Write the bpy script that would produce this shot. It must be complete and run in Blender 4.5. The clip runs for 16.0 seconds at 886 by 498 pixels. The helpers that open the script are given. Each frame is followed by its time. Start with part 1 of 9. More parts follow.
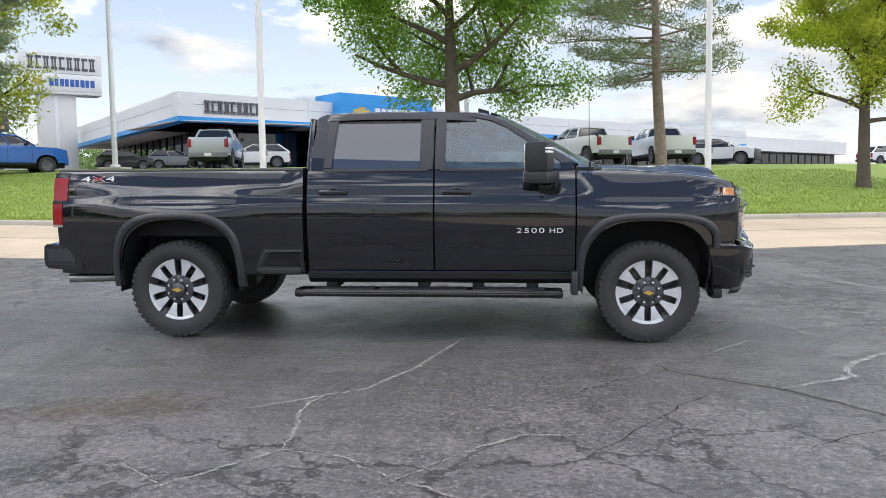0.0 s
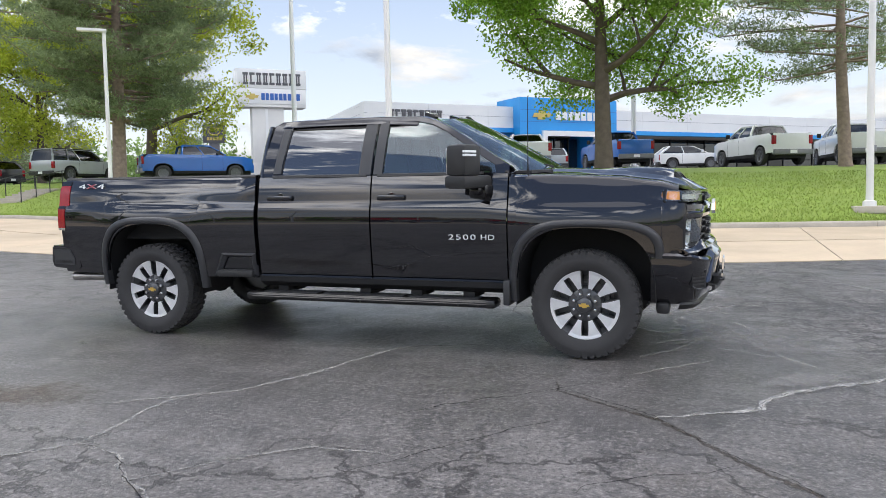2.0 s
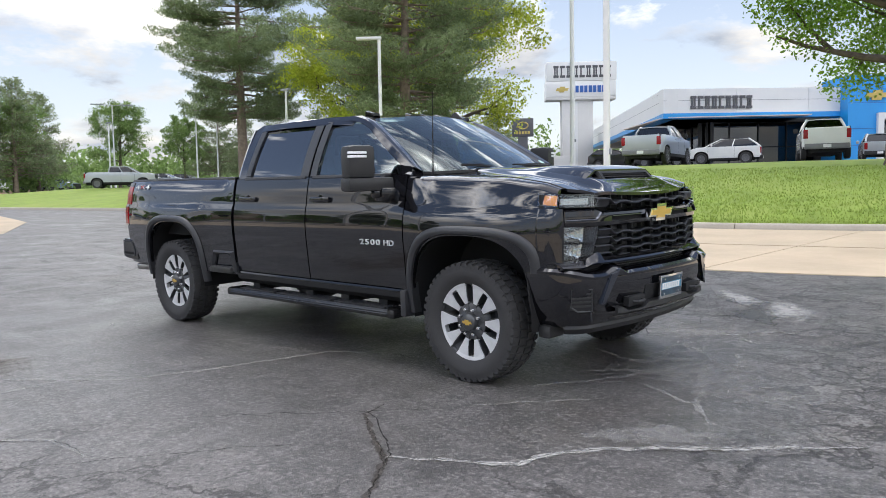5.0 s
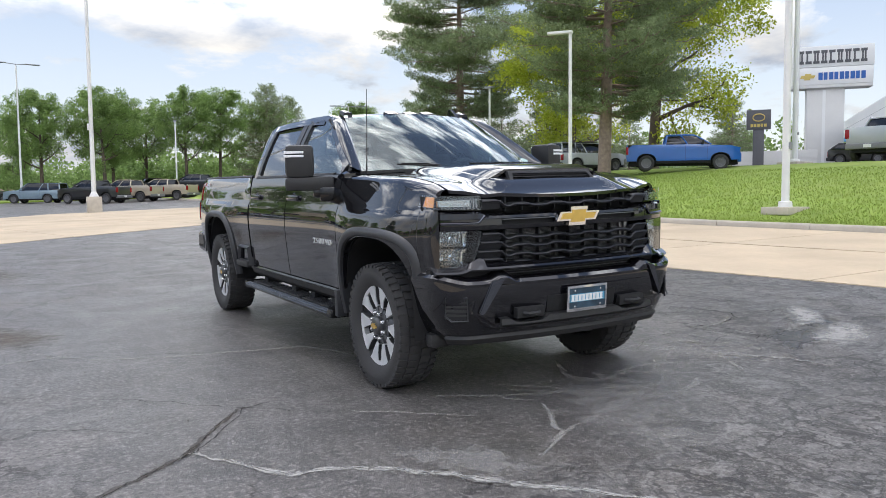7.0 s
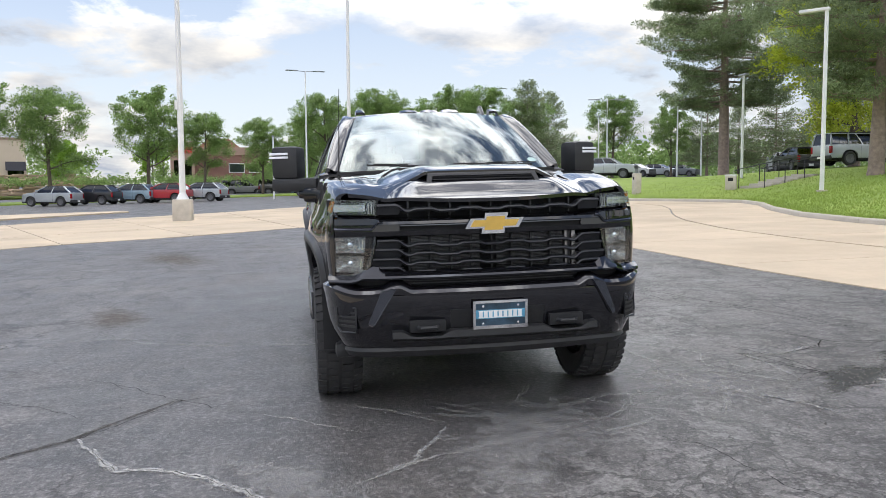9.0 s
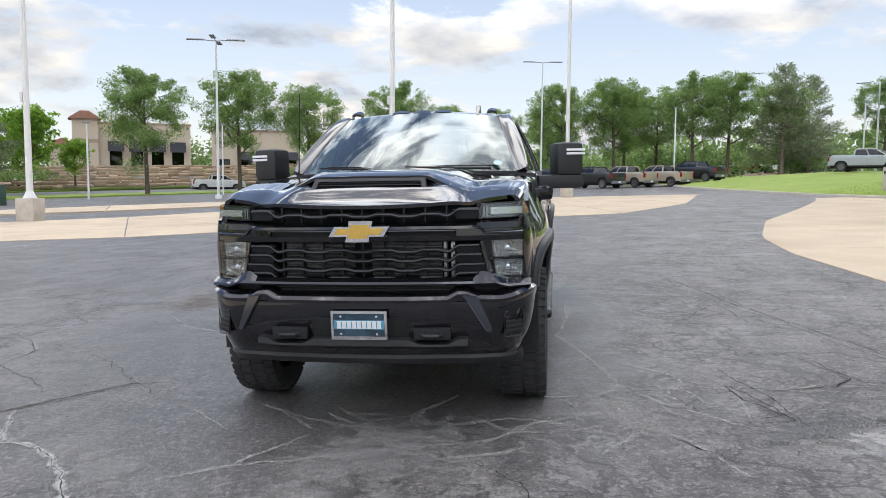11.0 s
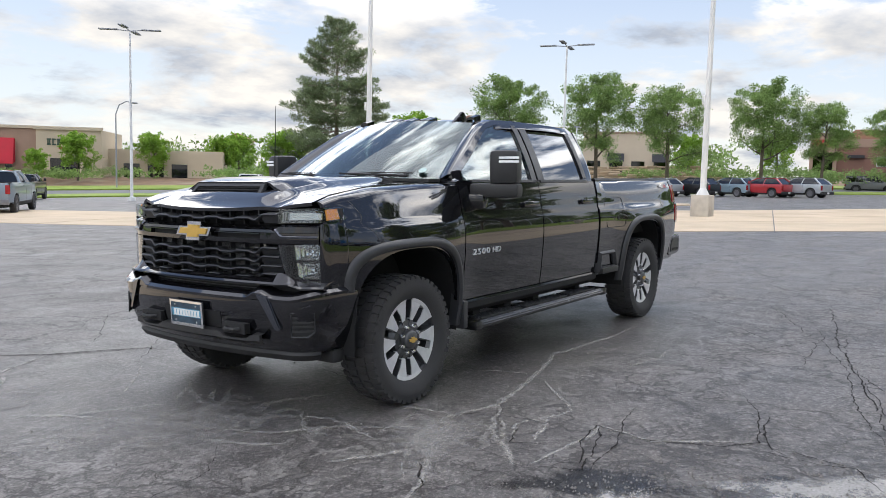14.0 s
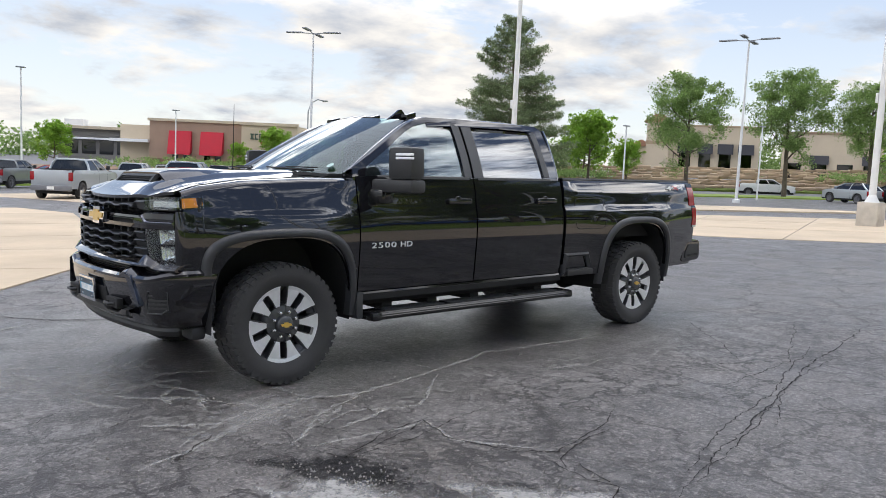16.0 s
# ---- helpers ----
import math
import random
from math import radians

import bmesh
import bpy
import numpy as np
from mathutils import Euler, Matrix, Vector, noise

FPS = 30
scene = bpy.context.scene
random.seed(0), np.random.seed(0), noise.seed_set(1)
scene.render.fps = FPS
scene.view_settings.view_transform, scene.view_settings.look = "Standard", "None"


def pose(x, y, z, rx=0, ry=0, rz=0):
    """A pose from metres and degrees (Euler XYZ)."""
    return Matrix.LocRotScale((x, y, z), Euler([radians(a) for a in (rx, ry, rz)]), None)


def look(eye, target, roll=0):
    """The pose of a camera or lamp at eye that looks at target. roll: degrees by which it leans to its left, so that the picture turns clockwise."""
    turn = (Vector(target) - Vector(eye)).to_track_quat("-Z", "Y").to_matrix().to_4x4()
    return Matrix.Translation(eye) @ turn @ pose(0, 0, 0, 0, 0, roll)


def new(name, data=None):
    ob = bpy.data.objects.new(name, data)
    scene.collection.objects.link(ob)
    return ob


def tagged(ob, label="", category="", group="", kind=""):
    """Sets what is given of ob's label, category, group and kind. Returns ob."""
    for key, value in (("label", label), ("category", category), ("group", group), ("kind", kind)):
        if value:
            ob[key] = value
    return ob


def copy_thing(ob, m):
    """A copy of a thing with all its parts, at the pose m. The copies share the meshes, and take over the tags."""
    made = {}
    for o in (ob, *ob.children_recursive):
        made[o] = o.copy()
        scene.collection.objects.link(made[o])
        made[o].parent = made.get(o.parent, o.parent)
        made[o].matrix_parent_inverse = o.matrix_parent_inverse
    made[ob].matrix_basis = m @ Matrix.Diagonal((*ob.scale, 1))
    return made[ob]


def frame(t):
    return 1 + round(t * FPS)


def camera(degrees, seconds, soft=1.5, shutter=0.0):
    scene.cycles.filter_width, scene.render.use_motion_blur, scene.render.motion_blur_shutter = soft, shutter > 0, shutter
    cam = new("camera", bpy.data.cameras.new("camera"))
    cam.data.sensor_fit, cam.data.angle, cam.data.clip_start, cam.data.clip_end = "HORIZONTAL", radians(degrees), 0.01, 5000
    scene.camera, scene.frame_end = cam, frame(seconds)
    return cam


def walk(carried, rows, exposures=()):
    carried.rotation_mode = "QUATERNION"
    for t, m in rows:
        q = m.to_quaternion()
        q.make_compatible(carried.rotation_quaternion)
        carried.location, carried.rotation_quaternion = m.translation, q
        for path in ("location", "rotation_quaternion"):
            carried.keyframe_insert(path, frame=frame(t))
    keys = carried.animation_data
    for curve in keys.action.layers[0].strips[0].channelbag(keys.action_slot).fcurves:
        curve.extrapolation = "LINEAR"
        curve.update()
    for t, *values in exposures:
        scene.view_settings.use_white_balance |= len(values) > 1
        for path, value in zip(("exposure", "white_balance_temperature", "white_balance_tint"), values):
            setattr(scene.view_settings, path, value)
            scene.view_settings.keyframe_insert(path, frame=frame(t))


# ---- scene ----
cam = camera(58.4, 16.0, soft=0.8)
PATH = [
    (0, (2.908, -7.611, 1.444), (2.734, -5.628, 1.246), -0.4),
    (0.5, (3.482, -7.539, 1.447), (3.192, -5.569, 1.256), -0.5),
    (1, (4.005, -7.387, 1.438), (3.58, -5.442, 1.254), -0.7),
    (1.5, (4.524, -7.198, 1.433), (3.994, -5.278, 1.252), -0.8),
    (2, (5.039, -7.014, 1.425), (4.371, -5.138, 1.243), -1.0),
    (2.5, (5.503, -6.739, 1.437), (4.699, -4.917, 1.25), -1.2),
    (3, (5.995, -6.481, 1.414), (5.055, -4.726, 1.229), -1.4),
    (3.5, (6.413, -6.138, 1.402), (5.334, -4.464, 1.212), -1.4),
    (4, (6.828, -5.785, 1.404), (5.649, -4.181, 1.214), -1.6),
    (4.2, (7.013, -5.651, 1.419), (5.794, -4.077, 1.229), -1.6),
    (6.3, (8.413, -3.815, 1.421), (6.796, -2.65, 1.241), -1.4),
    (6.5, (8.556, -3.638, 1.405), (6.898, -2.535, 1.224), -1.4),
    (7, (8.837, -3.18, 1.402), (7.106, -2.195, 1.222), -1.5),
    (7.5, (9.01, -2.661, 1.427), (7.213, -1.802, 1.243), -1.5),
    (8, (9.187, -2.132, 1.431), (7.314, -1.455, 1.248), -1.4),
    (8.5, (9.255, -1.598, 1.412), (7.333, -1.075, 1.232), -1.3),
    (9, (9.289, -1.059, 1.396), (7.327, -0.714, 1.22), -1.5),
    (11.3, (9.147, 1.415, 1.442), (7.192, 1.038, 1.255), -1.0),
    (11.5, (9.117, 1.651, 1.42), (7.176, 1.207, 1.234), -1.0),
    (12, (8.992, 2.176, 1.432), (7.097, 1.564, 1.252), -0.9),
    (12.5, (8.784, 2.666, 1.465), (6.936, 1.922, 1.285), -0.3),
    (13, (8.612, 3.193, 1.468), (6.827, 2.308, 1.293), -0.4),
    (13.5, (8.331, 3.622, 1.466), (6.613, 2.614, 1.289), 0.0),
    (14, (8.067, 4.094, 1.457), (6.442, 2.942, 1.283), 0.0),
    (14.5, (7.801, 4.573, 1.452), (6.244, 3.331, 1.274), 0.5),
    (15, (7.466, 4.984, 1.48), (5.987, 3.65, 1.299), 1.0),
    (15.5, (7.141, 5.423, 1.483), (5.747, 4.001, 1.298), 1.3),
    (16, (6.757, 5.747, 1.465), (5.45, 4.244, 1.281), 1.3),
]
# the lot falls slightly: LEVEL turns the truck's own frame into the world's, in which poles stand upright
LEVEL = Matrix.Rotation(radians(1.31), 4, "X") @ Matrix.Rotation(radians(0.59), 4, "Y")
walk(cam, [(t, LEVEL @ look(eye, target, roll)) for t, eye, target, roll in PATH], exposures=[(0, 0.97), (4.2, 0.94), (8.0, 0.87), (16, 0.86)])


# ---------------- light and sky ----------------
SUN_AZ, SUN_EL = 292.0, 80.0   # compass turn about z from +x, height over the horizon


def sky_world():
    w = bpy.data.worlds.new("sky")
    scene.world = w
    w.use_nodes = True
    nt = w.node_tree
    nt.nodes.clear()
    N, L = nt.nodes.new, nt.links.new
    out, bg = N("ShaderNodeOutputWorld"), N("ShaderNodeBackground")
    sky = N("ShaderNodeTexSky")
    sky.sky_type, sky.sun_disc = "NISHITA", False
    sky.sun_elevation, sky.sun_rotation = radians(SUN_EL), radians(90 - SUN_AZ)
    sky.altitude, sky.dust_density, sky.ozone_density = 1700, 1.2, 1.0
    tc = N("ShaderNodeTexCoord")
    sep = N("ShaderNodeSeparateXYZ")
    L(tc.outputs["Generated"], sep.inputs[0])
    # project the direction on a flat cloud deck
    lift = N("ShaderNodeMath"); lift.operation = "ADD"; lift.inputs[1].default_value = 0.22
    L(sep.outputs["Z"], lift.inputs[0])
    mx = N("ShaderNodeMath"); mx.operation = "MAXIMUM"; mx.inputs[1].default_value = 0.10
    L(lift.outputs[0], mx.inputs[0])
    com = N("ShaderNodeCombineXYZ")
    for i, k in enumerate("XY"):
        d = N("ShaderNodeMath"); d.operation = "DIVIDE"
        L(sep.outputs[k], d.inputs[0]); L(mx.outputs[0], d.inputs[1]); L(d.outputs[0], com.inputs[i])
    big = N("ShaderNodeTexNoise"); big.inputs["Scale"].default_value = 1.45; big.inputs["Detail"].default_value = 9
    big.inputs["Roughness"].default_value = 0.60; big.inputs["Distortion"].default_value = 0.35
    off = N("ShaderNodeVectorMath"); off.operation = "ADD"; off.inputs[1].default_value = (3.1, 1.7, 0.4)
    L(com.outputs[0], off.inputs[0]); L(off.outputs[0], big.inputs["Vector"])
    cover = N("ShaderNodeValToRGB")
    cover.color_ramp.elements[0].position, cover.color_ramp.elements[1].position = 0.47, 0.60
    # the cover opens a little overhead
    up = N("ShaderNodeMapRange"); up.inputs["From Min"].default_value, up.inputs["From Max"].default_value = 0.35, 0.85
    up.inputs["To Max"].default_value = -0.005
    L(sep.outputs["Z"], up.inputs["Value"])
    upa = N("ShaderNodeMath"); upa.operation = "ADD"
    wis = N("ShaderNodeMapping"); wis.inputs["Scale"].default_value = (2.6, 2.6, 8.0)
    L(tc.outputs["Generated"], wis.inputs["Vector"])
    wisp = N("ShaderNodeTexNoise"); wisp.inputs["Scale"].default_value = 1.6; wisp.inputs["Detail"].default_value = 8; wisp.inputs["Roughness"].default_value = 0.62
    L(wis.outputs[0], wisp.inputs["Vector"])
    wadd = N("ShaderNodeMath"); wadd.operation = "MULTIPLY_ADD"; wadd.inputs[1].default_value = 0.80
    L(wisp.outputs["Fac"], wadd.inputs[0]); L(up.outputs["Result"], wadd.inputs[2])
    wsub = N("ShaderNodeMath"); wsub.operation = "SUBTRACT"; wsub.inputs[1].default_value = 0.415
    L(wadd.outputs[0], wsub.inputs[0])
    L(big.outputs["Fac"], upa.inputs[0]); L(wsub.outputs[0], upa.inputs[1])
    L(upa.outputs[0], cover.inputs["Fac"])
    # grey bellies and white tops
    fine = N("ShaderNodeTexNoise"); fine.inputs["Scale"].default_value = 2.6; fine.inputs["Detail"].default_value = 7
    fine.inputs["Roughness"].default_value = 0.55
    off2 = N("ShaderNodeVectorMath"); off2.operation = "ADD"; off2.inputs[1].default_value = (8.3, 2.2, 1.9)
    L(com.outputs[0], off2.inputs[0]); L(off2.outputs[0], fine.inputs["Vector"])
    tone = N("ShaderNodeValToRGB")
    e = tone.color_ramp.elements
    e[0].position, e[0].color = 0.34, (0.55, 0.61, 0.72, 1)
    e[1].position, e[1].color = 0.60, (1.20, 1.15, 1.08, 1)
    L(fine.outputs["Fac"], tone.inputs["Fac"])
    cloud = N("ShaderNodeMix"); cloud.data_type = "RGBA"; cloud.blend_type = "MULTIPLY"
    cloud.inputs["Factor"].default_value = 1.0
    cloud.inputs["B"].default_value = (CLOUD, CLOUD, CLOUD, 1)
    L(tone.outputs["Color"], cloud.inputs["A"])
    gain = N("ShaderNodeMix"); gain.data_type = "RGBA"; gain.blend_type = "MULTIPLY"
    gain.inputs["Factor"].default_value = 1.0
    gain.inputs["B"].default_value = (SKY_GAIN * 1.10, SKY_GAIN * 1.0, SKY_GAIN * 0.94, 1)
    L(sky.outputs["Color"], gain.inputs["A"])
    # thin veil over the open sky, thickening to haze at the horizon
    low = N("ShaderNodeMapRange"); low.interpolation_type = "SMOOTHSTEP"
    low.inputs["From Min"].default_value, low.inputs["From Max"].default_value = 0.42, -0.02
    low.inputs["To Min"].default_value, low.inputs["To Max"].default_value = 0.09, 0.74
    L(sep.outputs["Z"], low.inputs["Value"])
    veil = N("ShaderNodeMix"); veil.data_type = "RGBA"
    L(low.outputs["Result"], veil.inputs["Factor"]); L(gain.outputs["Result"], veil.inputs["A"])
    veil.inputs["B"].default_value = (CLOUD * 0.93, CLOUD * 0.94, CLOUD * 0.95, 1)
    # the clouds are brightest high up, where the sun stands behind them
    zen = N("ShaderNodeMapRange"); zen.interpolation_type = "SMOOTHSTEP"
    zen.inputs["From Min"].default_value, zen.inputs["From Max"].default_value = 0.16, 0.40
    zen.inputs["To Min"].default_value, zen.inputs["To Max"].default_value = 1.0, 5.8
    L(sep.outputs["Z"], zen.inputs["Value"])
    over = N("ShaderNodeVectorMath"); over.operation = "SCALE"
    L(cloud.outputs["Result"], over.inputs[0]); L(zen.outputs["Result"], over.inputs["Scale"])
    mix = N("ShaderNodeMix"); mix.data_type = "RGBA"
    L(cover.outputs["Color"], mix.inputs["Factor"])
    L(veil.outputs["Result"], mix.inputs["A"]); L(over.outputs[0], mix.inputs["B"])
    L(mix.outputs["Result"], bg.inputs["Color"])
    bg.inputs["Strength"].default_value = 0.1
    L(bg.outputs[0], out.inputs["Surface"])


CLOUD, SKY_GAIN = 4.8, 1.20
sky_world()
sun_data = bpy.data.lights.new("sun", "SUN")
sun_data.energy, sun_data.angle, sun_data.color = 0.75, radians(85), (1.0, 0.94, 0.85)
sun_lamp = new("sun", sun_data)
_a, _e = radians(SUN_AZ), radians(SUN_EL)
sun_dir = Vector((math.cos(_a) * math.cos(_e), math.sin(_a) * math.cos(_e), math.sin(_e)))
sun_lamp.matrix_world = look(sun_dir * 60, (0, 0, 0))

# ---------------- materials ----------------


def material(name):
    m = bpy.data.materials.new(name)
    m.use_nodes = True
    nt = m.node_tree
    return m, nt, nt.nodes["Principled BSDF"]


def paint(name, base, rough=0.5, metal=0.0, coat=0.0, vary=0.12, scale=6.0, bump=0.0, bump_scale=60.0, spec=0.5, island=0.0, piece=0.0, dirt=None, dirt_scale=1.5, object_space=True):
    """A plain surface with variation at two scales, fine relief and, where asked, dirt in patches."""
    m, nt, b = material(name)
    N, L = nt.nodes.new, nt.links.new
    tc = N("ShaderNodeTexCoord")
    co = tc.outputs["Object"] if object_space else N("ShaderNodeNewGeometry").outputs["Position"]
    n1 = N("ShaderNodeTexNoise"); n1.inputs["Scale"].default_value = scale; n1.inputs["Detail"].default_value = 4
    n2 = N("ShaderNodeTexNoise"); n2.inputs["Scale"].default_value = scale * 11; n2.inputs["Detail"].default_value = 2
    L(co, n1.inputs["Vector"]); L(co, n2.inputs["Vector"])
    mixn = N("ShaderNodeMath"); mixn.operation = "MULTIPLY_ADD"; mixn.inputs[1].default_value = 0.35
    L(n2.outputs["Fac"], mixn.inputs[0]); L(n1.outputs["Fac"], mixn.inputs[2])
    value = mixn.outputs[0]
    if island or piece:
        src = N("ShaderNodeNewGeometry").outputs["Random Per Island"] if island else N("ShaderNodeObjectInfo").outputs["Random"]
        ad = N("ShaderNodeMath"); ad.operation = "MULTIPLY_ADD"; ad.inputs[1].default_value = (island or piece) * 2
        L(src, ad.inputs[0]); L(value, ad.inputs[2])
        value = ad.outputs[0]
    rng = N("ShaderNodeMapRange")
    rng.inputs["From Min"].default_value, rng.inputs["From Max"].default_value = 0.35, 1.0 + (island or piece)
    rng.inputs["To Min"].default_value, rng.inputs["To Max"].default_value = 1 - vary, 1 + vary
    L(value, rng.inputs["Value"])
    mul = N("ShaderNodeMix"); mul.data_type = "RGBA"; mul.blend_type = "MULTIPLY"; mul.inputs["Factor"].default_value = 1
    mul.inputs["A"].default_value = (*base, 1)
    L(rng.outputs["Result"], mul.inputs["B"])
    col = mul.outputs["Result"]
    if dirt:
        dn = N("ShaderNodeTexNoise"); dn.inputs["Scale"].default_value = dirt_scale; dn.inputs["Detail"].default_value = 6
        L(co, dn.inputs["Vector"])
        dr = N("ShaderNodeMapRange"); dr.inputs["From Min"].default_value, dr.inputs["From Max"].default_value = 0.5, 0.72
        L(dn.outputs["Fac"], dr.inputs["Value"])
        dm = N("ShaderNodeMix"); dm.data_type = "RGBA"
        L(dr.outputs["Result"], dm.inputs["Factor"]); L(col, dm.inputs["A"]); dm.inputs["B"].default_value = (*dirt, 1)
        col = dm.outputs["Result"]
    L(col, b.inputs["Base Color"])
    rr = N("ShaderNodeMapRange"); rr.inputs["To Min"].default_value, rr.inputs["To Max"].default_value = rough * 0.88, min(1, rough * 1.14)
    L(n1.outputs["Fac"], rr.inputs["Value"]); L(rr.outputs["Result"], b.inputs["Roughness"])
    b.inputs["Metallic"].default_value = metal
    b.inputs["Specular IOR Level"].default_value = spec
    b.inputs["Coat Weight"].default_value = coat
    b.inputs["Coat Roughness"].default_value = 0.03
    if bump:
        bn = N("ShaderNodeTexNoise"); bn.inputs["Scale"].default_value = bump_scale; bn.inputs["Detail"].default_value = 3
        L(co, bn.inputs["Vector"])
        bp = N("ShaderNodeBump"); bp.inputs["Strength"].default_value = bump; bp.inputs["Distance"].default_value = 0.01
        L(bn.outputs["Fac"], bp.inputs["Height"]); L(bp.outputs["Normal"], b.inputs["Normal"])
    return m


def glass(name, tint, gloss=0.02, base_gloss=0.04):
    """Thin car or window glass: tinted see-through with a mirror film that grows at a slant."""
    m, nt, b = material(name)
    nt.nodes.remove(b)
    N, L = nt.nodes.new, nt.links.new
    tr, gl, mix = N("ShaderNodeBsdfTransparent"), N("ShaderNodeBsdfGlossy"), N("ShaderNodeMixShader")
    tr.inputs["Color"].default_value = (*tint, 1)
    gl.inputs["Roughness"].default_value = gloss
    gl.inputs["Color"].default_value = (0.95, 0.97, 1, 1)
    lw = N("ShaderNodeLayerWeight"); lw.inputs["Blend"].default_value = 0.5
    fr = N("ShaderNodeMath"); fr.operation = "POWER"; fr.inputs[1].default_value = 5.0
    L(lw.outputs["Facing"], fr.inputs[0])
    ad = N("ShaderNodeMath"); ad.operation = "MULTIPLY_ADD"; ad.use_clamp = True
    ad.inputs[1].default_value, ad.inputs[2].default_value = 1 - base_gloss, base_gloss
    L(fr.outputs[0], ad.inputs[0])
    L(ad.outputs[0], mix.inputs[0]); L(tr.outputs[0], mix.inputs[1]); L(gl.outputs[0], mix.inputs[2])
    L(mix.outputs[0], nt.nodes["Material Output"].inputs["Surface"])
    return m


def asphalt_material():
    m, nt, b = material("old asphalt")
    N, L = nt.nodes.new, nt.links.new
    pos = N("ShaderNodeNewGeometry").outputs["Position"]

    def noise_(scale, detail=5, rough=0.55, dist=0.0):
        n = N("ShaderNodeTexNoise"); n.inputs["Scale"].default_value = scale; n.inputs["Detail"].default_value = detail
        n.inputs["Roughness"].default_value = rough; n.inputs["Distortion"].default_value = dist
        L(pos, n.inputs["Vector"]); return n.outputs["Fac"]

    def span(v, a, c, lo=0.0, hi=1.0):
        r = N("ShaderNodeMapRange"); r.inputs["From Min"].default_value, r.inputs["From Max"].default_value = a, c
        r.inputs["To Min"].default_value, r.inputs["To Max"].default_value = lo, hi
        L(v, r.inputs["Value"]); return r.outputs["Result"]

    def blend(f, a, c):
        x = N("ShaderNodeMix"); x.data_type = "RGBA"
        L(f, x.inputs["Factor"])
        for v, k in ((a, "A"), (c, "B")):
            if isinstance(v, tuple):
                x.inputs[k].default_value = (*v, 1)
            else:
                L(v, x.inputs[k])
        return x.outputs["Result"]

    def times(a, c):
        x = N("ShaderNodeMath"); x.operation = "MULTIPLY"
        L(a, x.inputs[0])
        if isinstance(c, float):
            x.inputs[1].default_value = c
        else:
            L(c, x.inputs[1])
        return x.outputs[0]

    large, mid, grain, chips = noise_(0.16, 6), noise_(1.3, 7, 0.62, 0.4), noise_(95, 3, 0.7), noise_(34, 4, 0.75)
    # brushed sealer: long soft bands along the lot
    comb = N("ShaderNodeMapping"); comb.inputs["Scale"].default_value = (0.35, 2.6, 1); comb.inputs["Rotation"].default_value = (0, 0, 0.35)
    L(pos, comb.inputs["Vector"])
    bn = N("ShaderNodeTexNoise"); bn.inputs["Scale"].default_value = 1.0; bn.inputs["Detail"].default_value = 7; bn.inputs["Roughness"].default_value = 0.6
    L(comb.outputs[0], bn.inputs["Vector"]); bands = bn.outputs["Fac"]
    xyz = N("ShaderNodeSeparateXYZ")
    L(pos, xyz.inputs[0])

    def affine(v, k, o):
        x = N("ShaderNodeMath"); x.operation = "MULTIPLY_ADD"
        L(v, x.inputs[0]); x.inputs[1].default_value, x.inputs[2].default_value = k, o
        return x.outputs[0]

    def plus(a, c):
        x = N("ShaderNodeMath"); x.operation = "ADD"
        L(a, x.inputs[0]); L(c, x.inputs[1])
        return x.outputs[0]

    def flip(v):
        return affine(v, -1.0, 1.0)

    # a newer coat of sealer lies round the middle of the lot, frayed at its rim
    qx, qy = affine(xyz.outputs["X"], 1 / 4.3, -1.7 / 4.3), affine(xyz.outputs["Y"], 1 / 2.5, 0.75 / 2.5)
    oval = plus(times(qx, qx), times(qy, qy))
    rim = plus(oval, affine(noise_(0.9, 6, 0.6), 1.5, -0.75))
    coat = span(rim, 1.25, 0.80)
    band_ = times(span(rim, 0.55, 0.95), span(rim, 2.1, 1.15))
    north = span(plus(xyz.outputs["Y"], affine(xyz.outputs["X"], 0.30, -1.0)), -1.2, 0.6)
    col = blend(span(large, 0.38, 0.62), (0.079, 0.072, 0.070), (0.129, 0.119, 0.114))
    col = blend(times(span(bands, 0.50, 0.66), 0.45), col, (0.173, 0.159, 0.152))
    col = blend(times(span(bands, 0.48, 0.34), 0.50), col, (0.055, 0.051, 0.050))
    # sealer worn off in patches: lighter grey
    col = blend(times(span(mid, 0.50, 0.66), span(noise_(0.35, 4), 0.42, 0.60)), col, (0.209, 0.194, 0.185))
    # brown dust where water has stood
    col = blend(times(span(noise_(0.55, 6), 0.56, 0.70), 0.45), col, (0.153, 0.126, 0.102))
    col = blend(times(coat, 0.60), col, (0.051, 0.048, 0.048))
    # squeegee streaks in long arcs, and shallow scuffs across them
    arc = N("ShaderNodeMapping"); arc.inputs["Scale"].default_value = (0.9, 9.0, 1); arc.inputs["Rotation"].default_value = (0, 0, -0.30)
    bend = N("ShaderNodeVectorMath"); bend.operation = "ADD"
    bn2 = N("ShaderNodeTexNoise"); bn2.inputs["Scale"].default_value = 0.22; bn2.inputs["Detail"].default_value = 2
    L(pos, bn2.inputs["Vector"])
    bsc = N("ShaderNodeVectorMath"); bsc.operation = "SCALE"; bsc.inputs["Scale"].default_value = 3.0
    L(bn2.outputs["Color"], bsc.inputs[0]); L(pos, bend.inputs[0]); L(bsc.outputs[0], bend.inputs[1])
    L(bend.outputs[0], arc.inputs["Vector"])
    sn = N("ShaderNodeTexNoise"); sn.inputs["Scale"].default_value = 1.0; sn.inputs["Detail"].default_value = 8; sn.inputs["Roughness"].default_value = 0.7
    L(arc.outputs[0], sn.inputs["Vector"])
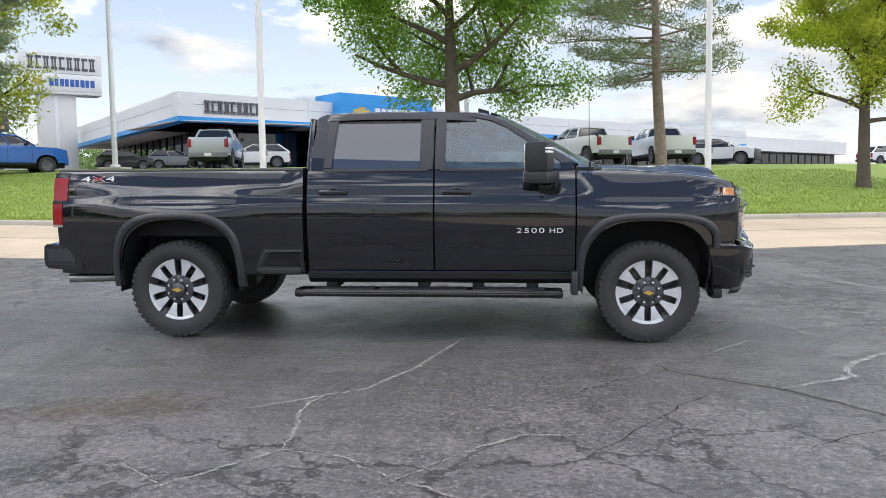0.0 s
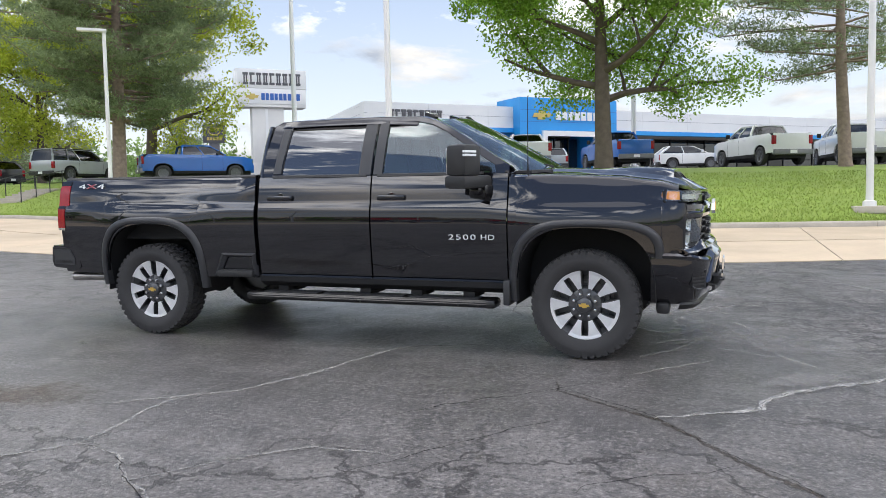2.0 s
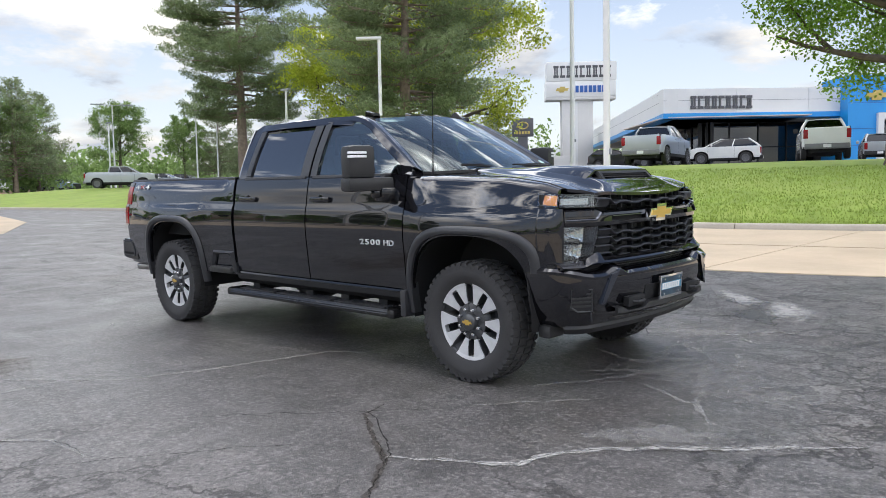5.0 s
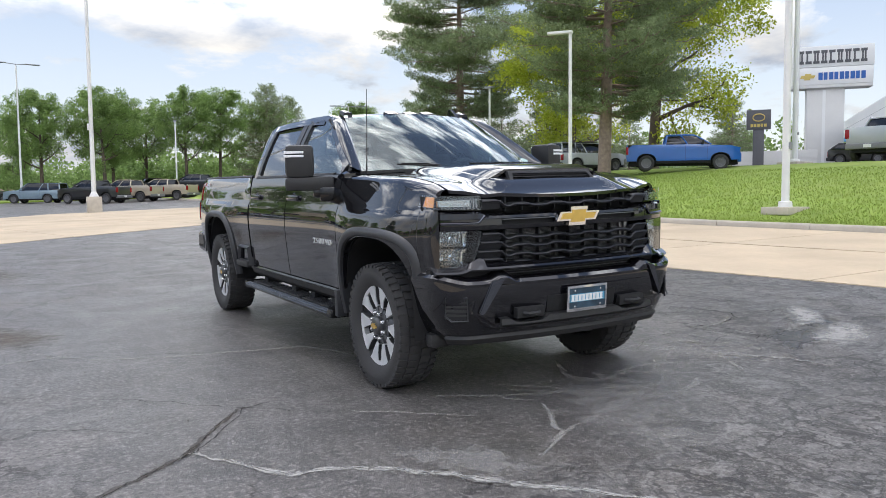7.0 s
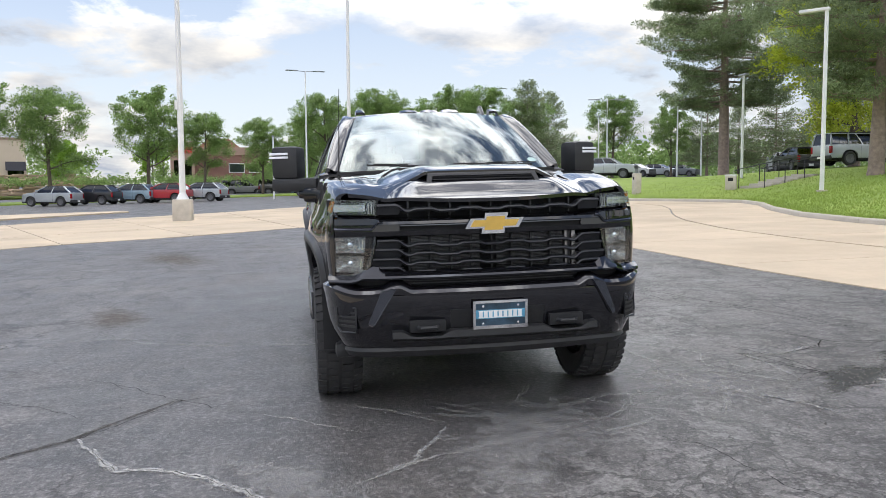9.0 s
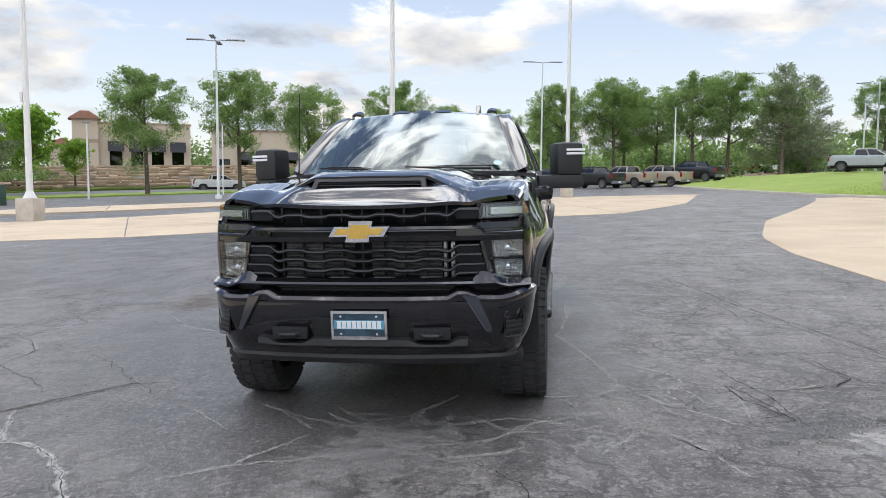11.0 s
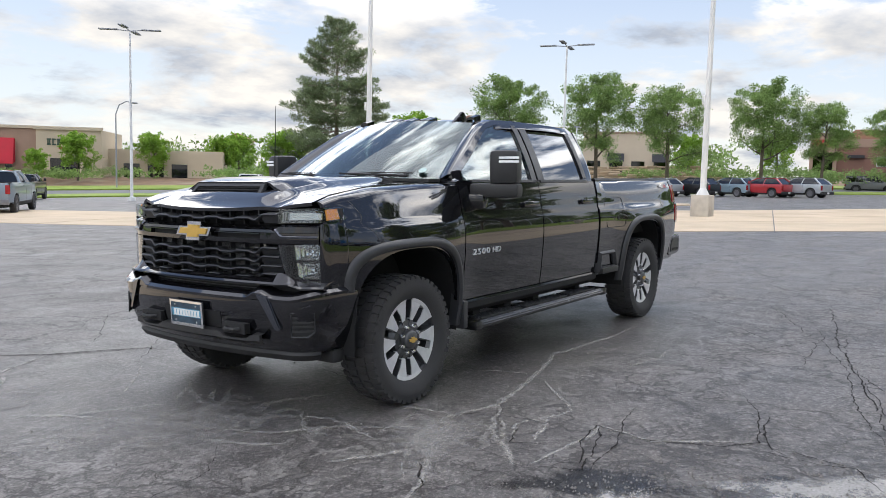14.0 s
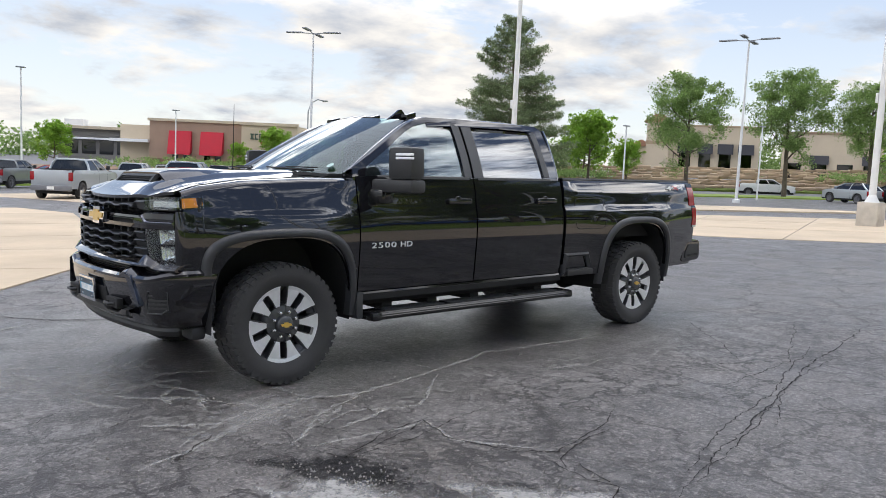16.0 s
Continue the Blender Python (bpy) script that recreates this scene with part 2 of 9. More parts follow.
    scuff = N("ShaderNodeMapping"); scuff.inputs["Scale"].default_value = (7.0, 1.2, 1); scuff.inputs["Rotation"].default_value = (0, 0, -0.45)
    L(bend.outputs[0], scuff.inputs["Vector"])
    sn2 = N("ShaderNodeTexNoise"); sn2.inputs["Scale"].default_value = 1.0; sn2.inputs["Detail"].default_value = 8; sn2.inputs["Roughness"].default_value = 0.72
    L(scuff.outputs[0], sn2.inputs["Vector"])
    col = blend(times(span(sn.outputs["Fac"], 0.50, 0.66), 0.42), col, (0.180, 0.169, 0.164))
    col = blend(times(span(sn.outputs["Fac"], 0.50, 0.36), 0.55), col, (0.040, 0.039, 0.039))
    col = blend(times(span(sn2.outputs["Fac"], 0.52, 0.68), 0.40), col, (0.189, 0.179, 0.172))
    col = blend(times(span(sn2.outputs["Fac"], 0.47, 0.35), 0.50), col, (0.040, 0.039, 0.039))
    # aggregate
    col = blend(times(span(chips, 0.54, 0.62), 0.75), col, (0.270, 0.252, 0.242))
    col = blend(times(span(chips, 0.47, 0.39), 0.75), col, (0.035, 0.033, 0.034))
    col = blend(times(span(grain, 0.56, 0.68), 0.50), col, (0.323, 0.302, 0.290))
    col = blend(times(span(grain, 0.45, 0.32), 0.55), col, (0.033, 0.033, 0.034))
    # hairline networks, in patches
    warp = N("ShaderNodeVectorMath"); warp.operation = "ADD"
    wn = N("ShaderNodeTexNoise"); wn.inputs["Scale"].default_value = 1.7; wn.inputs["Detail"].default_value = 6; wn.inputs["Roughness"].default_value = 0.65
    L(pos, wn.inputs["Vector"])
    sc = N("ShaderNodeVectorMath"); sc.operation = "SCALE"; sc.inputs["Scale"].default_value = 0.9
    L(wn.outputs["Color"], sc.inputs[0]); L(pos, warp.inputs[0]); L(sc.outputs[0], warp.inputs[1])

    def web(scale):
        v = N("ShaderNodeTexVoronoi"); v.feature = "DISTANCE_TO_EDGE"; v.inputs["Scale"].default_value = scale
        L(warp.outputs[0], v.inputs["Vector"])
        return v.outputs["Distance"]

    far_w, mid_w, fine_w = web(0.95), web(2.1), web(4.6)
    bare = flip(times(coat, 0.85))
    line = times(times(span(far_w, 0.024, 0.008), span(noise_(0.30, 5), 0.33, 0.43)), bare)
    line2 = times(times(span(mid_w, 0.042, 0.014), span(noise_(0.42, 5), 0.37, 0.47)), times(bare, span(north, 0.0, 1.0, 0.22, 1.0)))
    line3 = times(times(span(fine_w, 0.065, 0.022), span(noise_(0.55, 5), 0.44, 0.54)), times(bare, span(north, 0.0, 1.0, 0.08, 1.0)))
    # pale crumbled edges along the wider cracks
    col = blend(times(times(span(mid_w, 0.060, 0.020), span(noise_(6.0, 5, 0.7), 0.46, 0.62)), times(times(bare, north), 0.55)), col, (0.235, 0.225, 0.215))
    # lime left where the sealer has worn thin
    lime_n = noise_(7.0, 6, 0.72)
    col = blend(times(times(span(plus(web(3.1), affine(lime_n, 0.30, -0.15)), 0.10, 0.015), span(lime_n, 0.40, 0.56)), times(times(band_, north), 0.62)), col, (0.315, 0.305, 0.290))
    col = blend(times(line, 0.80), col, (0.020, 0.017, 0.017))
    col = blend(times(line2, 0.88), col, (0.022, 0.019, 0.019))
    col = blend(times(line3, 0.80), col, (0.026, 0.022, 0.022))
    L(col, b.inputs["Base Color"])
    rough = N("ShaderNodeMath"); rough.operation = "MULTIPLY_ADD"; rough.inputs[1].default_value = -0.10
    L(coat, rough.inputs[0]); L(span(mid, 0.3, 0.7, 0.36, 0.62), rough.inputs[2]); L(rough.outputs[0], b.inputs["Roughness"])
    b.inputs["Specular IOR Level"].default_value = 0.5
    hs = N("ShaderNodeMath"); hs.operation = "SUBTRACT"
    gsum = N("ShaderNodeMath"); gsum.operation = "MULTIPLY_ADD"; gsum.inputs[1].default_value = 1.2
    L(chips, gsum.inputs[0]); L(grain, gsum.inputs[2]); L(gsum.outputs[0], hs.inputs[0])
    ln = N("ShaderNodeMath"); ln.operation = "MAXIMUM"
    L(line, ln.inputs[0]); L(line2, ln.inputs[1])
    ln3 = N("ShaderNodeMath"); ln3.operation = "MAXIMUM"
    L(ln.outputs[0], ln3.inputs[0]); L(line3, ln3.inputs[1]); L(ln3.outputs[0], hs.inputs[1])
    bp = N("ShaderNodeBump"); bp.inputs["Strength"].default_value = 0.5; bp.inputs["Distance"].default_value = 0.008
    L(hs.outputs[0], bp.inputs["Height"]); L(bp.outputs["Normal"], b.inputs["Normal"])
    return m


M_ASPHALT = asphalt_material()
M_BLACK = paint("black clearcoat", (0.0060, 0.0060, 0.0076), 0.06, 0.0, 1.0, 0.1, 3, spec=0.35)
M_BLACK.node_tree.nodes["Principled BSDF"].inputs["Coat Roughness"].default_value = 0.008
M_BLACK.node_tree.nodes["Principled BSDF"].inputs["Coat Roughness"].default_value = 0.012
M_BLACK.node_tree.nodes["Principled BSDF"].inputs["Specular IOR Level"].default_value = 0.12
M_BLACK.node_tree.nodes["Principled BSDF"].inputs["Specular Tint"].default_value = (0.52, 0.62, 1.0, 1)
M_BLACK.node_tree.nodes["Principled BSDF"].inputs["Coat IOR"].default_value = 1.62
M_GLOSSBLACK = paint("gloss black trim", (0.005, 0.005, 0.006), 0.05, 0, 0, 0.1, 4)
M_PLASTIC = paint("grained dark plastic", (0.021, 0.021, 0.022), 0.52, 0, 0, 0.18, 14, 0.10, 400)
M_FLARE = paint("dark grey moulded plastic", (0.034, 0.035, 0.039), 0.40, 0, 0, 0.12, 9, 0.08, 350)
M_STEP = paint("powder-coated step bar", (0.013, 0.013, 0.014), 0.26, 0, 0, 0.12, 14, 0.05, 300)
M_DARK = paint("underbody black", (0.010, 0.010, 0.011), 0.75, 0, 0, 0.3, 6, 0.2, 40)
M_RUBBER = paint("tyre rubber", (0.040, 0.039, 0.040), 0.78, 0, 0, 0.2, 12, 0.15, 160)
M_MACHINED = paint("machined alloy", (0.74, 0.75, 0.77), 0.32, 0.5, 0.4, 0.08, 20)
M_POCKET = paint("dark grey painted alloy", (0.085, 0.087, 0.092), 0.35, 0.5, 0.3, 0.15, 15)
M_CHROME = paint("black chrome", (0.13, 0.14, 0.165), 0.10, 1.0, 0, 0.1, 6)
M_BRIGHT = paint("bright chrome", (0.82, 0.83, 0.85), 0.08, 1.0, 0, 0.05, 6)
M_GOLD = paint("gold emblem", (0.72, 0.46, 0.10), 0.32, 0.55, 0.6, 0.08, 30)
M_STEEL = paint("bare steel", (0.36, 0.35, 0.34), 0.35, 0.9, 0, 0.25, 18, 0.1, 80)
M_AMBER = paint("amber reflector", (0.85, 0.28, 0.02), 0.16, 0, 0.8, 0.15, 60, 0.3, 120)
M_RED = paint("red tail lamp lens", (0.30, 0.004, 0.008), 0.18, 0, 0.15, 0.2, 40, 0.1, 100)
M_LENS = paint("lamp reflector bowl", (0.62, 0.62, 0.61), 0.06, 0.95, 0, 0.12, 40, 0.25, 60)
M_BADGE = paint("bright satin silver", (0.80, 0.81, 0.82), 0.32, 0.25, 0.3, 0.05, 20)
M_STICK = paint("pale green sticker", (0.42, 0.56, 0.53), 0.5, 0, 0, 0.1, 40)
M_WHITE = paint("white marking film", (0.80, 0.80, 0.78), 0.5, 0, 0, 0.04, 20)
M_REDFILM = paint("red marking film", (0.45, 0.02, 0.03), 0.45, 0, 0, 0.06, 20)
M_SEAT = paint("charcoal cloth", (0.035, 0.035, 0.038), 0.9, 0, 0, 0.25, 25, 0.2, 300)
M_SEATLIGHT = paint("grey trim", (0.09, 0.09, 0.095), 0.8, 0, 0, 0.2, 25)
G_WIND = glass("windscreen glass", (0.60, 0.70, 0.68), 0.0, 0.092)
G_SIDE = glass("tinted door glass", (0.56, 0.66, 0.66), 0.0, 0.12)
G_PRIV = glass("privacy glass", (0.035, 0.037, 0.04), 0.0, 0.17)
G_CAR = glass("dark car window", (0.03, 0.033, 0.036), 0.02, 0.06)
M_MARKER = paint("white marker lens", (0.86, 0.87, 0.88), 0.2, 0, 0.4, 0.1, 60)
M_SMOKEBLACK = paint("smoked black lens", (0.012, 0.012, 0.013), 0.08, 0, 0.6, 0.1, 20)
M_SMOKE = paint("smoked lamp lens", (0.34, 0.34, 0.35), 0.14, 0.6, 0.5, 0.3, 60)
M_RIMDARK = paint("grey car rim", (0.16, 0.16, 0.17), 0.4, 0.4, 0, 0.1, 10)
M_GREYBUMP = paint("satin grey bumper", (0.20, 0.20, 0.21), 0.45, 0.2, 0, 0.1, 5)
G_LAMP = glass("clear lamp cover", (0.92, 0.94, 0.95), 0.02, 0.035)

# ---------------- mesh helpers ----------------


def smooth_mesh(me, angle=35):
    for p in me.polygons:
        p.use_smooth = True
    me.set_sharp_from_angle(angle=radians(angle))


def part(name, bm, mat, parent=None, label="", angle=35, smooth=True):
    """Links a bmesh as one mesh object, under a thing or a part if one is given."""
    me = bpy.data.meshes.new(name)
    bmesh.ops.recalc_face_normals(bm, faces=bm.faces)
    bm.to_mesh(me)
    bm.free()
    for k in (mat if isinstance(mat, (list, tuple)) else [mat]):
        me.materials.append(k)
    if smooth:
        smooth_mesh(me, angle)
    ob = new(name, me)
    if parent is not None:
        ob.parent = parent
    if label:
        tagged(ob, label)
    return ob


def share(name, src, parent, m):
    """Another object on the same mesh."""
    ob = new(name, src.data)
    ob.parent = parent
    ob.matrix_basis = m
    return ob


def thing(name, label, category, m=None, group="", kind=""):
    ob = new(name)
    ob.empty_display_size = 0.2
    if m is not None:
        ob.matrix_basis = m
    return tagged(ob, label, category, group, kind)


def box(bm, x0, x1, y0, y1, z0, z1, bev=0.0, m=None, mi=0):
    """A box into bm, with bevelled edges if asked."""
    r = bmesh.ops.create_cube(bm, size=1.0)
    vs = r["verts"]
    for v in vs:
        v.co = Vector((x0 + (v.co.x + .5) * (x1 - x0), y0 + (v.co.y + .5) * (y1 - y0), z0 + (v.co.z + .5) * (z1 - z0)))
    fs = {f for v in vs for f in v.link_faces}
    if bev:
        es = list({e for f in fs for e in f.edges})
        g = bmesh.ops.bevel(bm, geom=es, offset=bev, segments=2, affect="EDGES", profile=0.6)
        vs = list({v for f in g["faces"] for v in f.verts} | {v for v in vs if v.is_valid})
        fs = {f for v in vs for f in v.link_faces}
    if mi:
        for f in fs:
            f.material_index = mi
    if m is not None:
        bmesh.ops.transform(bm, matrix=m, verts=list(vs))
    return vs


def grid(bm, pts, close_u=False, close_v=False, mi=0):
    """Faces over a table of points pts[i][j]; returns the verts."""
    vv = [[bm.verts.new(p) for p in row] for row in pts]
    nu, nv = len(vv), len(vv[0])
    for i in range(nu if close_u else nu - 1):
        for j in range(nv if close_v else nv - 1):
            q = (vv[i][j], vv[(i + 1) % nu][j], vv[(i + 1) % nu][(j + 1) % nv], vv[i][(j + 1) % nv])
            if len(set(q)) == 4:
                f = bm.faces.new(q)
                f.material_index = mi
    return vv


def slab(bm, pts, depth, mi=0):
    """A sheet over a table of points with a thickness: depth is a vector or a function of the point."""
    d = depth if callable(depth) else (lambda p: Vector(depth))
    front = grid(bm, pts, mi=mi)
    back = grid(bm, [[Vector(p) + d(Vector(p)) for p in row] for row in pts], mi=mi)
    nu, nv = len(front), len(front[0])

    def seam(a, b, c, e):
        f = bm.faces.new((a, b, c, e)); f.material_index = mi
    for i in range(nu - 1):
        seam(front[i][0], back[i][0], back[i + 1][0], front[i + 1][0])
        seam(front[i][-1], front[i + 1][-1], back[i + 1][-1], back[i][-1])
    for j in range(nv - 1):
        seam(front[0][j], front[0][j + 1], back[0][j + 1], back[0][j])
        seam(front[-1][j], back[-1][j], back[-1][j + 1], front[-1][j + 1])
    return front


def prism(bm, outline, a, b, axis="y", mi=0):
    """An outline of (u, v) pushed from a to b along an axis: y gives (u, v) = (x, z), x gives (y, z), z gives (x, y)."""
    def at(u, v, w):
        return {"y": (u, w, v), "x": (w, u, v), "z": (u, v, w)}[axis]
    p = [bm.verts.new(at(u, v, a)) for u, v in outline]
    q = [bm.verts.new(at(u, v, b)) for u, v in outline]
    n = len(p)
    fs = [bm.faces.new(p), bm.faces.new(q[::-1])]
    for i in range(n):
        fs.append(bm.faces.new((p[i], q[i], q[(i + 1) % n], p[(i + 1) % n])))
    for f in fs:
        f.material_index = mi
    return p + q


def tube(bm, pts, radii, sides=8, cap=True, mi=0):
    """A tapering round bar along points."""
    rings = []
    up = Vector((0, 0, 1))
    for i, p in enumerate(pts):
        p = Vector(p)
        d = (Vector(pts[min(i + 1, len(pts) - 1)]) - Vector(pts[max(i - 1, 0)])).normalized()
        a = d.cross(up if abs(d.z) < 0.95 else Vector((1, 0, 0))).normalized()
        b = d.cross(a)
        r = radii[i] if isinstance(radii, (list, tuple)) else radii
        rings.append([p + (a * math.cos(t) + b * math.sin(t)) * r for t in [2 * math.pi * k / sides for k in range(sides)]])
    vv = grid(bm, rings, close_v=True, mi=mi)
    if cap and sides > 2:
        f = bm.faces.new(vv[0][::-1]); g = bm.faces.new(vv[-1])
        f.material_index = g.material_index = mi
    return vv


def lathe(bm, profile, sides=48, axis="y", mi=0, c=(0, 0, 0)):
    """A profile of (radius, along) turned about the axis through c."""
    rings = []
    for k in range(sides):
        t = 2 * math.pi * k / sides
        row = []
        for r, w in profile:
            a, b = r * math.cos(t), r * math.sin(t)
            q = {"y": (a, w, b), "z": (a, b, w), "x": (w, a, b)}[axis]
            row.append((q[0] + c[0], q[1] + c[1], q[2] + c[2]))
        rings.append(row)
    return grid(bm, rings, close_u=True, mi=mi)


def lerp_table(table, x):
    """A value from rows of (x, value), joined by straight lines."""
    if x <= table[0][0]:
        return table[0][1]
    for (a, va), (b, vb) in zip(table, table[1:]):
        if x <= b:
            return va + (vb - va) * (x - a) / (b - a)
    return table[-1][1]


def smooth01(a, b, x):
    t = max(0.0, min(1.0, (x - a) / (b - a)))
    return t * t * (3 - 2 * t)


def lettering(name, body, size, depth, mat, m, parent, label=""):
    """Raised letters in the built-in font, as a mesh."""
    cu = bpy.data.curves.new(name, "FONT")
    cu.body, cu.size, cu.extrude, cu.align_x, cu.align_y = body, size, depth, "CENTER", "CENTER"
    tmp = bpy.data.objects.new(name, cu)
    scene.collection.objects.link(tmp)
    me = bpy.data.meshes.new_from_object(tmp.evaluated_get(bpy.context.evaluated_depsgraph_get()))
    bpy.data.objects.remove(tmp)
    me.materials.clear(); me.materials.append(mat)
    ob = new(name, me)
    ob.parent = parent
    ob.matrix_basis = m
    if label:
        tagged(ob, label)
    return ob

# ---------------- ground ----------------
M_CONCRETE = paint("broom-finished concrete", (0.52, 0.42, 0.30), 0.85, 0, 0, 0.16, 0.8, 0.25, 60, piece=0.10, dirt=(0.42, 0.335, 0.235), dirt_scale=0.35, object_space=False)
M_KERB = paint("kerb concrete", (0.44, 0.40, 0.34), 0.85, 0, 0, 0.15, 2, 0.25, 70, object_space=False)
M_GRASS = paint("mown grass", (0.225, 0.310, 0.050), 0.9, 0, 0, 0.24, 1.2, 0.4, 40, dirt=(0.270, 0.335, 0.070), dirt_scale=0.35, object_space=False)
M_BLADE = paint("grass blades", (0.250, 0.335, 0.062), 0.75, 0, 0, 0.18, 3, island=0.2, object_space=False)
M_ROADGREY = paint("street asphalt", (0.16, 0.16, 0.165), 0.85, 0, 0, 0.12, 0.5, object_space=False)
M_BANK = paint("red-brown mulch bank", (0.21, 0.135, 0.085), 0.95, 0, 0, 0.35, 0.4, 0.6, 5, dirt=(0.30, 0.24, 0.17), dirt_scale=0.25, object_space=False)

SLOPE = LEVEL.to_3x3() @ Vector((0, 0, 1))


def fall(x, y):
    """Height of the lot's even fall; it levels out far away."""
    d = math.hypot(x, y)
    k = 1.0 if d < 90 else (90 + (d - 90) * 0.08) / d
    return -(SLOPE.x * x * k + SLOPE.y * y * k) / SLOPE.z


KERB = [(-95, 9.0), (-70, 11.0), (-45, 12.6), (-33, 14.2), (-29, 15.7), (-25.5, 17.3), (-22.5, 17.8), (-19.5, 16.8), (-16, 15.0), (-12, 13.4), (-8.5, 12.7), (-5, 12.6), (0, 12.9), (4, 13.7), (8.6, 15.0), (13.4, 16.2), (25, 19.2), (45, 24.0), (95, 36)]
EDGE = [(-33, 14.0), (-28, 12.5), (-24, 11.0), (-19, 9.0), (-13.8, 6.8), (-8.3, 5.35), (-5, 5.0), (-1.3, 5.12), (1, 5.35), (4, 5.75), (6, 6.35), (8, 7.2), (9.8, 7.8), (20, 11.0), (45, 18), (95, 30)]
BANK = [(0, 0.14), (0.4, 0.20), (1, 0.36), (3, 0.62), (6, 0.95), (11, 1.38), (15, 1.60), (17, 1.64), (200, 1.64)]


def kerb_y(x):
    return lerp_table(KERB, x)


def land(x, y):
    """Height of what one would stand on, lawn and terrace included."""
    k = kerb_y(x)
    if y <= k:
        return fall(x, y)
    return fall(x, y) + lerp_table(BANK, y - k) * (1 - 0.35 * smooth01(-25, -50, x))


def stops(fine, edge, far):
    a, s = [0.0], fine
    while a[-1] < far:
        if a[-1] > edge:
            s *= 1.35
        a.append(a[-1] + s)
    return [-v for v in a[:0:-1]] + a


bm = bmesh.new()
ax = stops(2.5, 60, 2500)
grid(bm, [[(x, y, fall(x, y)) for y in ax] for x in ax])
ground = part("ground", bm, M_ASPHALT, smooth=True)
tagged(ground, "cracked dark grey asphalt of a dealership lot", "ground", kind="structure")


def split(poly, step):
    """Points along a polyline about step apart, its corners kept."""
    out = [poly[0]]
    for (a, b), (c, d) in zip(poly, poly[1:]):
        n = max(1, round(math.hypot(c - a, d - b) / step))
        out += [(a + (c - a) * k / n, b + (d - b) * k / n) for k in range(1, n + 1)]
    return out


# concrete apron along the lawn, slab by slab
apron = tagged(new("pavement"), "pale tan concrete apron along the grass kerb", "pavement", kind="structure")
random.seed(5)
xs = []
x = -31.0
while x < 62:
    xs.append(x)
    x += 4.2
for a, b in zip(xs, xs[1:]):
    for lo, hi in ((0.0, 0.5), (0.5, 1.0)):
        def row(x_, t):
            e, k = lerp_table(EDGE, x_), kerb_y(x_) - 0.02
            y_ = e + (k - e) * t
            return Vector((x_, y_, fall(x_, y_) + 0.012 + 0.004 * (1 if lo else 0)))
        if kerb_y((a + b) / 2) - lerp_table(EDGE, (a + b) / 2) < 1.0:
            continue
        bm = bmesh.new()
        g = 0.012
        n = 4
        slab(bm, [[row(a + g + (b - a - 2 * g) * i / n, lo + 0.004 + (hi - lo - 0.008) * j / 3) for j in range(4)] for i in range(n + 1)], (0, 0, -0.15))
        part("concrete_slab", bm, M_CONCRETE, apron, angle=30)


def band(name, inner, outer, parent, rise, cells, mat=M_CONCRETE):
    """A run of slabs between two edges that have the same number of corners."""
    n = len(inner) - 1
    for i in range(n):
        for c in range(cells):
            bm = bmesh.new()
            rows = []
            for u in (0.004, 0.35, 0.65, 0.996):
                p = [inner[i][k] + (inner[i + 1][k] - inner[i][k]) * u for k in (0, 1)]
                q = [outer[i][k] + (outer[i + 1][k] - outer[i][k]) * u for k in (0, 1)]
                r = []
                for v in (c / cells + 0.002, (c + .5) / cells, (c + 1) / cells - 0.002):
                    x_, y_ = p[0] + (q[0] - p[0]) * v, p[1] + (q[1] - p[1]) * v
                    r.append(Vector((x_, y_, fall(x_, y_) + rise)))
                rows.append(r)
            slab(bm, rows, (0, 0, -0.15 - rise))
            part(name, bm, mat, parent, angle=30)


apron_w = tagged(new("pavement"), "pale concrete drive apron under the light poles", "pavement", kind="structure")
band("concrete_slab",
     [(-1, -40), (-5.5, -22), (-8.1, -14), (-9.6, -9.8), (-11.8, -7), (-13.4, -4), (-15.6, -1.2), (-18.7, 3.4), (-26, 6.6), (-38.4, 9.2)],
     [(-9, -44), (-14, -25), (-16, -20.5), (-20, -15.6), (-25, -12.8), (-28, -9.5), (-32, -5), (-37.5, -0.5), (-38.6, 4), (-39.5, 9.6)], apron_w, 0.012, 3)
island = tagged(new("pavement"), "flush oval concrete island in the drive", "pavement", kind="structure")
band("concrete_slab", [(-17.5, -30), (-21, -25.5), (-25, -19.6), (-29.5, -15.4), (-36.5, -10.4)], [(-18, -30.4), (-26, -28.5), (-32, -23.5), (-37, -18), (-38.2, -11)], island, 0.07, 1)
corner = tagged(new("pavement"), "rounded concrete island beside the lot entrance", "pavement", kind="structure")
band("concrete_slab", [(9, -3.0), (6.2, -3.5), (4.7, -4.5), (3.3, -6.3), (1.9, -9.0), (1.0, -12), (0.2, -16), (-0.9, -21), (-0.2, -25)],
     [(14, -5), (13, -7), (13, -9), (13, -11), (13, -13), (13, -15), (13, -19), (12, -24), (10, -28)], corner, 0.018, 2)

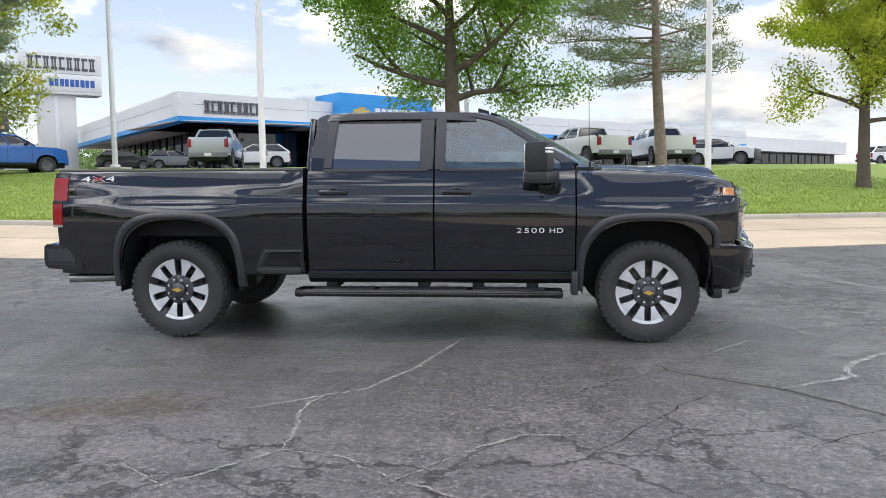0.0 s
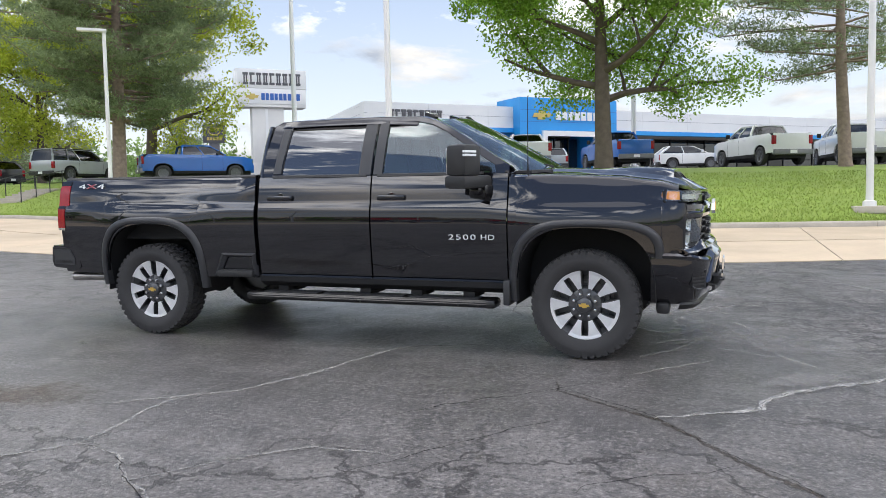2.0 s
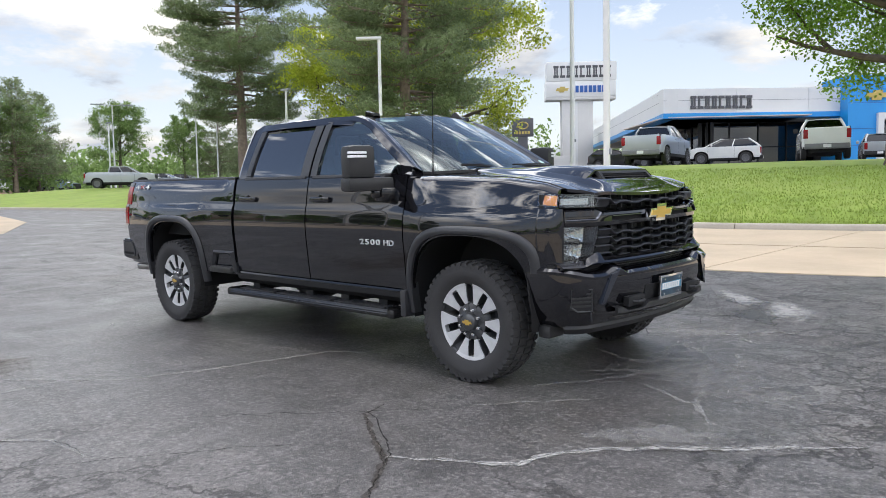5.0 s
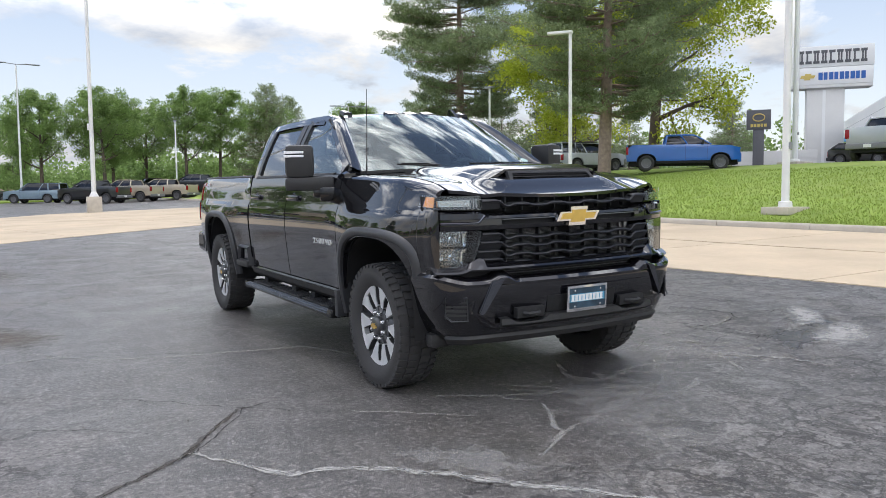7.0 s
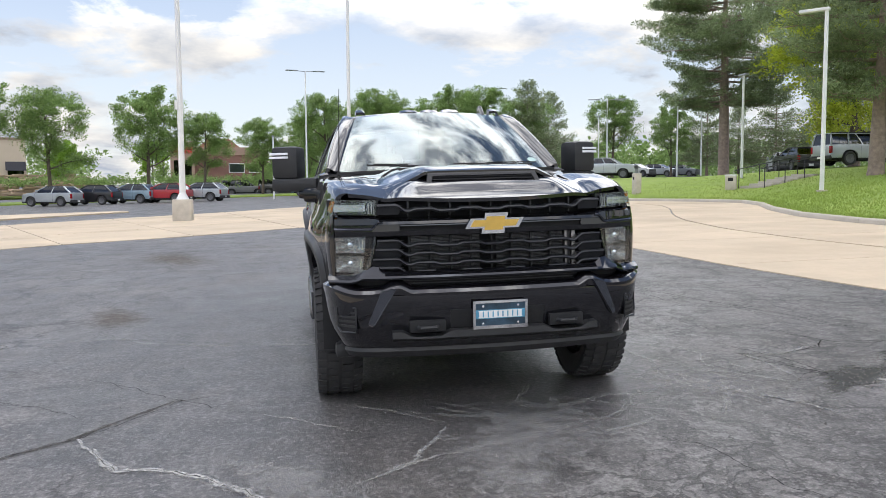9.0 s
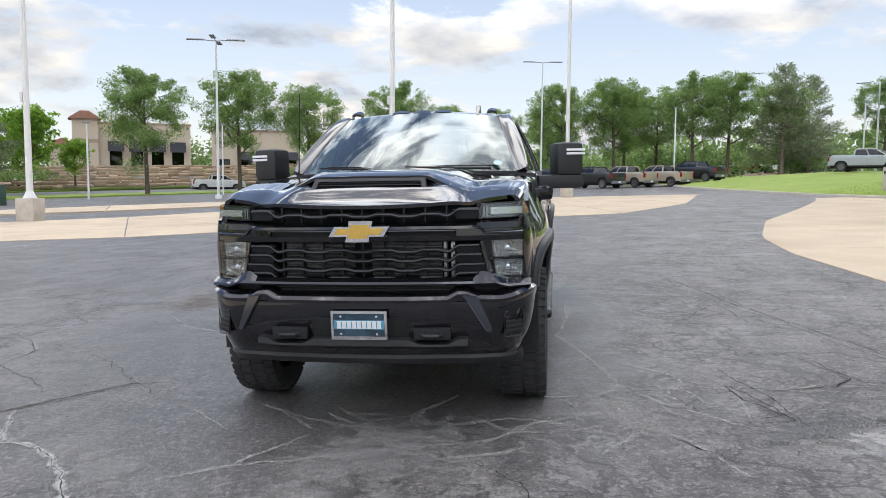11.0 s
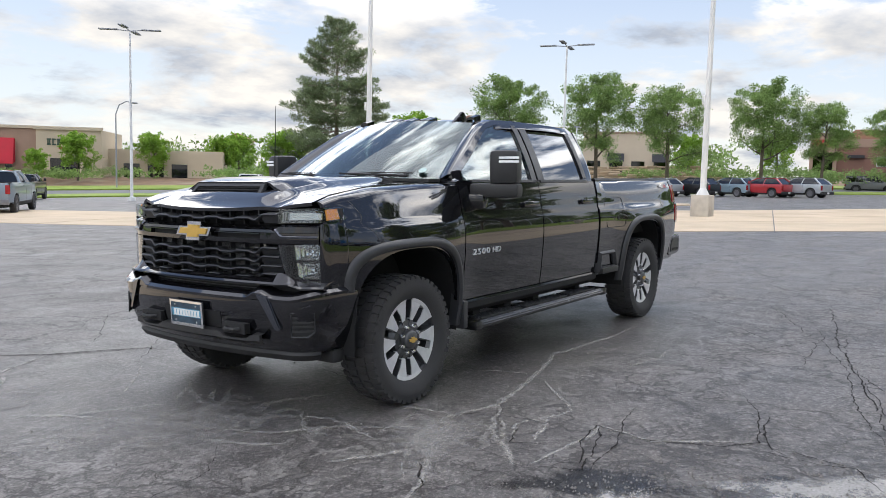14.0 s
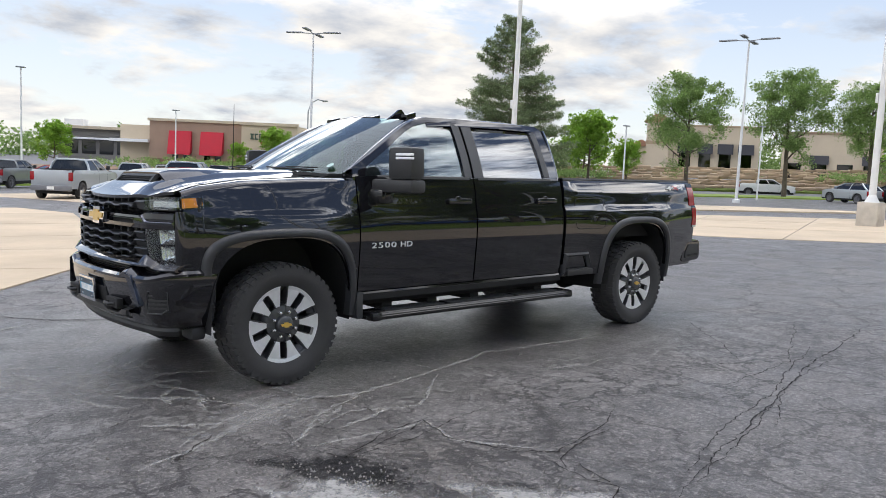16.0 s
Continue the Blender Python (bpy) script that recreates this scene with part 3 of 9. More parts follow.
# kerb: a real step with a rounded nose, in lengths
kerb = tagged(new("kerb"), "pale concrete kerb between apron and lawn", "kerb", kind="structure")
kp = split([p for p in KERB if -75 <= p[0] <= 60], 3.0)
for (a, b), (c, d) in zip(kp, kp[1:]):
    bm = bmesh.new()
    t = Vector((c - a, d - b)).normalized()
    nrm = Vector((-t.y, t.x))
    rows = []
    for k in (0.003, 0.997):
        px, py = a + (c - a) * k, b + (d - b) * k
        z = fall(px, py)
        rows.append([Vector((px + nrm.x * o, py + nrm.y * o, z + h)) for o, h in ((-0.02, -0.1), (-0.01, 0.10), (0.005, 0.135), (0.03, 0.148), (0.17, 0.150), (0.18, -0.1))])
    vv = grid(bm, rows)
    for r in vv:
        bm.faces.new(r)
    part("kerb_stone", bm, M_KERB, kerb, angle=40)

# lawn with its rise to the terrace
bm = bmesh.new()
vs = [0.16, 0.4, 0.8, 1.4, 2.2, 3.2, 4.5, 6, 8, 10, 12, 13.5, 15, 16.2, 17.2]
lx = [p[0] for p in split([p for p in KERB if p[0] >= -75 and p[0] <= 90], 1.6)]
slab(bm, [[Vector((x, kerb_y(x) + v, land(x, kerb_y(x) + v) - 0.012 + 0.02 * noise.noise((x * .3, v * .3, 0)))) for v in vs] for x in lx], (0, 0, -0.3))
lawn = part("lawn", bm, M_GRASS, None)
tagged(lawn, "bright green mown lawn rising to a terrace", "lawn", kind="structure")

# blades over the part of the lawn that lies nearest
random.seed(11)
verts, faces = [], []
for i in range(86000):
    x = random.uniform(-36, 17)
    if random.random() > (x + 36) / 20:
        continue
    v = 0.17 + (random.random() ** 1.7) * 11
    y = kerb_y(x) + v
    z = land(x, y) - 0.012
    a = random.uniform(0, math.pi)
    w, h = random.uniform(0.010, 0.022), random.uniform(0.035, 0.075)
    dx, dy = math.cos(a) * w, math.sin(a) * w
    lx_, ly_ = random.uniform(-.03, .03), random.uniform(-.03, .03)
    n = len(verts)
    verts += [(x - dx, y - dy, z), (x + dx, y + dy, z), (x + lx_, y + ly_, z + h)]
    faces.append((n, n + 1, n + 2))
me = bpy.data.meshes.new("grass")
me.from_pydata(verts, [], faces)
me.materials.append(M_BLADE)
tagged(new("grass", me), "short green grass blades on the lawn", "grass", kind="stuff")

# terrace of the dealership, street and bank beyond the lot
bm = bmesh.new()
tx = [-95, -60, -45, -30, -15, 0, 15, 30, 60, 95]
grid(bm, [[(x, kerb_y(x) + v, land(x, kerb_y(x) + v) - 0.02) for v in (17.0, 20, 30, 45, 70, 110)] for x in tx])
terrace = part("ground", bm, M_ROADGREY, None)
tagged(terrace, "grey asphalt terrace of the display lot", "ground", kind="structure")

STREET = [(60, -62), (30, -61), (-2, -61), (-30, -58), (-48, -49), (-61, -37), (-70, -26), (-76.5, -12), (-79, 2), (-80.5, 18), (-86, 50)]


def street_strip(name, o0, o1, rise0, rise1, mat, label, category):
    pts = split(STREET, 8)
    bm = bmesh.new()
    rows = []
    for i, (x, y) in enumerate(pts):
        a, b = pts[max(0, i - 1)], pts[min(len(pts) - 1, i + 1)]
        t = Vector((b[0] - a[0], b[1] - a[1])).normalized()
        nn = Vector((-t.y, t.x)) * -1 if Vector((-t.y, t.x)).dot(Vector((x, y))) < 0 else Vector((-t.y, t.x))
        row = []
        for k in range(4):
            o = o0 + (o1 - o0) * k / 3
            px, py = x + nn.x * o, y + nn.y * o
            row.append(Vector((px, py, fall(px, py) + rise0 + (rise1 - rise0) * k / 3)))
        rows.append(row)
    slab(bm, rows, (0, 0, -0.6))
    return tagged(part(name, bm, mat, None), label, category, kind="structure")


street_strip("lawn", 0, 6, 0.12, 0.22, M_GRASS, "green grass strip between lot and street", "lawn")
street_strip("road", 6, 19, 0.2, 0.35, M_ROADGREY, "grey street beyond the lot", "road")
street_strip("lawn", 19, 25, 0.5, 0.8, M_GRASS, "grass verge on the far side of the street", "lawn")
street_strip("bank", 25, 38, 0.8, 1.6, M_BANK, "mulched bank over the street", "bank")
street_strip("ground", 38, 130, 1.6, 2.6, M_ROADGREY, "grey lots of the shops over the street", "ground")

# ---------------- the black pickup ----------------
truck = thing("pickup_truck", "glossy black crew cab pickup with dark trim parked on asphalt", "pickup truck", LEVEL.copy())


def eased(u, h=0.12):
    """Nought below, u above, with a round turn between."""
    return 0.0 if u < -h else u if u > h else (u + h) ** 2 / (4 * h)


def body_w(x, z):
    """Half width of the painted side at a station and height."""
    u = max(0, z - 1.05)
    w = 0.998 - 0.10 * eased(z - 1.05) - 0.20 * u * u - 0.085 * eased(1.05 - z) - 0.20 * max(0, 0.75 - z) ** 2
    w -= 0.50 * max(0, z - 1.19) ** 2 * (1 - smooth01(.95, 1.14, x) + smooth01(3.45, 3.75, x))
    w -= 0.105 * max(0, (x - 4.05) / 0.75) ** 2
    w -= 0.05 * max(0, (-0.5 - x) / 0.6) ** 2
    for c in (0.0, 4.03):
        w += 0.036 * math.exp(-((x - c) / 0.61) ** 4) * (1 - smooth01(1.03, 1.36, z))
    w -= 0.014 * smooth01(1.17, 1.21, z) * (1 - smooth01(1.21, 1.36, z)) * (1 if x < 1.14 else 0.4)
    return w


def arch(x, c, hw, top, foot=0.45, p=2.9):
    u = min(1.0, abs((x - c) / hw))
    return foot + (top - foot) * (1 - u ** p) ** (1 / p)


def columns(*runs):
    out = []
    for a, b, n in runs:
        out += [a + (b - a) * k / n for k in range(n)]
    return out + [runs[-1][1]]


def arch_columns(c, hw, n=26):
    return [c - hw * math.cos(math.pi * k / n) for k in range(n + 1)]


def side_panel(bm, xs, bottom, top, s, rows=14, wf=body_w, extra=()):
    """A skin on the truck's side from bottom(x) to top(x); extra rows of (inset, rise) turn it over at the top."""
    pts = []
    for x in xs:
        b, t = bottom(x), top(x)
        col = []
        for j in range(rows + 1):
            z = b + (t - b) * j / rows
            col.append((x, s * wf(x, z), z))
        for y, dz in extra:
            col.append((x, s * (col[rows][1] * s * (1 - y) + 0.808 * y), t + dz))
        pts.append(col)
    slab(bm, pts, (0, -s * 0.03, 0))


def wheel(s, x, name="wheel"):
    root = new(name)
    root.parent = truck
    root.matrix_basis = Matrix.Translation((x, s * 0.865, 0.421)) @ (pose(0, 0, 0) if s > 0 else pose(0, 0, 0, 0, 0, 180))
    return root


def tyre_mesh(bm, r=0.421, w=0.275, rim=0.272):
    h = w / 2
    prof = [(rim - 0.01, -h * .72), (rim + .01, -h * .86), (rim + .045, -h * .97), ((r + rim) / 2 + .005, -h * 1.03), (r - .045, -h * .99), (r - .018, -h * .90), (r - .010, -h * .72), (r - .008, 0),
            (r - .010, h * .72), (r - .018, h * .90), (r - .045, h * .99), ((r + rim) / 2 + .005, h * 1.03), (rim + .045, h * .97), (rim + .01, h * .86), (rim - .01, h * .72)]
    lathe(bm, prof, 72)


def tread_mesh(bm, r=0.421, w=0.275):
    h = w / 2
    # shoulder lugs and two staggered centre rows
    n = 46
    for k in range(n):
        for y0, y1, sh, r0, r1, wd in ((h * .62, h * 1.00, 0.0, r - .030, r + .001, .60), (-h * 1.00, -h * .62, 0.5, r - .030, r + .001, .60),
                                       (h * .08, h * .54, 0.3, r - .02, r + .001, .72), (-h * .54, -h * .08, 0.8, r - .02, r + .001, .72)):
            a0 = 2 * math.pi * (k + sh) / n
            a1 = a0 + 2 * math.pi / n * wd
            p = []
            for a in (a0, a1):
                for y, rr in ((y0, r1 - (.010 if abs(y0) > h * .9 else 0)), (y1, r1 - (.010 if abs(y1) > h * .9 else 0)), (y1, r0), (y0, r0)):
                    aa = a + (y / h) * 0.012
                    p.append(bm.verts.new((rr * math.cos(aa), y, rr * math.sin(aa))))
            for q in ((0, 1, 5, 4), (0, 4, 7, 3), (1, 2, 6, 5), (0, 3, 2, 1), (4, 5, 6, 7)):
                bm.faces.new([p[i] for i in q])
    # raised blocks on the outer shoulder
    for k in range(36):
        a = 2 * math.pi * k / 36
        for d, rr in ((0.0, r - .05), (0.5, r - .058)):
            aa = a + d * 2 * math.pi / 36
            p = [bm.verts.new((q * math.cos(aa + e), h * yy, q * math.sin(aa + e))) for e in (-.035, .035) for q, yy in ((rr, 1.01), (rr + .03, .985), (rr + .03, .93), (rr, .96))]
            for q in ((0, 1, 5, 4), (0, 4, 7, 3), (1, 2, 6, 5)):
                bm.faces.new([p[i] for i in q])


def sector(bm, a0, a1, r0, r1, y0, y1, w0=None, w1=None, n=4, mi=0):
    """A wedge of a disc between two angles, a0/a1 at the inner radius and w0/w1 at the outer."""
    w0, w1 = a0 if w0 is None else w0, a1 if w1 is None else w1
    top = []
    for i in range(n + 1):
        t = i / n
        ia, oa = a0 + (a1 - a0) * t, w0 + (w1 - w0) * t
        top.append([(r0 * math.cos(ia), y0[0], r0 * math.sin(ia)), ((r0 + r1) / 2 * math.cos((ia + oa) / 2), (y0[0] + y0[1]) / 2 + .004, (r0 + r1) / 2 * math.sin((ia + oa) / 2)), (r1 * math.cos(oa), y0[1], r1 * math.sin(oa))])
    slab(bm, top, (0, -(y0[0] - y1), 0), mi)


def build_wheel(root):
    bm = bmesh.new(); tyre_mesh(bm)
    part("tyre", bm, M_RUBBER, root, "black all-terrain tyre with blocky tread", angle=30)
    bm = bmesh.new(); tread_mesh(bm)
    tagged(part("tread", bm, M_RUBBER, root, angle=30), "blocky tyre tread", kind="stuff")
    bm = bmesh.new()
    lathe(bm, [(0.262, -0.11), (0.266, 0.06), (0.274, 0.085), (0.291, 0.092), (0.291, 0.098), (0.287, 0.099), (0.280, 0.094), (0.262, 0.080), (0.245, -0.02), (0.242, -0.11)], 64)
    lathe(bm, [(0.0, -0.03), (0.25, -0.03), (0.25, -0.045), (0.0, -0.045)], 40)
    # brake disc and spoke pockets
    lathe(bm, [(0.05, 0.0), (0.185, 0.0), (0.185, -0.028), (0.05, -0.028)], 40)
    part("rim", bm, M_POCKET, root, "dark grey painted alloy rim", angle=30)
    # five broad petals, each with a slot in it, and dark wedges between them that open to the edge
    bm = bmesh.new()
    bm2 = bmesh.new()
    for k in range(5):
        c = 2 * math.pi * k / 5 + radians(54)
        for e in (-1, 1):
            inn, mid_, out_ = (c + e * .200, c + e * .43), (c + e * .105, c + e * .495), (c + e * .0, c + e * .515)
            sector(bm, inn[0], inn[1], 0.128, 0.246, (0.088, 0.099), 0.062, mid_[0], mid_[1])
            sector(bm, mid_[0] - e * .105, mid_[1], 0.245, 0.287, (0.099, 0.104), 0.062, out_[0], out_[1])
            sector(bm2, c + e * .12, c + e * .50, 0.078, 0.130, (0.082, 0.087), 0.03, inn[0], inn[1])
            sector(bm2, inn[1], inn[1] + e * .05, 0.140, 0.284, (0.084, 0.096), 0.0, mid_[1], mid_[1] + e * .04, 2)
            sector(bm2, inn[0] - e * .025, inn[0], 0.140, 0.246, (0.084, 0.092), 0.0, mid_[0] - e * .014, mid_[0], 2)
        w = c + math.pi / 5
        sector(bm2, w - .12, w + .12, 0.222, 0.286, (0.030, 0.088), -0.01)
        sector(bm2, w - .16, w + .16, 0.120, 0.150, (0.080, 0.040), -0.01)
    part("spokes", bm, M_MACHINED, root, "machined silver spoke faces", angle=25)
    lathe(bm2, [(0.0, 0.082), (0.11, 0.084), (0.125, 0.078), (0.125, 0.02)], 40)
    part("spoke_sides", bm2, M_POCKET, root, angle=25)
    for k in range(8):
        a = 2 * math.pi * (k + .5) / 8
        bm = bmesh.new()
        lathe(bm, [(0.0, 0.122), (0.010, 0.120), (0.0135, 0.112), (0.0135, 0.088)], 10, c=(0.0885 * math.cos(a), 0, 0.0885 * math.sin(a)))
        part("lug_nut", bm, M_BRIGHT, root, "chrome lug nut")
    bm = bmesh.new()
    lathe(bm, [(0.0, 0.130), (0.050, 0.128), (0.058, 0.122), (0.062, 0.112), (0.064, 0.08)], 32)
    cap = part("centre_cap", bm, M_POCKET, root, "dark centre cap with gold emblem")
    bm = bmesh.new()
    bow(bm, 0.044, 0.018, 0.130, 0.136)
    part("emblem", bm, M_GOLD, cap, "gold cross emblem")


def bow(bm, hw, hh, a, b, slant=0.35, arm=0.36, dz=0.0):
    """The maker's plain cross shape: wide bar with slanted ends and a square block across it; faces along y."""
    s_, k = slant * hh * 1.6, hw * arm
    hb = hh * 0.48
    prism(bm, [(-hw, -hb + dz), (-k - s_ * .3, -hb + dz), (-k - s_ * .5, -hh + dz), (k - s_ * .2, -hh + dz), (k - s_ * .1, -hb + dz), (hw - s_, -hb + dz),
               (hw, hb + dz), (k + s_ * .3, hb + dz), (k + s_ * .5, hh + dz), (-k + s_ * .2, hh + dz), (-k + s_ * .1, hb + dz), (-hw + s_, hb + dz)], a, b)


for s_, x_ in ((-1, 0.0), (-1, 4.035), (1, 0.0), (1, 4.035)):
    build_wheel(wheel(s_, x_))

CAB_W = lambda x, z: 0.925 - 0.314 * (z - 1.44) - 0.30 * (z - 1.44) ** 2 - 0.10 * max(0, (x - 2.7)) ** 2 * 0.6


def ring(bm, outer, inner, s, wf, inset=0.028, off=0.0):
    """A frame on the cab's side between two outlines of as many corners."""
    def P(x, z):
        return Vector((x, s * (wf(x, z) + off), z))
    n = len(outer)
    rows = [[P(*outer[i % n]) for i in range(n + 1)], [P((outer[i % n][0] + inner[i % n][0]) / 2, (outer[i % n][1] + inner[i % n][1]) / 2) for i in range(n + 1)], [P(*inner[i % n]) for i in range(n + 1)]]
    slab(bm, rows, (0, -s * inset, 0))


def pane(bm, outline, s, wf, off, n=8):
    """Glass over an outline given as bottom and top edges [(x, z0, z1)]."""
    rows = [[(x, s * (wf(x, z0 + (z1 - z0) * k / n) + off), z0 + (z1 - z0) * k / n) for k in range(n + 1)] for x, z0, z1 in outline]
    slab(bm, rows, (0, -s * 0.004, 0))


def dense(poly, step=0.09):
    return split(poly + [poly[0]], step)[:-1]


def match(outer, inner, n):
    """The same count of points on two closed outlines, corner for corner."""
    o, i = [], []
    m = len(outer)
    for k in range(m):
        for j in range(n):
            t = j / n
            o.append(tuple(outer[k][c] + (outer[(k + 1) % m][c] - outer[k][c]) * t for c in (0, 1)))
            i.append(tuple(inner[k][c] + (inner[(k + 1) % m][c] - inner[k][c]) * t for c in (0, 1)))
    return o, i


R_OUT = [(1.20, 1.445), (1.19, 1.60), (1.225, 1.90), (1.29, 1.935), (2.242, 1.945), (2.242, 1.445)]
R_IN = [(1.375, 1.452), (1.385, 1.60), (1.405, 1.865), (1.435, 1.895), (2.125, 1.902), (2.125, 1.452)]
F_OUT = [(2.256, 1.445), (2.256, 1.945), (2.58, 1.937), (2.75, 1.897), (2.885, 1.832), (3.425, 1.510), (3.427, 1.445)]
F_IN = [(2.345, 1.452), (2.345, 1.905), (2.58, 1.898), (2.735, 1.864), (2.855, 1.807), (3.305, 1.515), (3.32, 1.452)]


def side_of_truck(s):
    L_ = "left" if s > 0 else "right"
    # bed side
    bm = bmesh.new()
    xs = columns((-1.095, -0.53, 8)) + arch_columns(0.02, 0.525)[0:] + columns((0.55, 1.125, 8))
    xs = sorted(set(round(x, 4) for x in xs))
    side_panel(bm, xs, lambda x: arch(x, 0.02, 0.53, 1.035) if abs(x - 0.02) < 0.529 else 0.555, lambda x: 1.455, s, 26, extra=((0.25, .006), (0.6, .006)))
    part("bed_side", bm, M_BLACK, truck, "glossy black bed side", angle=50)
    bm = bmesh.new()
    slab(bm, [[(x, s * (body_w(x, 1.455) + .004 - k), 1.457 + (0.014 if 0.01 < k < .17 else 0)) for k in (0, .012, .03, .09, .165, .18)] for x in columns((-1.09, 1.12, 12))], (0, 0, -0.02))
    part("bed_rail_cap", bm, M_PLASTIC, truck, "black plastic bed rail cap")
    if s > 0:
        flap = new("fuel_door"); flap.parent = truck
        loop = []
        for cx_, cz_, a0 in ((.93, 1.23, 0), (.61, 1.23, 90), (.61, 1.05, 180), (.93, 1.05, 270)):
            for k in range(6):
                a = radians(a0 + 18 * k)
                px, pz = cx_ + .05 * math.cos(a), cz_ + .05 * math.sin(a)
                loop.append((px, body_w(px, pz) + .0005, pz))
        bm = bmesh.new(); tube(bm, loop + loop[:1], .0032, 5)
        part("gap", bm, M_DARK, flap)
        bm = bmesh.new(); lathe(bm, [(0.0, body_w(.712, 1.083) + .004), (.020, body_w(.712, 1.083) + .003), (.024, body_w(.712, 1.083) - .002), (.024, body_w(.712, 1.083) - .02)], 18, c=(.712, 0, 1.083))
        part("lock", bm, M_DARK, flap, "round dark lock")
    # doors, lower skins
    for nm, a, b in (("rear_door", 1.168, 2.243), ("front_door", 2.257, 3.428)):
        door = new(nm); door.parent = truck
        bm = bmesh.new()
        foot = (lambda x: 0.60) if nm == "front_door" else (lambda x: 0.60)
        side_panel(bm, columns((a, b, 14)), foot, lambda x: 1.442, s, 26)
        part("door_skin", bm, M_BLACK, door, "glossy black door panel", angle=60)
        # bright pinch line at the sill
        bm = bmesh.new()
        slab(bm, [[(x, s * (body_w(x, .585) + .012), .578), (x, s * (body_w(x, .60) + .004), .592)] for x in columns((a, b, 6))], (0, -s * .03, 0))
        part("sill_trim", bm, M_GLOSSBLACK, door)
        # window frame and glass
        o, i = match(R_OUT, R_IN, 4) if nm == "rear_door" else match(F_OUT, F_IN, 4)
        bm = bmesh.new(); ring(bm, o, i, s, CAB_W)
        part("window_frame", bm, M_BLACK, door, "glossy black window frame", angle=40)
        bm = bmesh.new()
        if nm == "rear_door":
            pane(bm, [(x, 1.44, lerp_table([(1.36, 1.84), (1.43, 1.905), (2.14, 1.912)], x)) for x in columns((1.36, 2.14, 10))], s, CAB_W, -0.012)
        else:
            pane(bm, [(x, 1.44, lerp_table([(2.33, 1.915), (2.58, 1.908), (2.745, 1.872), (2.865, 1.815), (3.33, 1.512)], x)) for x in columns((2.33, 3.33, 14))], s, CAB_W, -0.012)
        part("window_glass", bm, G_PRIV if nm == "rear_door" else G_SIDE, door, "dark tinted privacy glass" if nm == "rear_door" else "lightly tinted door glass")
        # pillar covers and belt weather strip in satin grey
        bm = bmesh.new()
        px = (2.128, 2.236) if nm == "rear_door" else (2.262, 2.342)
        pane(bm, [(x, 1.452, 1.905) for x in px], s, CAB_W, 0.006)
        part("pillar_cover", bm, M_FLARE, door, "satin dark grey pillar cover")
        if nm == "rear_door":
            bm = bmesh.new()
            slab(bm, [[(1.372 + .03 * (z - 1.45) / .45 - .075 + q, s * (CAB_W(1.38, z) + .005), z) for q in (0, .07)] for z in columns((1.47, 1.87, 5))], (0, -s * .01, 0))
            part("pillar_cover", bm, M_FLARE, door, "satin dark grey pillar cover")
        bm = bmesh.new()
        slab(bm, [[(x, s * (CAB_W(x, z) + d), z) for z, d in ((1.432, .004), (1.437, .012), (1.455, .010), (1.459, .0))] for x in columns((1.30 if nm == "rear_door" else 2.30, 2.20 if nm == "rear_door" else 3.22, 6))], (0, -s * .02, 0))
        part("belt_strip", bm, M_PLASTIC, door)
        # handle: cup, grip and lock
        hx = 1.39 if nm == "rear_door" else 2.44
        y0 = body_w(hx, 1.27)
        bm = bmesh.new()
        box(bm, hx - .125, hx + .125, s * (y0 + .014) - .016, s * (y0 + .014) + .016, 1.238, 1.284, 0.016)
        box(bm, hx + .06, hx + .10, s * y0 - .02, s * y0 + .012, 1.252, 1.274, 0.004)
        part("door_handle", bm, M_BLACK, door, "body-coloured pull handle")
        bm = bmesh.new()
        lathe(bm, [(0.0, s * (y0 + .003)), (0.040, s * (y0 + .002)), (0.046, s * (y0 - .004)), (0.046, s * (y0 - .02))], 20, c=(hx, 0, 1.258))
        part("handle_cup", bm, M_GLOSSBLACK, door)
    # front fender with its crown
    bm = bmesh.new()
    xs = sorted(set(round(x, 4) for x in columns((3.44, 3.505, 2)) + arch_columns(4.03, 0.525) + columns((4.556, 4.715, 5))))
    hood_edge = lambda x: lerp_table([(3.4, 1.438), (3.8, 1.432), (4.3, 1.408), (4.6, 1.365), (4.80, 1.302), (4.9, 1.26)], x)
    side_panel(bm, xs, lambda x: max(arch(x, 4.03, 0.53, 1.02), 0.80 if x > 4.4 else 0) if abs(x - 4.03) < 0.529 else (0.56 if x < 4 else 0.80), lambda x: hood_edge(x) - .022, s, 24, extra=((0.3, .014), (0.65, .021), (1.0, .020)))
    part("fender", bm, M_BLACK, truck, "glossy black front fender", angle=50)
    # wheel arch mouldings
    for c, hw, top, x0, foot, xf, ff in ((0.01, 0.545, 1.055, "", 0.45, None, 0.50), (4.03, 0.545, 1.04, "", 0.42, 0.80, 0.80)):
        bm = bmesh.new()
        pts = []
        for k in range(41):
            a = math.pi * (1 - k / 40)
            ca, sa = math.cos(a), math.sin(a)
            row = []
            f = foot if ca < 0 or c < 1 else 0.79
            if c > 1 and ca < 0:
                f = 0.43
            for grow, out in ((0.0, -0.05), (0.004, 0.018), (0.020, 0.030), (0.050, 0.026), (0.064, 0.006), (0.066, -0.03)):
                g = grow
                px = c + (hw + g - .018) * (abs(ca) ** 0.62) * (1 if ca > 0 else -1)
                pz = f + (top + g - .018 - f) * (max(0, sa) ** 0.62)
                row.append(Vector((px, s * (body_w(px, min(pz, 1.08)) + out), pz)))
            pts.append(row)
        vv = grid(bm, pts)
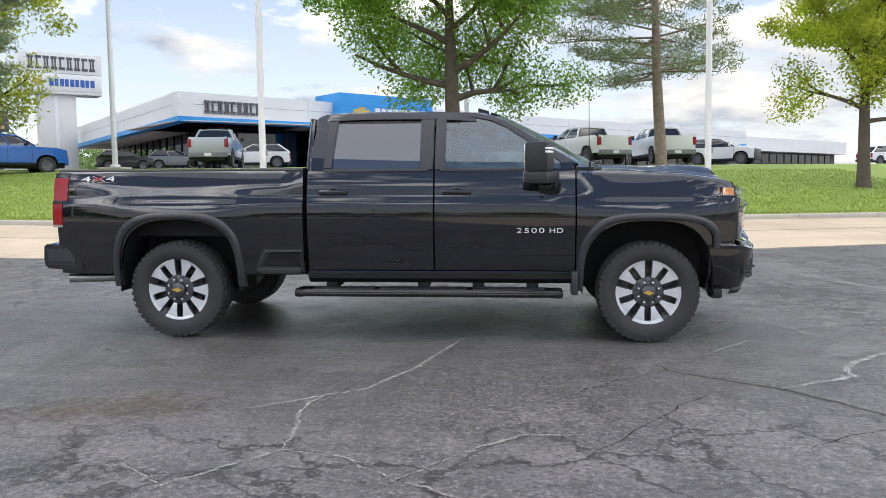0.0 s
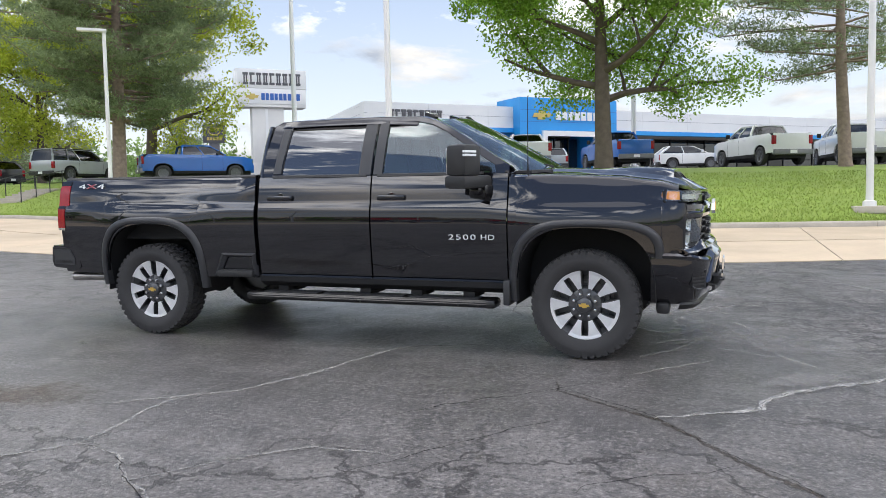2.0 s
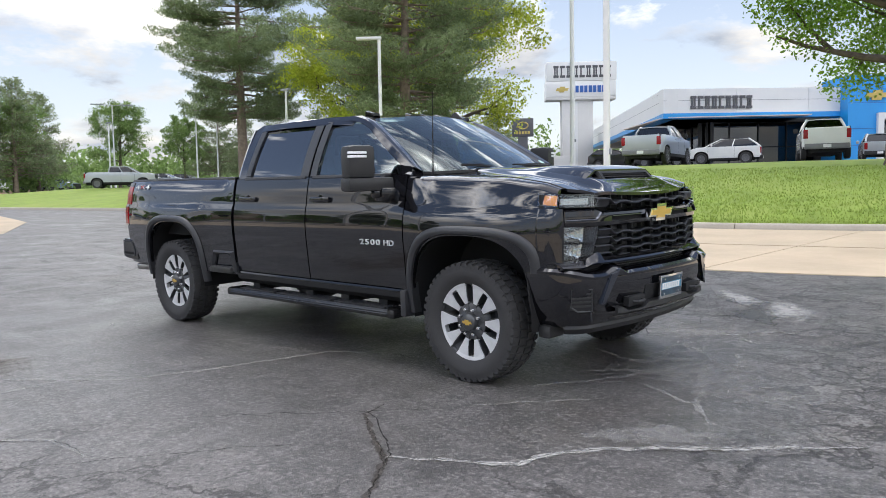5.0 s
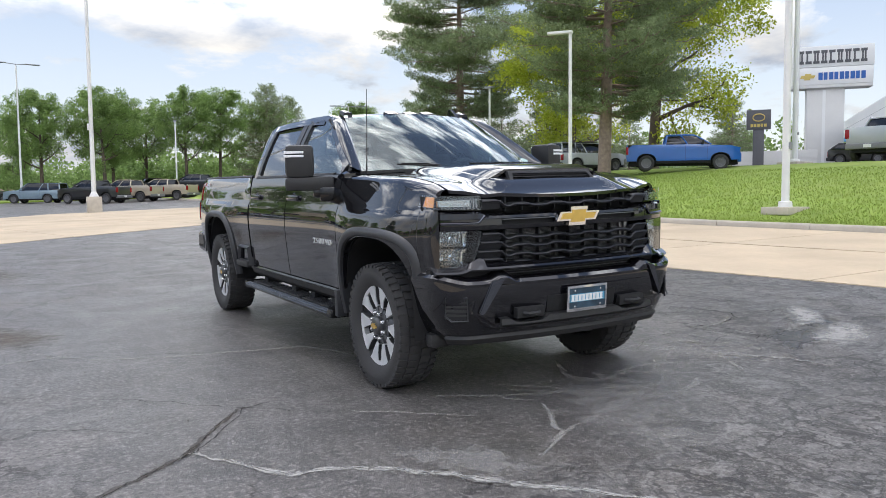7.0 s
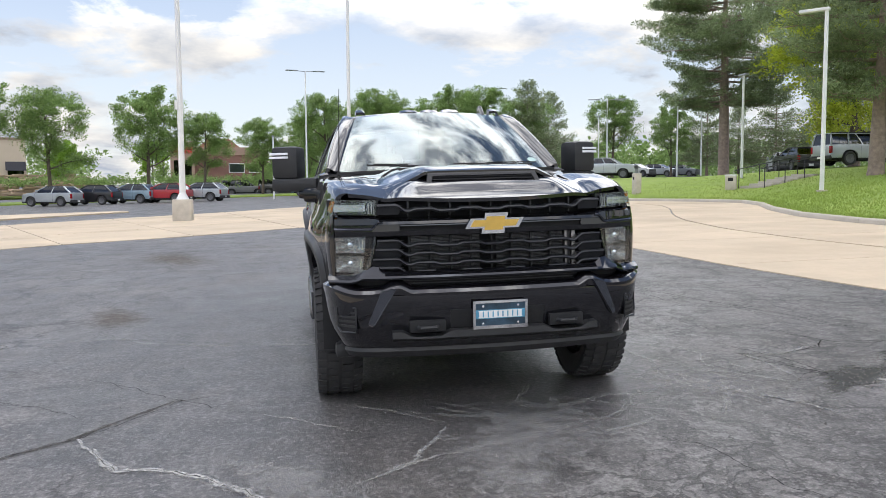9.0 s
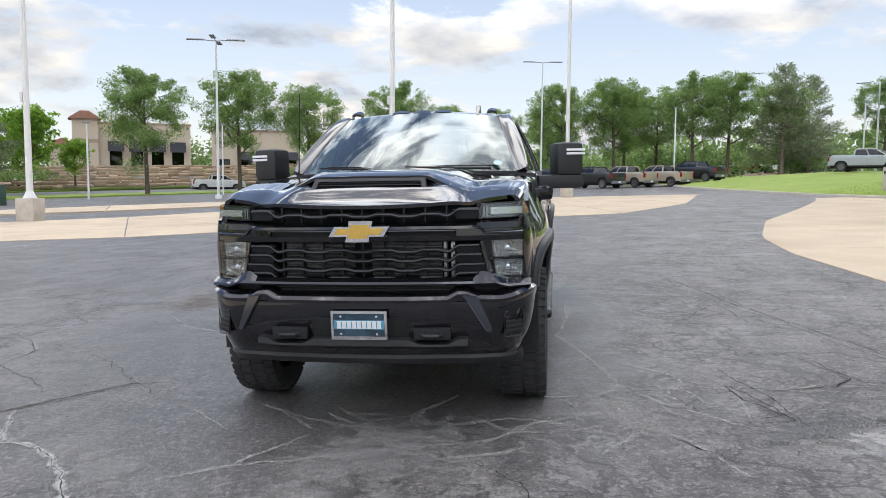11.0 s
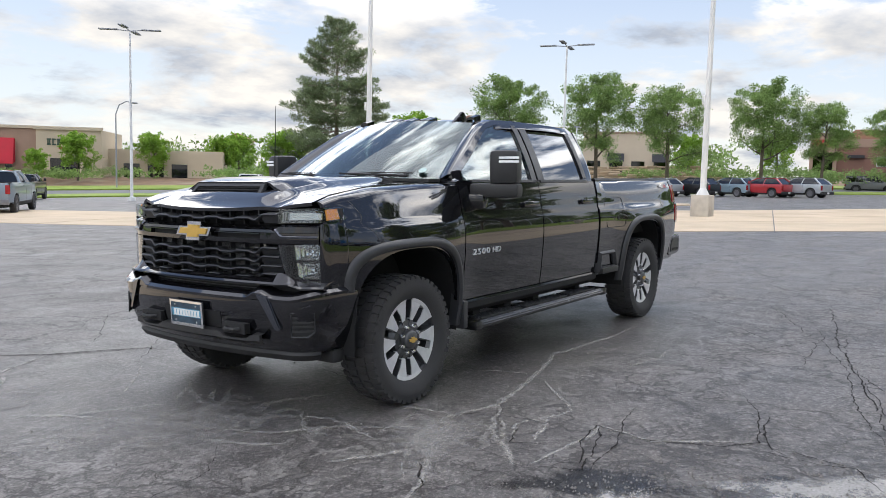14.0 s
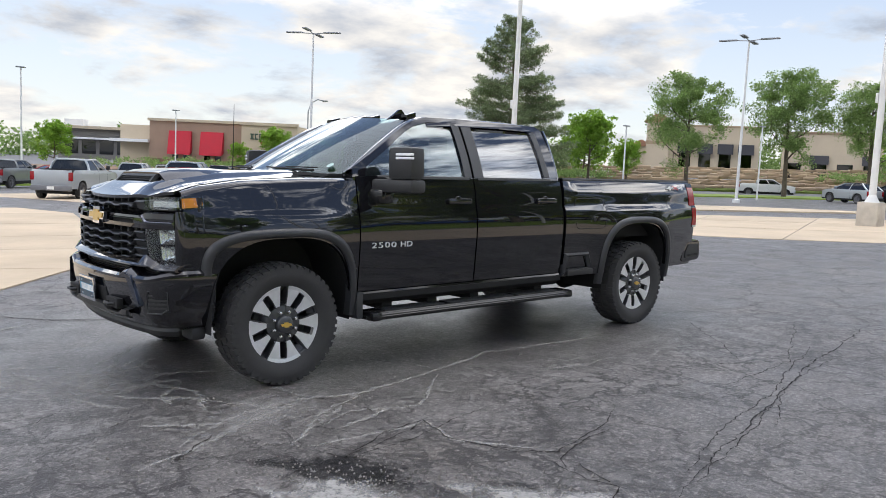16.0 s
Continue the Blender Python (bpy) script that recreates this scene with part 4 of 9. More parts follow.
        part("wheel_arch_trim", bm, M_FLARE, truck, "dark grey plastic wheel arch moulding", angle=50)
        # liner
        bm = bmesh.new()
        hwn, tp = hw - .01, top - .01
        slab(bm, [[(c + hwn * (abs(math.cos(a)) ** .7) * (1 if math.cos(a) > 0 else -1), s * y, .40 + (tp - .40) * max(0, math.sin(a)) ** .7) for y in (0.50, 0.72, 0.965)] for a in [math.pi * k / 24 for k in range(25)]], (0, 0, .012))
        slab(bm, [[(c + u * hwn, s * 0.50, z) for z in (.40, .7, tp - .05)] for u in (-1, 0, 1)], (0, -s * .01, 0))
        part("wheel_well", bm, M_DARK, truck)
    # mud guard behind each front wheel
    bm = bmesh.new()
    box(bm, 3.40, 3.455, s * .92 - .10, s * .92 + .085, .40, .60, .012)
    part("mud_flap", bm, M_FLARE, truck)
    # foot step behind the cab: a moulded hood over a pad that stands proud
    step = new("bed_step"); step.parent = truck
    bm = bmesh.new()
    o = [(0.680, .565), (0.775, .775), (1.122, .775), (1.128, .565)]
    i = [(0.770, .620), (0.835, .742), (1.090, .742), (1.098, .620)]
    oo, ii = match(o, i, 3)
    n = len(oo)
    wf = lambda x, z: body_w(x, z) + .006
    slab(bm, [[Vector((*p[:1], s * (wf(*p) + d), p[1])) for p in (ring_[q % n] for q in range(n + 1))] for ring_, d in ((oo, .0), ([((a_[0] + b_[0]) / 2, (a_[1] + b_[1]) / 2) for a_, b_ in zip(oo, ii)], .030), (ii, .010))], (0, -s * .03, 0))
    part("surround", bm, M_FLARE, step, "grey moulded surround", angle=40)
    bm = bmesh.new()
    slab(bm, [[(x, s * (body_w(x, z) - .05), z) for z in (.60, .68, .745)] for x in columns((.77, 1.10, 3))], (0, -s * .01, 0))
    part("recess", bm, M_DARK, step)
    bm = bmesh.new()
    box(bm, .735, 1.110, s * (body_w(.9, .59) - .01) - .075, s * (body_w(.9, .59) - .01) + .075, .565, .622, .014)
    part("foot_pad", bm, M_PLASTIC, step, "black foot pad")
    bm = bmesh.new()
    for k in range(4):
        yy = s * (body_w(.9, .59) - .055 + .028 * k)
        box(bm, .76, 1.085, yy - .008, yy + .008, .622, .628)
    part("pad_ribs", bm, M_FLARE, step, smooth=False)
    # badges
    badge = new("badge"); badge.parent = truck
    for glyph, k in zip("2500HD", (0, 1, 2, 3, 4.45, 5.45)):
        gx = 3.134 - s * (.0615 * k - .1675)
        lettering("digit" if glyph in "250" else "letter", glyph, 0.062, 0.004, M_BADGE, Matrix.Translation((gx, s * (body_w(gx, .94) + .006), 0.937)) @ (pose(0, 0, 0, 95, 0, 0) if s < 0 else pose(0, 0, 0, 95, 0, 180)) @ Matrix.Diagonal((1.62 if glyph in "250" else 1.28, .96, 1, 1)), badge, "raised chrome badge character")
    lettering("decal", "4X4", 0.078, 0.001, M_WHITE, Matrix.Translation((-0.70, s * (body_w(-.60, 1.385) + .014), 1.385)) @ (pose(0, 0, 0, 77, 0, 0) if s < 0 else pose(0, 0, 0, 77, 0, 180)) @ Matrix.Diagonal((2.35, .85, 1, 1)), truck, "white and red four-wheel-drive decal")
    lettering("decal", "X", 0.070, 0.001, M_REDFILM, Matrix.Translation((-0.70, s * (body_w(-.60, 1.385) + .0165), 1.385)) @ (pose(0, 0, 0, 77, 0, 0) if s < 0 else pose(0, 0, 0, 77, 0, 180)) @ Matrix.Diagonal((2.2, .85, 1, 1)), truck, "red letter of the decal")
    # tail lamp
    lamp = new("tail_lamp"); lamp.parent = truck
    for z0, z1, mt, lab in ((1.20, 1.395, M_RED, "red lens"), (0.985, 1.175, M_RED, "red lens"), (1.17, 1.205, M_GLOSSBLACK, ""), (1.395, 1.44, M_GLOSSBLACK, ""), (.965, .987, M_LENS, "clear reversing strip")):
        bm = bmesh.new()
        wd = 0.14 if z0 > 1.19 else 0.095
        slab(bm, [[(x, s * (body_w(x, z) + .006), z) for z in columns((z0, z1, 4))] for x in columns((-1.135, -1.135 + wd, 4))], (0, -s * .08, 0))
        part("lens", bm, mt, lamp, lab)
    # tow mirror
    mir = new("mirror"); mir.parent = truck
    mir.matrix_basis = Matrix.Translation((3.24, s * .98, 0)) @ Matrix.Rotation(s * radians(20), 4, "Z") @ Matrix.Translation((-3.24, -s * .98, 0))
    bm = bmesh.new()
    box(bm, 3.095, 3.290, s * 1.175 - .105, s * 1.175 + .105, 1.425, 1.668, .04)
    part("mirror_head", bm, M_PLASTIC, mir, "black plastic tow mirror head")
    bm = bmesh.new()
    box(bm, 3.085, 3.290, s * 1.105 - .18, s * 1.105 + .18, 1.330, 1.432, .03)
    part("lower_head", bm, M_PLASTIC, mir)
    bm = bmesh.new()
    box(bm, 3.18, 3.27, s * .985 - .10, s * .985 + .065, 1.275, 1.345, .025)
    box(bm, 3.13, 3.30, s * .965 - .075, s * .965 + .075, 1.245, 1.36, .035)
    part("mirror_arm", bm, M_GLOSSBLACK, mir)
    for z in (1.585, 1.612):
        bm = bmesh.new()
        box(bm, 3.272, 3.297, s * 1.215 - .072, s * 1.215 + .072, z - .009, z + .009, .004)
        part("marker_lamp", bm, M_MARKER, mir, "white marker lamp strip")
    bm = bmesh.new()
    box(bm, 3.088, 3.098, s * 1.175 - .085, s * 1.175 + .085, 1.445, 1.645, .004)
    part("mirror_glass", bm, M_BRIGHT, mir, "mirror glass")
    # running board
    rb = new("running_board"); rb.parent = truck
    bm = bmesh.new()
    prof = [(s * .83, .378), (s * 1.005, .372), (s * 1.03, .384), (s * 1.036, .412), (s * 1.015, .434), (s * .98, .438), (s * .83, .438)]
    prism(bm, prof, 1.10, 3.27, "x")
    bmesh.ops.bevel(bm, geom=list(bm.edges), offset=.008, segments=2, affect="EDGES")
    part("board", bm, M_STEP, rb, "black rectangular step bar", angle=30)
    for xx in (1.045, 3.235):
        bm = bmesh.new()
        box(bm, xx, xx + .10, s * .93 - .10, s * .93 + .108, .368, .441, .03)
        part("end_cap", bm, M_STEP, rb)
    for a, b in ((1.20, 1.72), (1.78, 2.52), (2.58, 3.18)):
        bm = bmesh.new()
        for k in range(5):
            yy = s * (.85 + .03 * k)
            box(bm, a, b, yy - .010, yy + .010, .436, .4435)
        part("step_pad", bm, M_FLARE, rb, "ribbed grey step pad", smooth=False)
    for xx in (1.35, 2.15, 2.62, 3.08):
        bm = bmesh.new()
        box(bm, xx - .05, xx + .05, s * .84 - .06, s * .84 + .03, .42, .50, .008)
        box(bm, xx - .03, xx + .03, s * .70 - .16, s * .70 + .16, .42, .455, .006)
        part("bracket", bm, M_DARK, rb)
    # rocker under the doors
    bm = bmesh.new()
    prism(bm, [(s * .93, .585), (s * .972, .575), (s * .965, .53), (s * .90, .485), (s * .80, .485), (s * .80, .585)], 1.16, 3.44, "x")
    part("rocker", bm, M_DARK, truck)


for s_ in (-1, 1):
    side_of_truck(s_)


def roof_z(x):
    return lerp_table([(1.14, 1.865), (1.17, 1.91), (1.22, 1.945), (1.32, 1.965), (1.7, 1.975), (2.2, 1.972), (2.55, 1.955), (2.72, 1.928), (2.84, 1.888)], x)


bm = bmesh.new()
pts = []
for x in columns((1.14, 1.32, 6), (1.32, 2.55, 10), (2.55, 2.84, 6)):
    row = []
    for k in range(-12, 13):
        t = k / 12
        y = 0.735 * t
        drop = 0.020 * (abs(t) / .8) ** 2 + 0.075 * smooth01(.80, 1.0, abs(t)) ** 1.5
        xx = x - (0.10 * t * t if x > 2.7 else 0.10 * t * t * max(0, (x - 2.3) / .4) if x > 2.3 else 0)
        row.append((xx, y, roof_z(x) + .012 - drop - .012 * t * t))
    pts.append(row)
slab(bm, pts, (0, 0, -.03))
part("roof", bm, M_BLACK, truck, "glossy black cab roof", angle=50)
# gutter between roof and door frames
for s_ in (-1, 1):
    bm = bmesh.new()
    slab(bm, [[(x, s_ * y, z) for y, z in ((.735, roof_z(x) - .09), (.728, roof_z(x) - .075), (.700, roof_z(x) - .035))] for x in columns((1.19, 2.60, 10))], (0, -s_ * .03, 0))
    part("roof_rail", bm, M_BLACK, truck, angle=50)


def wind_edge(t):
    """The windscreen's side edge from roof to cowl."""
    return Vector((2.735 + (3.455 - 2.735) * t, 0.625 + (0.805 - 0.625) * t, 1.905 + (1.462 - 1.905) * t + .012 * math.sin(math.pi * t)))


bm = bmesh.new()
pts = []
for i in range(13):
    t = i / 12
    e = wind_edge(t)
    row = []
    for k in range(-10, 11):
        u = k / 10
        bow_x = 0.10 + 0.155 * t
        row.append((e.x + bow_x * (1 - u * u), e.y * u, e.z + (0.035 - 0.02 * t) * (1 - u * u)))
    pts.append(row)
slab(bm, pts, (-.004, 0, -.004))
part("windscreen", bm, G_WIND, truck, "clear curved windscreen")
for s_ in (-1, 1):
    # pillar from roof to cowl
    bm = bmesh.new()
    pts = []
    for i in range(13):
        t = i / 12
        e = wind_edge(t)
        dx = lerp_table([(0, 2.58), (.18, 2.765), (.36, 2.90), (1, 3.432)], t)
        dz = lerp_table([(0, 1.938), (.18, 1.893), (.36, 1.825), (1, 1.50)], t)
        dv = Vector((dx, CAB_W(dx, dz), dz))
        mid = (e + dv) / 2 + Vector((.012, .018, .012))
        pts.append([Vector((p.x, s_ * p.y, p.z)) for p in (e + Vector((.0, -.02, .006)), e + Vector((.002, .012, .010)), mid, dv)])
    slab(bm, pts, lambda p: Vector((-.02, -.03 * (1 if p.y > 0 else -1), -.02)))
    part("pillar", bm, M_BLACK, truck, angle=50)
    bm = bmesh.new()
    slab(bm, [[(3.40, s_ * .80, 1.50), (3.40, s_ * .925, 1.452)], [(3.46, s_ * .80, 1.455), (3.452, s_ * .925, 1.442)]], (0, 0, -.03))
    part("cowl_corner", bm, M_BLACK, truck)
    # rear corner of the cab
    bm = bmesh.new()
    slab(bm, [[(x, s_ * (CAB_W(1.2, z) if z > 1.44 else body_w(1.2, z)) - s_ * d, z) for z in columns((0.60, 1.90, 16))] for x, d in ((1.195, .002), (1.165, .006), (1.142, .030), (1.138, .10))], (.0, -s_ * .02, 0))
    part("cab_corner", bm, M_BLACK, truck, angle=50)
bm = bmesh.new()
slab(bm, [[(1.142, t * w, z) for z, w in ((.60, .90), (1.1, .90), (1.44, .88), (1.66, .78), (1.88, .68))] for t in (-1, -.5, 0, .5, 1)], (.02, 0, 0))
part("cab_back", bm, M_BLACK, truck)
bm = bmesh.new()
slab(bm, [[(1.132, y, z) for z in (1.47, 1.84)] for y in (-.62, 0, .62)], (.004, 0, 0))
part("rear_glass", bm, G_PRIV, truck, "dark rear window")

# hood with its raised centre


def hood_z(x, y):
    a = abs(y)
    z = lerp_table([(3.38, 1.440), (3.8, 1.434), (4.3, 1.410), (4.6, 1.368), (4.78, 1.312), (4.86, 1.285), (4.92, 1.262)], x)
    z += 0.034 * (1 - smooth01(.40, .56, a)) * (1 - smooth01(4.70, 4.86, x))
    z += 0.016 * (1 - (a / .82) ** 2)
    z -= 0.013 * math.exp(-((a - .60) / .06) ** 2) * smooth01(3.75, 4.2, x)
    return z


bm = bmesh.new()
pts = []
for i in range(25):
    t = i / 24
    row = []
    for k in range(-20, 21):
        y = .80 * k / 20
        x0 = 3.70 - .27 * (abs(y) / .8) ** 2
        x1 = 4.905 - .165 * (abs(y) / .8) ** 2.2
        x = x0 + (x1 - x0) * t
        row.append((x, y, hood_z(x, y)))
    pts.append(row)
slab(bm, pts, (0, 0, -.02))
part("hood", bm, M_BLACK, truck, "glossy black hood with a raised centre", angle=30)
scoop = new("hood_scoop"); scoop.parent = truck
bm = bmesh.new()
pts = []
for i in range(11):
    x = 4.02 + (4.655 - 4.02) * i / 10
    lift = .042 * smooth01(0, .9, i / 10)
    row = []
    for y in (-.47, -.40, -.345, -.30, -.15, 0, .15, .30, .345, .40, .47):
        k = 1 - smooth01(.33, .44, abs(y))
        row.append((x, y, hood_z(x, y) + .003 + lift * k - (.0 if k else .004)))
    pts.append(row)
front = [Vector(p) for p in pts[-1]]
slab(bm, pts, (0, 0, -.02))
part("scoop_shell", bm, M_BLACK, scoop, "black raised scoop shell", angle=30)
bm = bmesh.new()
o = [(-.345, 0.000), (.345, 0.000), (.325, .075), (-.325, .075)]
i = [(-.315, .014), (.315, .014), (.300, .058), (-.300, .058)]
oo, ii = match(o, i, 3)
n = len(oo)
P3 = lambda y, h, d=0: Vector((4.735 - .9 * h + d, y, 1.358 + h))
slab(bm, [[P3(*oo[q % n]) for q in range(n + 1)], [P3(*ii[q % n]) for q in range(n + 1)]], (-.03, 0, 0))
part("scoop_frame", bm, M_PLASTIC, scoop)
bm = bmesh.new()
slab(bm, [[P3(y, h, -.03) for h in (.005, .068)] for y in (-.33, 0, .33)], (-.01, 0, 0))
for h in (.022, .036, .050):
    slab(bm, [[P3(y, h + q, -.01) for q in (-.003, .003)] for y in (-.31, .31)], (-.02, 0, 0))
part("scoop_mesh", bm, M_DARK, scoop, "black slatted scoop opening")

# front of the truck


def face_x(y, z=1.0):
    """Plan curve of the front."""
    a = abs(y)
    x = 4.925 - .052 * (a / .66) ** 2
    if a > .66:
        x -= .03 * (a - .66) / .29 + .06 * ((a - .66) / .29) ** 1.7
    return x - .05 * max(0, z - 1.10) - .03 * max(0, 1.0 - z)


def fpanel(bm, y0, y1, z0, z1, off, thick, n=6, m=3, mi=0):
    """A plate on the front's curve; z0 and z1 may be functions of y."""
    f0 = z0 if callable(z0) else (lambda y: z0)
    f1 = z1 if callable(z1) else (lambda y: z1)
    pts = []
    for i in range(n + 1):
        y = y0 + (y1 - y0) * i / n
        pts.append([(face_x(y, f0(y) + (f1(y) - f0(y)) * j / m) + off, y, f0(y) + (f1(y) - f0(y)) * j / m) for j in range(m + 1)])
    slab(bm, pts, (-thick, 0, 0), mi)


def frun(bm, y0, y1, prof, n=24):
    """A strip led along the front's curve with a section of (outward, z), which may change with y."""
    rows = []
    for i in range(n + 1):
        y = y0 + (y1 - y0) * i / n
        rows.append([(face_x(y, z) + o, y, z) for o, z in prof(y)])
    slab(bm, rows, (-.02, 0, 0))


grille = new("grille"); grille.parent = truck
bm = bmesh.new()
fpanel(bm, -.92, .92, .80, 1.29, -.115, .02, 24, 4)
part("backing", bm, M_DARK, grille)


def wave(y):
    """The stepped line of the grille bars, which lifts at the ends."""
    a = abs(y)
    u = smooth01(.04, .085, a) - smooth01(.17, .215, a) + smooth01(.30, .345, a) - smooth01(.43, .475, a)
    return .011 * u + .033 * smooth01(.485, .545, a)


def lamp_edge(z):
    """Half width at which the grille meets the lamp; it slants outwards towards the bumper."""
    return .655 + .045 * smooth01(1.09, .86, z)


M_GRILLE = paint("satin black grille", (0.024, 0.025, 0.028), 0.36, 0, 0, 0.15, 12, spec=0.4)
for zc, lo in ((1.222, .052), (1.026, .050), (.975, .048), (.921, .048), (.873, .020)):
    bm = bmesh.new()
    hw = lamp_edge(zc + .03) - .004
    frun(bm, -hw, hw, lambda y: [(-.045, zc + wave(y) - .013), (.000, zc + wave(y) - .010), (.009, zc + wave(y) - .002), (.004, zc + wave(y) + .005), (-.040, zc + wave(y) + .010)], 96)
    part("grille_bar", bm, M_GRILLE, grille, "satin black waved bar", angle=28)
    for sgn in (-1, 1):
        bm = bmesh.new()
        pts = []
        for i in range(7):
            t = i / 6
            row = []
            for j in range(4):
                v = j / 3
                z = zc + .033 - lo * (1 - v)
                y = sgn * ((.528 - .02 * v) + (lamp_edge(z) - .004 - .528 + .02 * v) * t)
                row.append((face_x(y, z) - .026 + .026 * v, y, z))
            pts.append(row)
        slab(bm, pts, (-.03, 0, 0))
        part("grille_end", bm, M_GRILLE, grille, angle=30)
for k in range(-4, 5):
    for z0, z1 in ((1.19, 1.275), (.865, 1.085)):
        bm = bmesh.new()
        y = k * .118
        box(bm, face_x(y, z0) - .075, face_x(y, z0) - .040, y - .004, y + .004, z0, z1)
        part("grille_divider", bm, M_GRILLE, grille, smooth=False)
# radiator fins behind the lower opening
M_CORE = paint("dull aluminium radiator fins", (0.20, 0.20, 0.205), 0.5, 0.2, 0, 0.3, 30)
bm = bmesh.new()
for k in range(26):
    z = .870 + k * .0080
    for a, b in ((-.46, -.06), (.04, .44)):
        box(bm, 4.815, 4.83, a, b, z, z + .0042)
part("radiator_core", bm, M_CORE, grille, "fine grey radiator fins", smooth=False)
for y in (.450, .492):
    bm = bmesh.new()
    box(bm, 4.81, 4.84, y, y + .022, .870, 1.085, .003)
    part("radiator_tank", bm, M_STEEL, grille, "bare metal upright")
# emblem bar: an upright gloss face under a thin lip, open slots either side of the emblem
bm = bmesh.new()
lipz = lambda y: .018 * smooth01(.61, .67, abs(y))
frun(bm, -.885, .885, lambda y: [(-.06, 1.080), (-.010, 1.080), (.004, 1.086), (.010, 1.112)], 48)
part("emblem_bar", bm, M_BLACK, grille, "gloss black lower face of the emblem bar", angle=14)
bm = bmesh.new()
frun(bm, -.885, .885, lambda y: [(.006, 1.146), (.012, 1.150), (.010, 1.166 + lipz(y)), (-.012, 1.176 + lipz(y)), (-.070, 1.186 + lipz(y))], 48)
part("emblem_bar_lip", bm, M_BLACK, grille, "gloss black upper lip of the emblem bar", angle=14)
for sgn in (-1, 1):
    bm = bmesh.new()
    fpanel(bm, *sorted((sgn * .15, sgn * .53)), 1.110, 1.148, -.022, .02, 10, 1)
    part("bar_slot", bm, M_DARK, grille)
    bm = bmesh.new()
    fpanel(bm, *sorted((sgn * .53, sgn * .886)), 1.110, 1.149, .008, .03, 10, 1)
    part("bar_face", bm, M_BLACK, grille, angle=14)
    bm = bmesh.new()
    fpanel(bm, *sorted((sgn * .155, sgn * .525)), 1.1400, 1.1455, .012, .03, 10, 1)
    part("bar_edge", bm, M_CHROME, grille, "thin black chrome slot edge")
    # stepped accent that runs out over the head lamp
    bm = bmesh.new()
    step = lambda y: 1.128 + .040 * smooth01(.690, .640, abs(y))
    frun(bm, *sorted((sgn * .62, sgn * .886)), lambda y: [(.006, step(y) - .012), (.018, step(y) - .010), (.022, step(y)), (.010, step(y) + .008), (.002, step(y) + .009)], 24)
    part("bar_accent", bm, M_CHROME, grille, "black chrome accent over the head lamp", angle=20)
bm = bmesh.new(); fpanel(bm, -.15, .15, 1.110, 1.149, .008, .03, 6, 1)
part("bar_face", bm, M_BLACK, grille, angle=14)
em = new("emblem"); em.parent = truck
em.matrix_basis = Matrix.Translation((4.952, 0, 1.143)) @ pose(0, 0, 0, 0, 0, 90)
bm = bmesh.new(); bow(bm, .170, .058, -.014, .014)
part("emblem_border", bm, M_BRIGHT, em, "bright silver border")
bm = bmesh.new(); bow(bm, .140, .038, -.019, .0)
part("emblem_fill", bm, M_GOLD, em, "gold cross-shaped emblem")


def corner_path(y0, x_end, z, n=8):
    """Points (x, y) from the front at half width y0 round the corner and back along the side to x_end."""
    out = []
    if y0 < .86:
        out = [(face_x(y0 + (.86 - y0) * i / n, z), y0 + (.86 - y0) * i / n) for i in range(n)]
    else:
        out = [(face_x(y0, z), y0)]
    a = Vector((face_x(max(.86, y0), z), max(.86, y0)))
    c = Vector((4.66, body_w(4.66, z)))
    m = Vector((4.752, body_w(4.70, z) + .004))
    for i in range(1, 8):
        t = i / 7
        p = a * (1 - t) ** 2 + m * 2 * t * (1 - t) + c * t * t
        out.append((p.x, p.y))
    k = 5
    out += [(4.66 + (x_end - 4.66) * i / k, body_w(4.66 + (x_end - 4.66) * i / k, z)) for i in range(1, k + 1)]
    return out


def wrap(bm, s, y0, x_end, z0, z1, off, rows=4, thick=.006, first=0):
    """A skin round the front corner between two heights, which may change with the share of the way along."""
    f0 = z0 if callable(z0) else (lambda t: z0)
    f1 = z1 if callable(z1) else (lambda t: z1)
    n = len(corner_path(y0, x_end, 1.2))
    pts = []
    for i in range(first, n):
        t = i / (n - 1)
        col = []
        for j in range(rows + 1):
            z = f0(t) + (f1(t) - f0(t)) * j / rows
            path = corner_path(y0, x_end, z)
            x, y = path[i]
            q, r = path[max(0, i - 1)], path[min(n - 1, i + 1)]
            tx, ty = r[0] - q[0], r[1] - q[1]
            ln = math.hypot(tx, ty)
            col.append(Vector((x + ty / ln * off, s * (y - tx / ln * off), z)))
        pts.append(col)
    slab(bm, pts, (-thick, -s * thick * .6, 0))


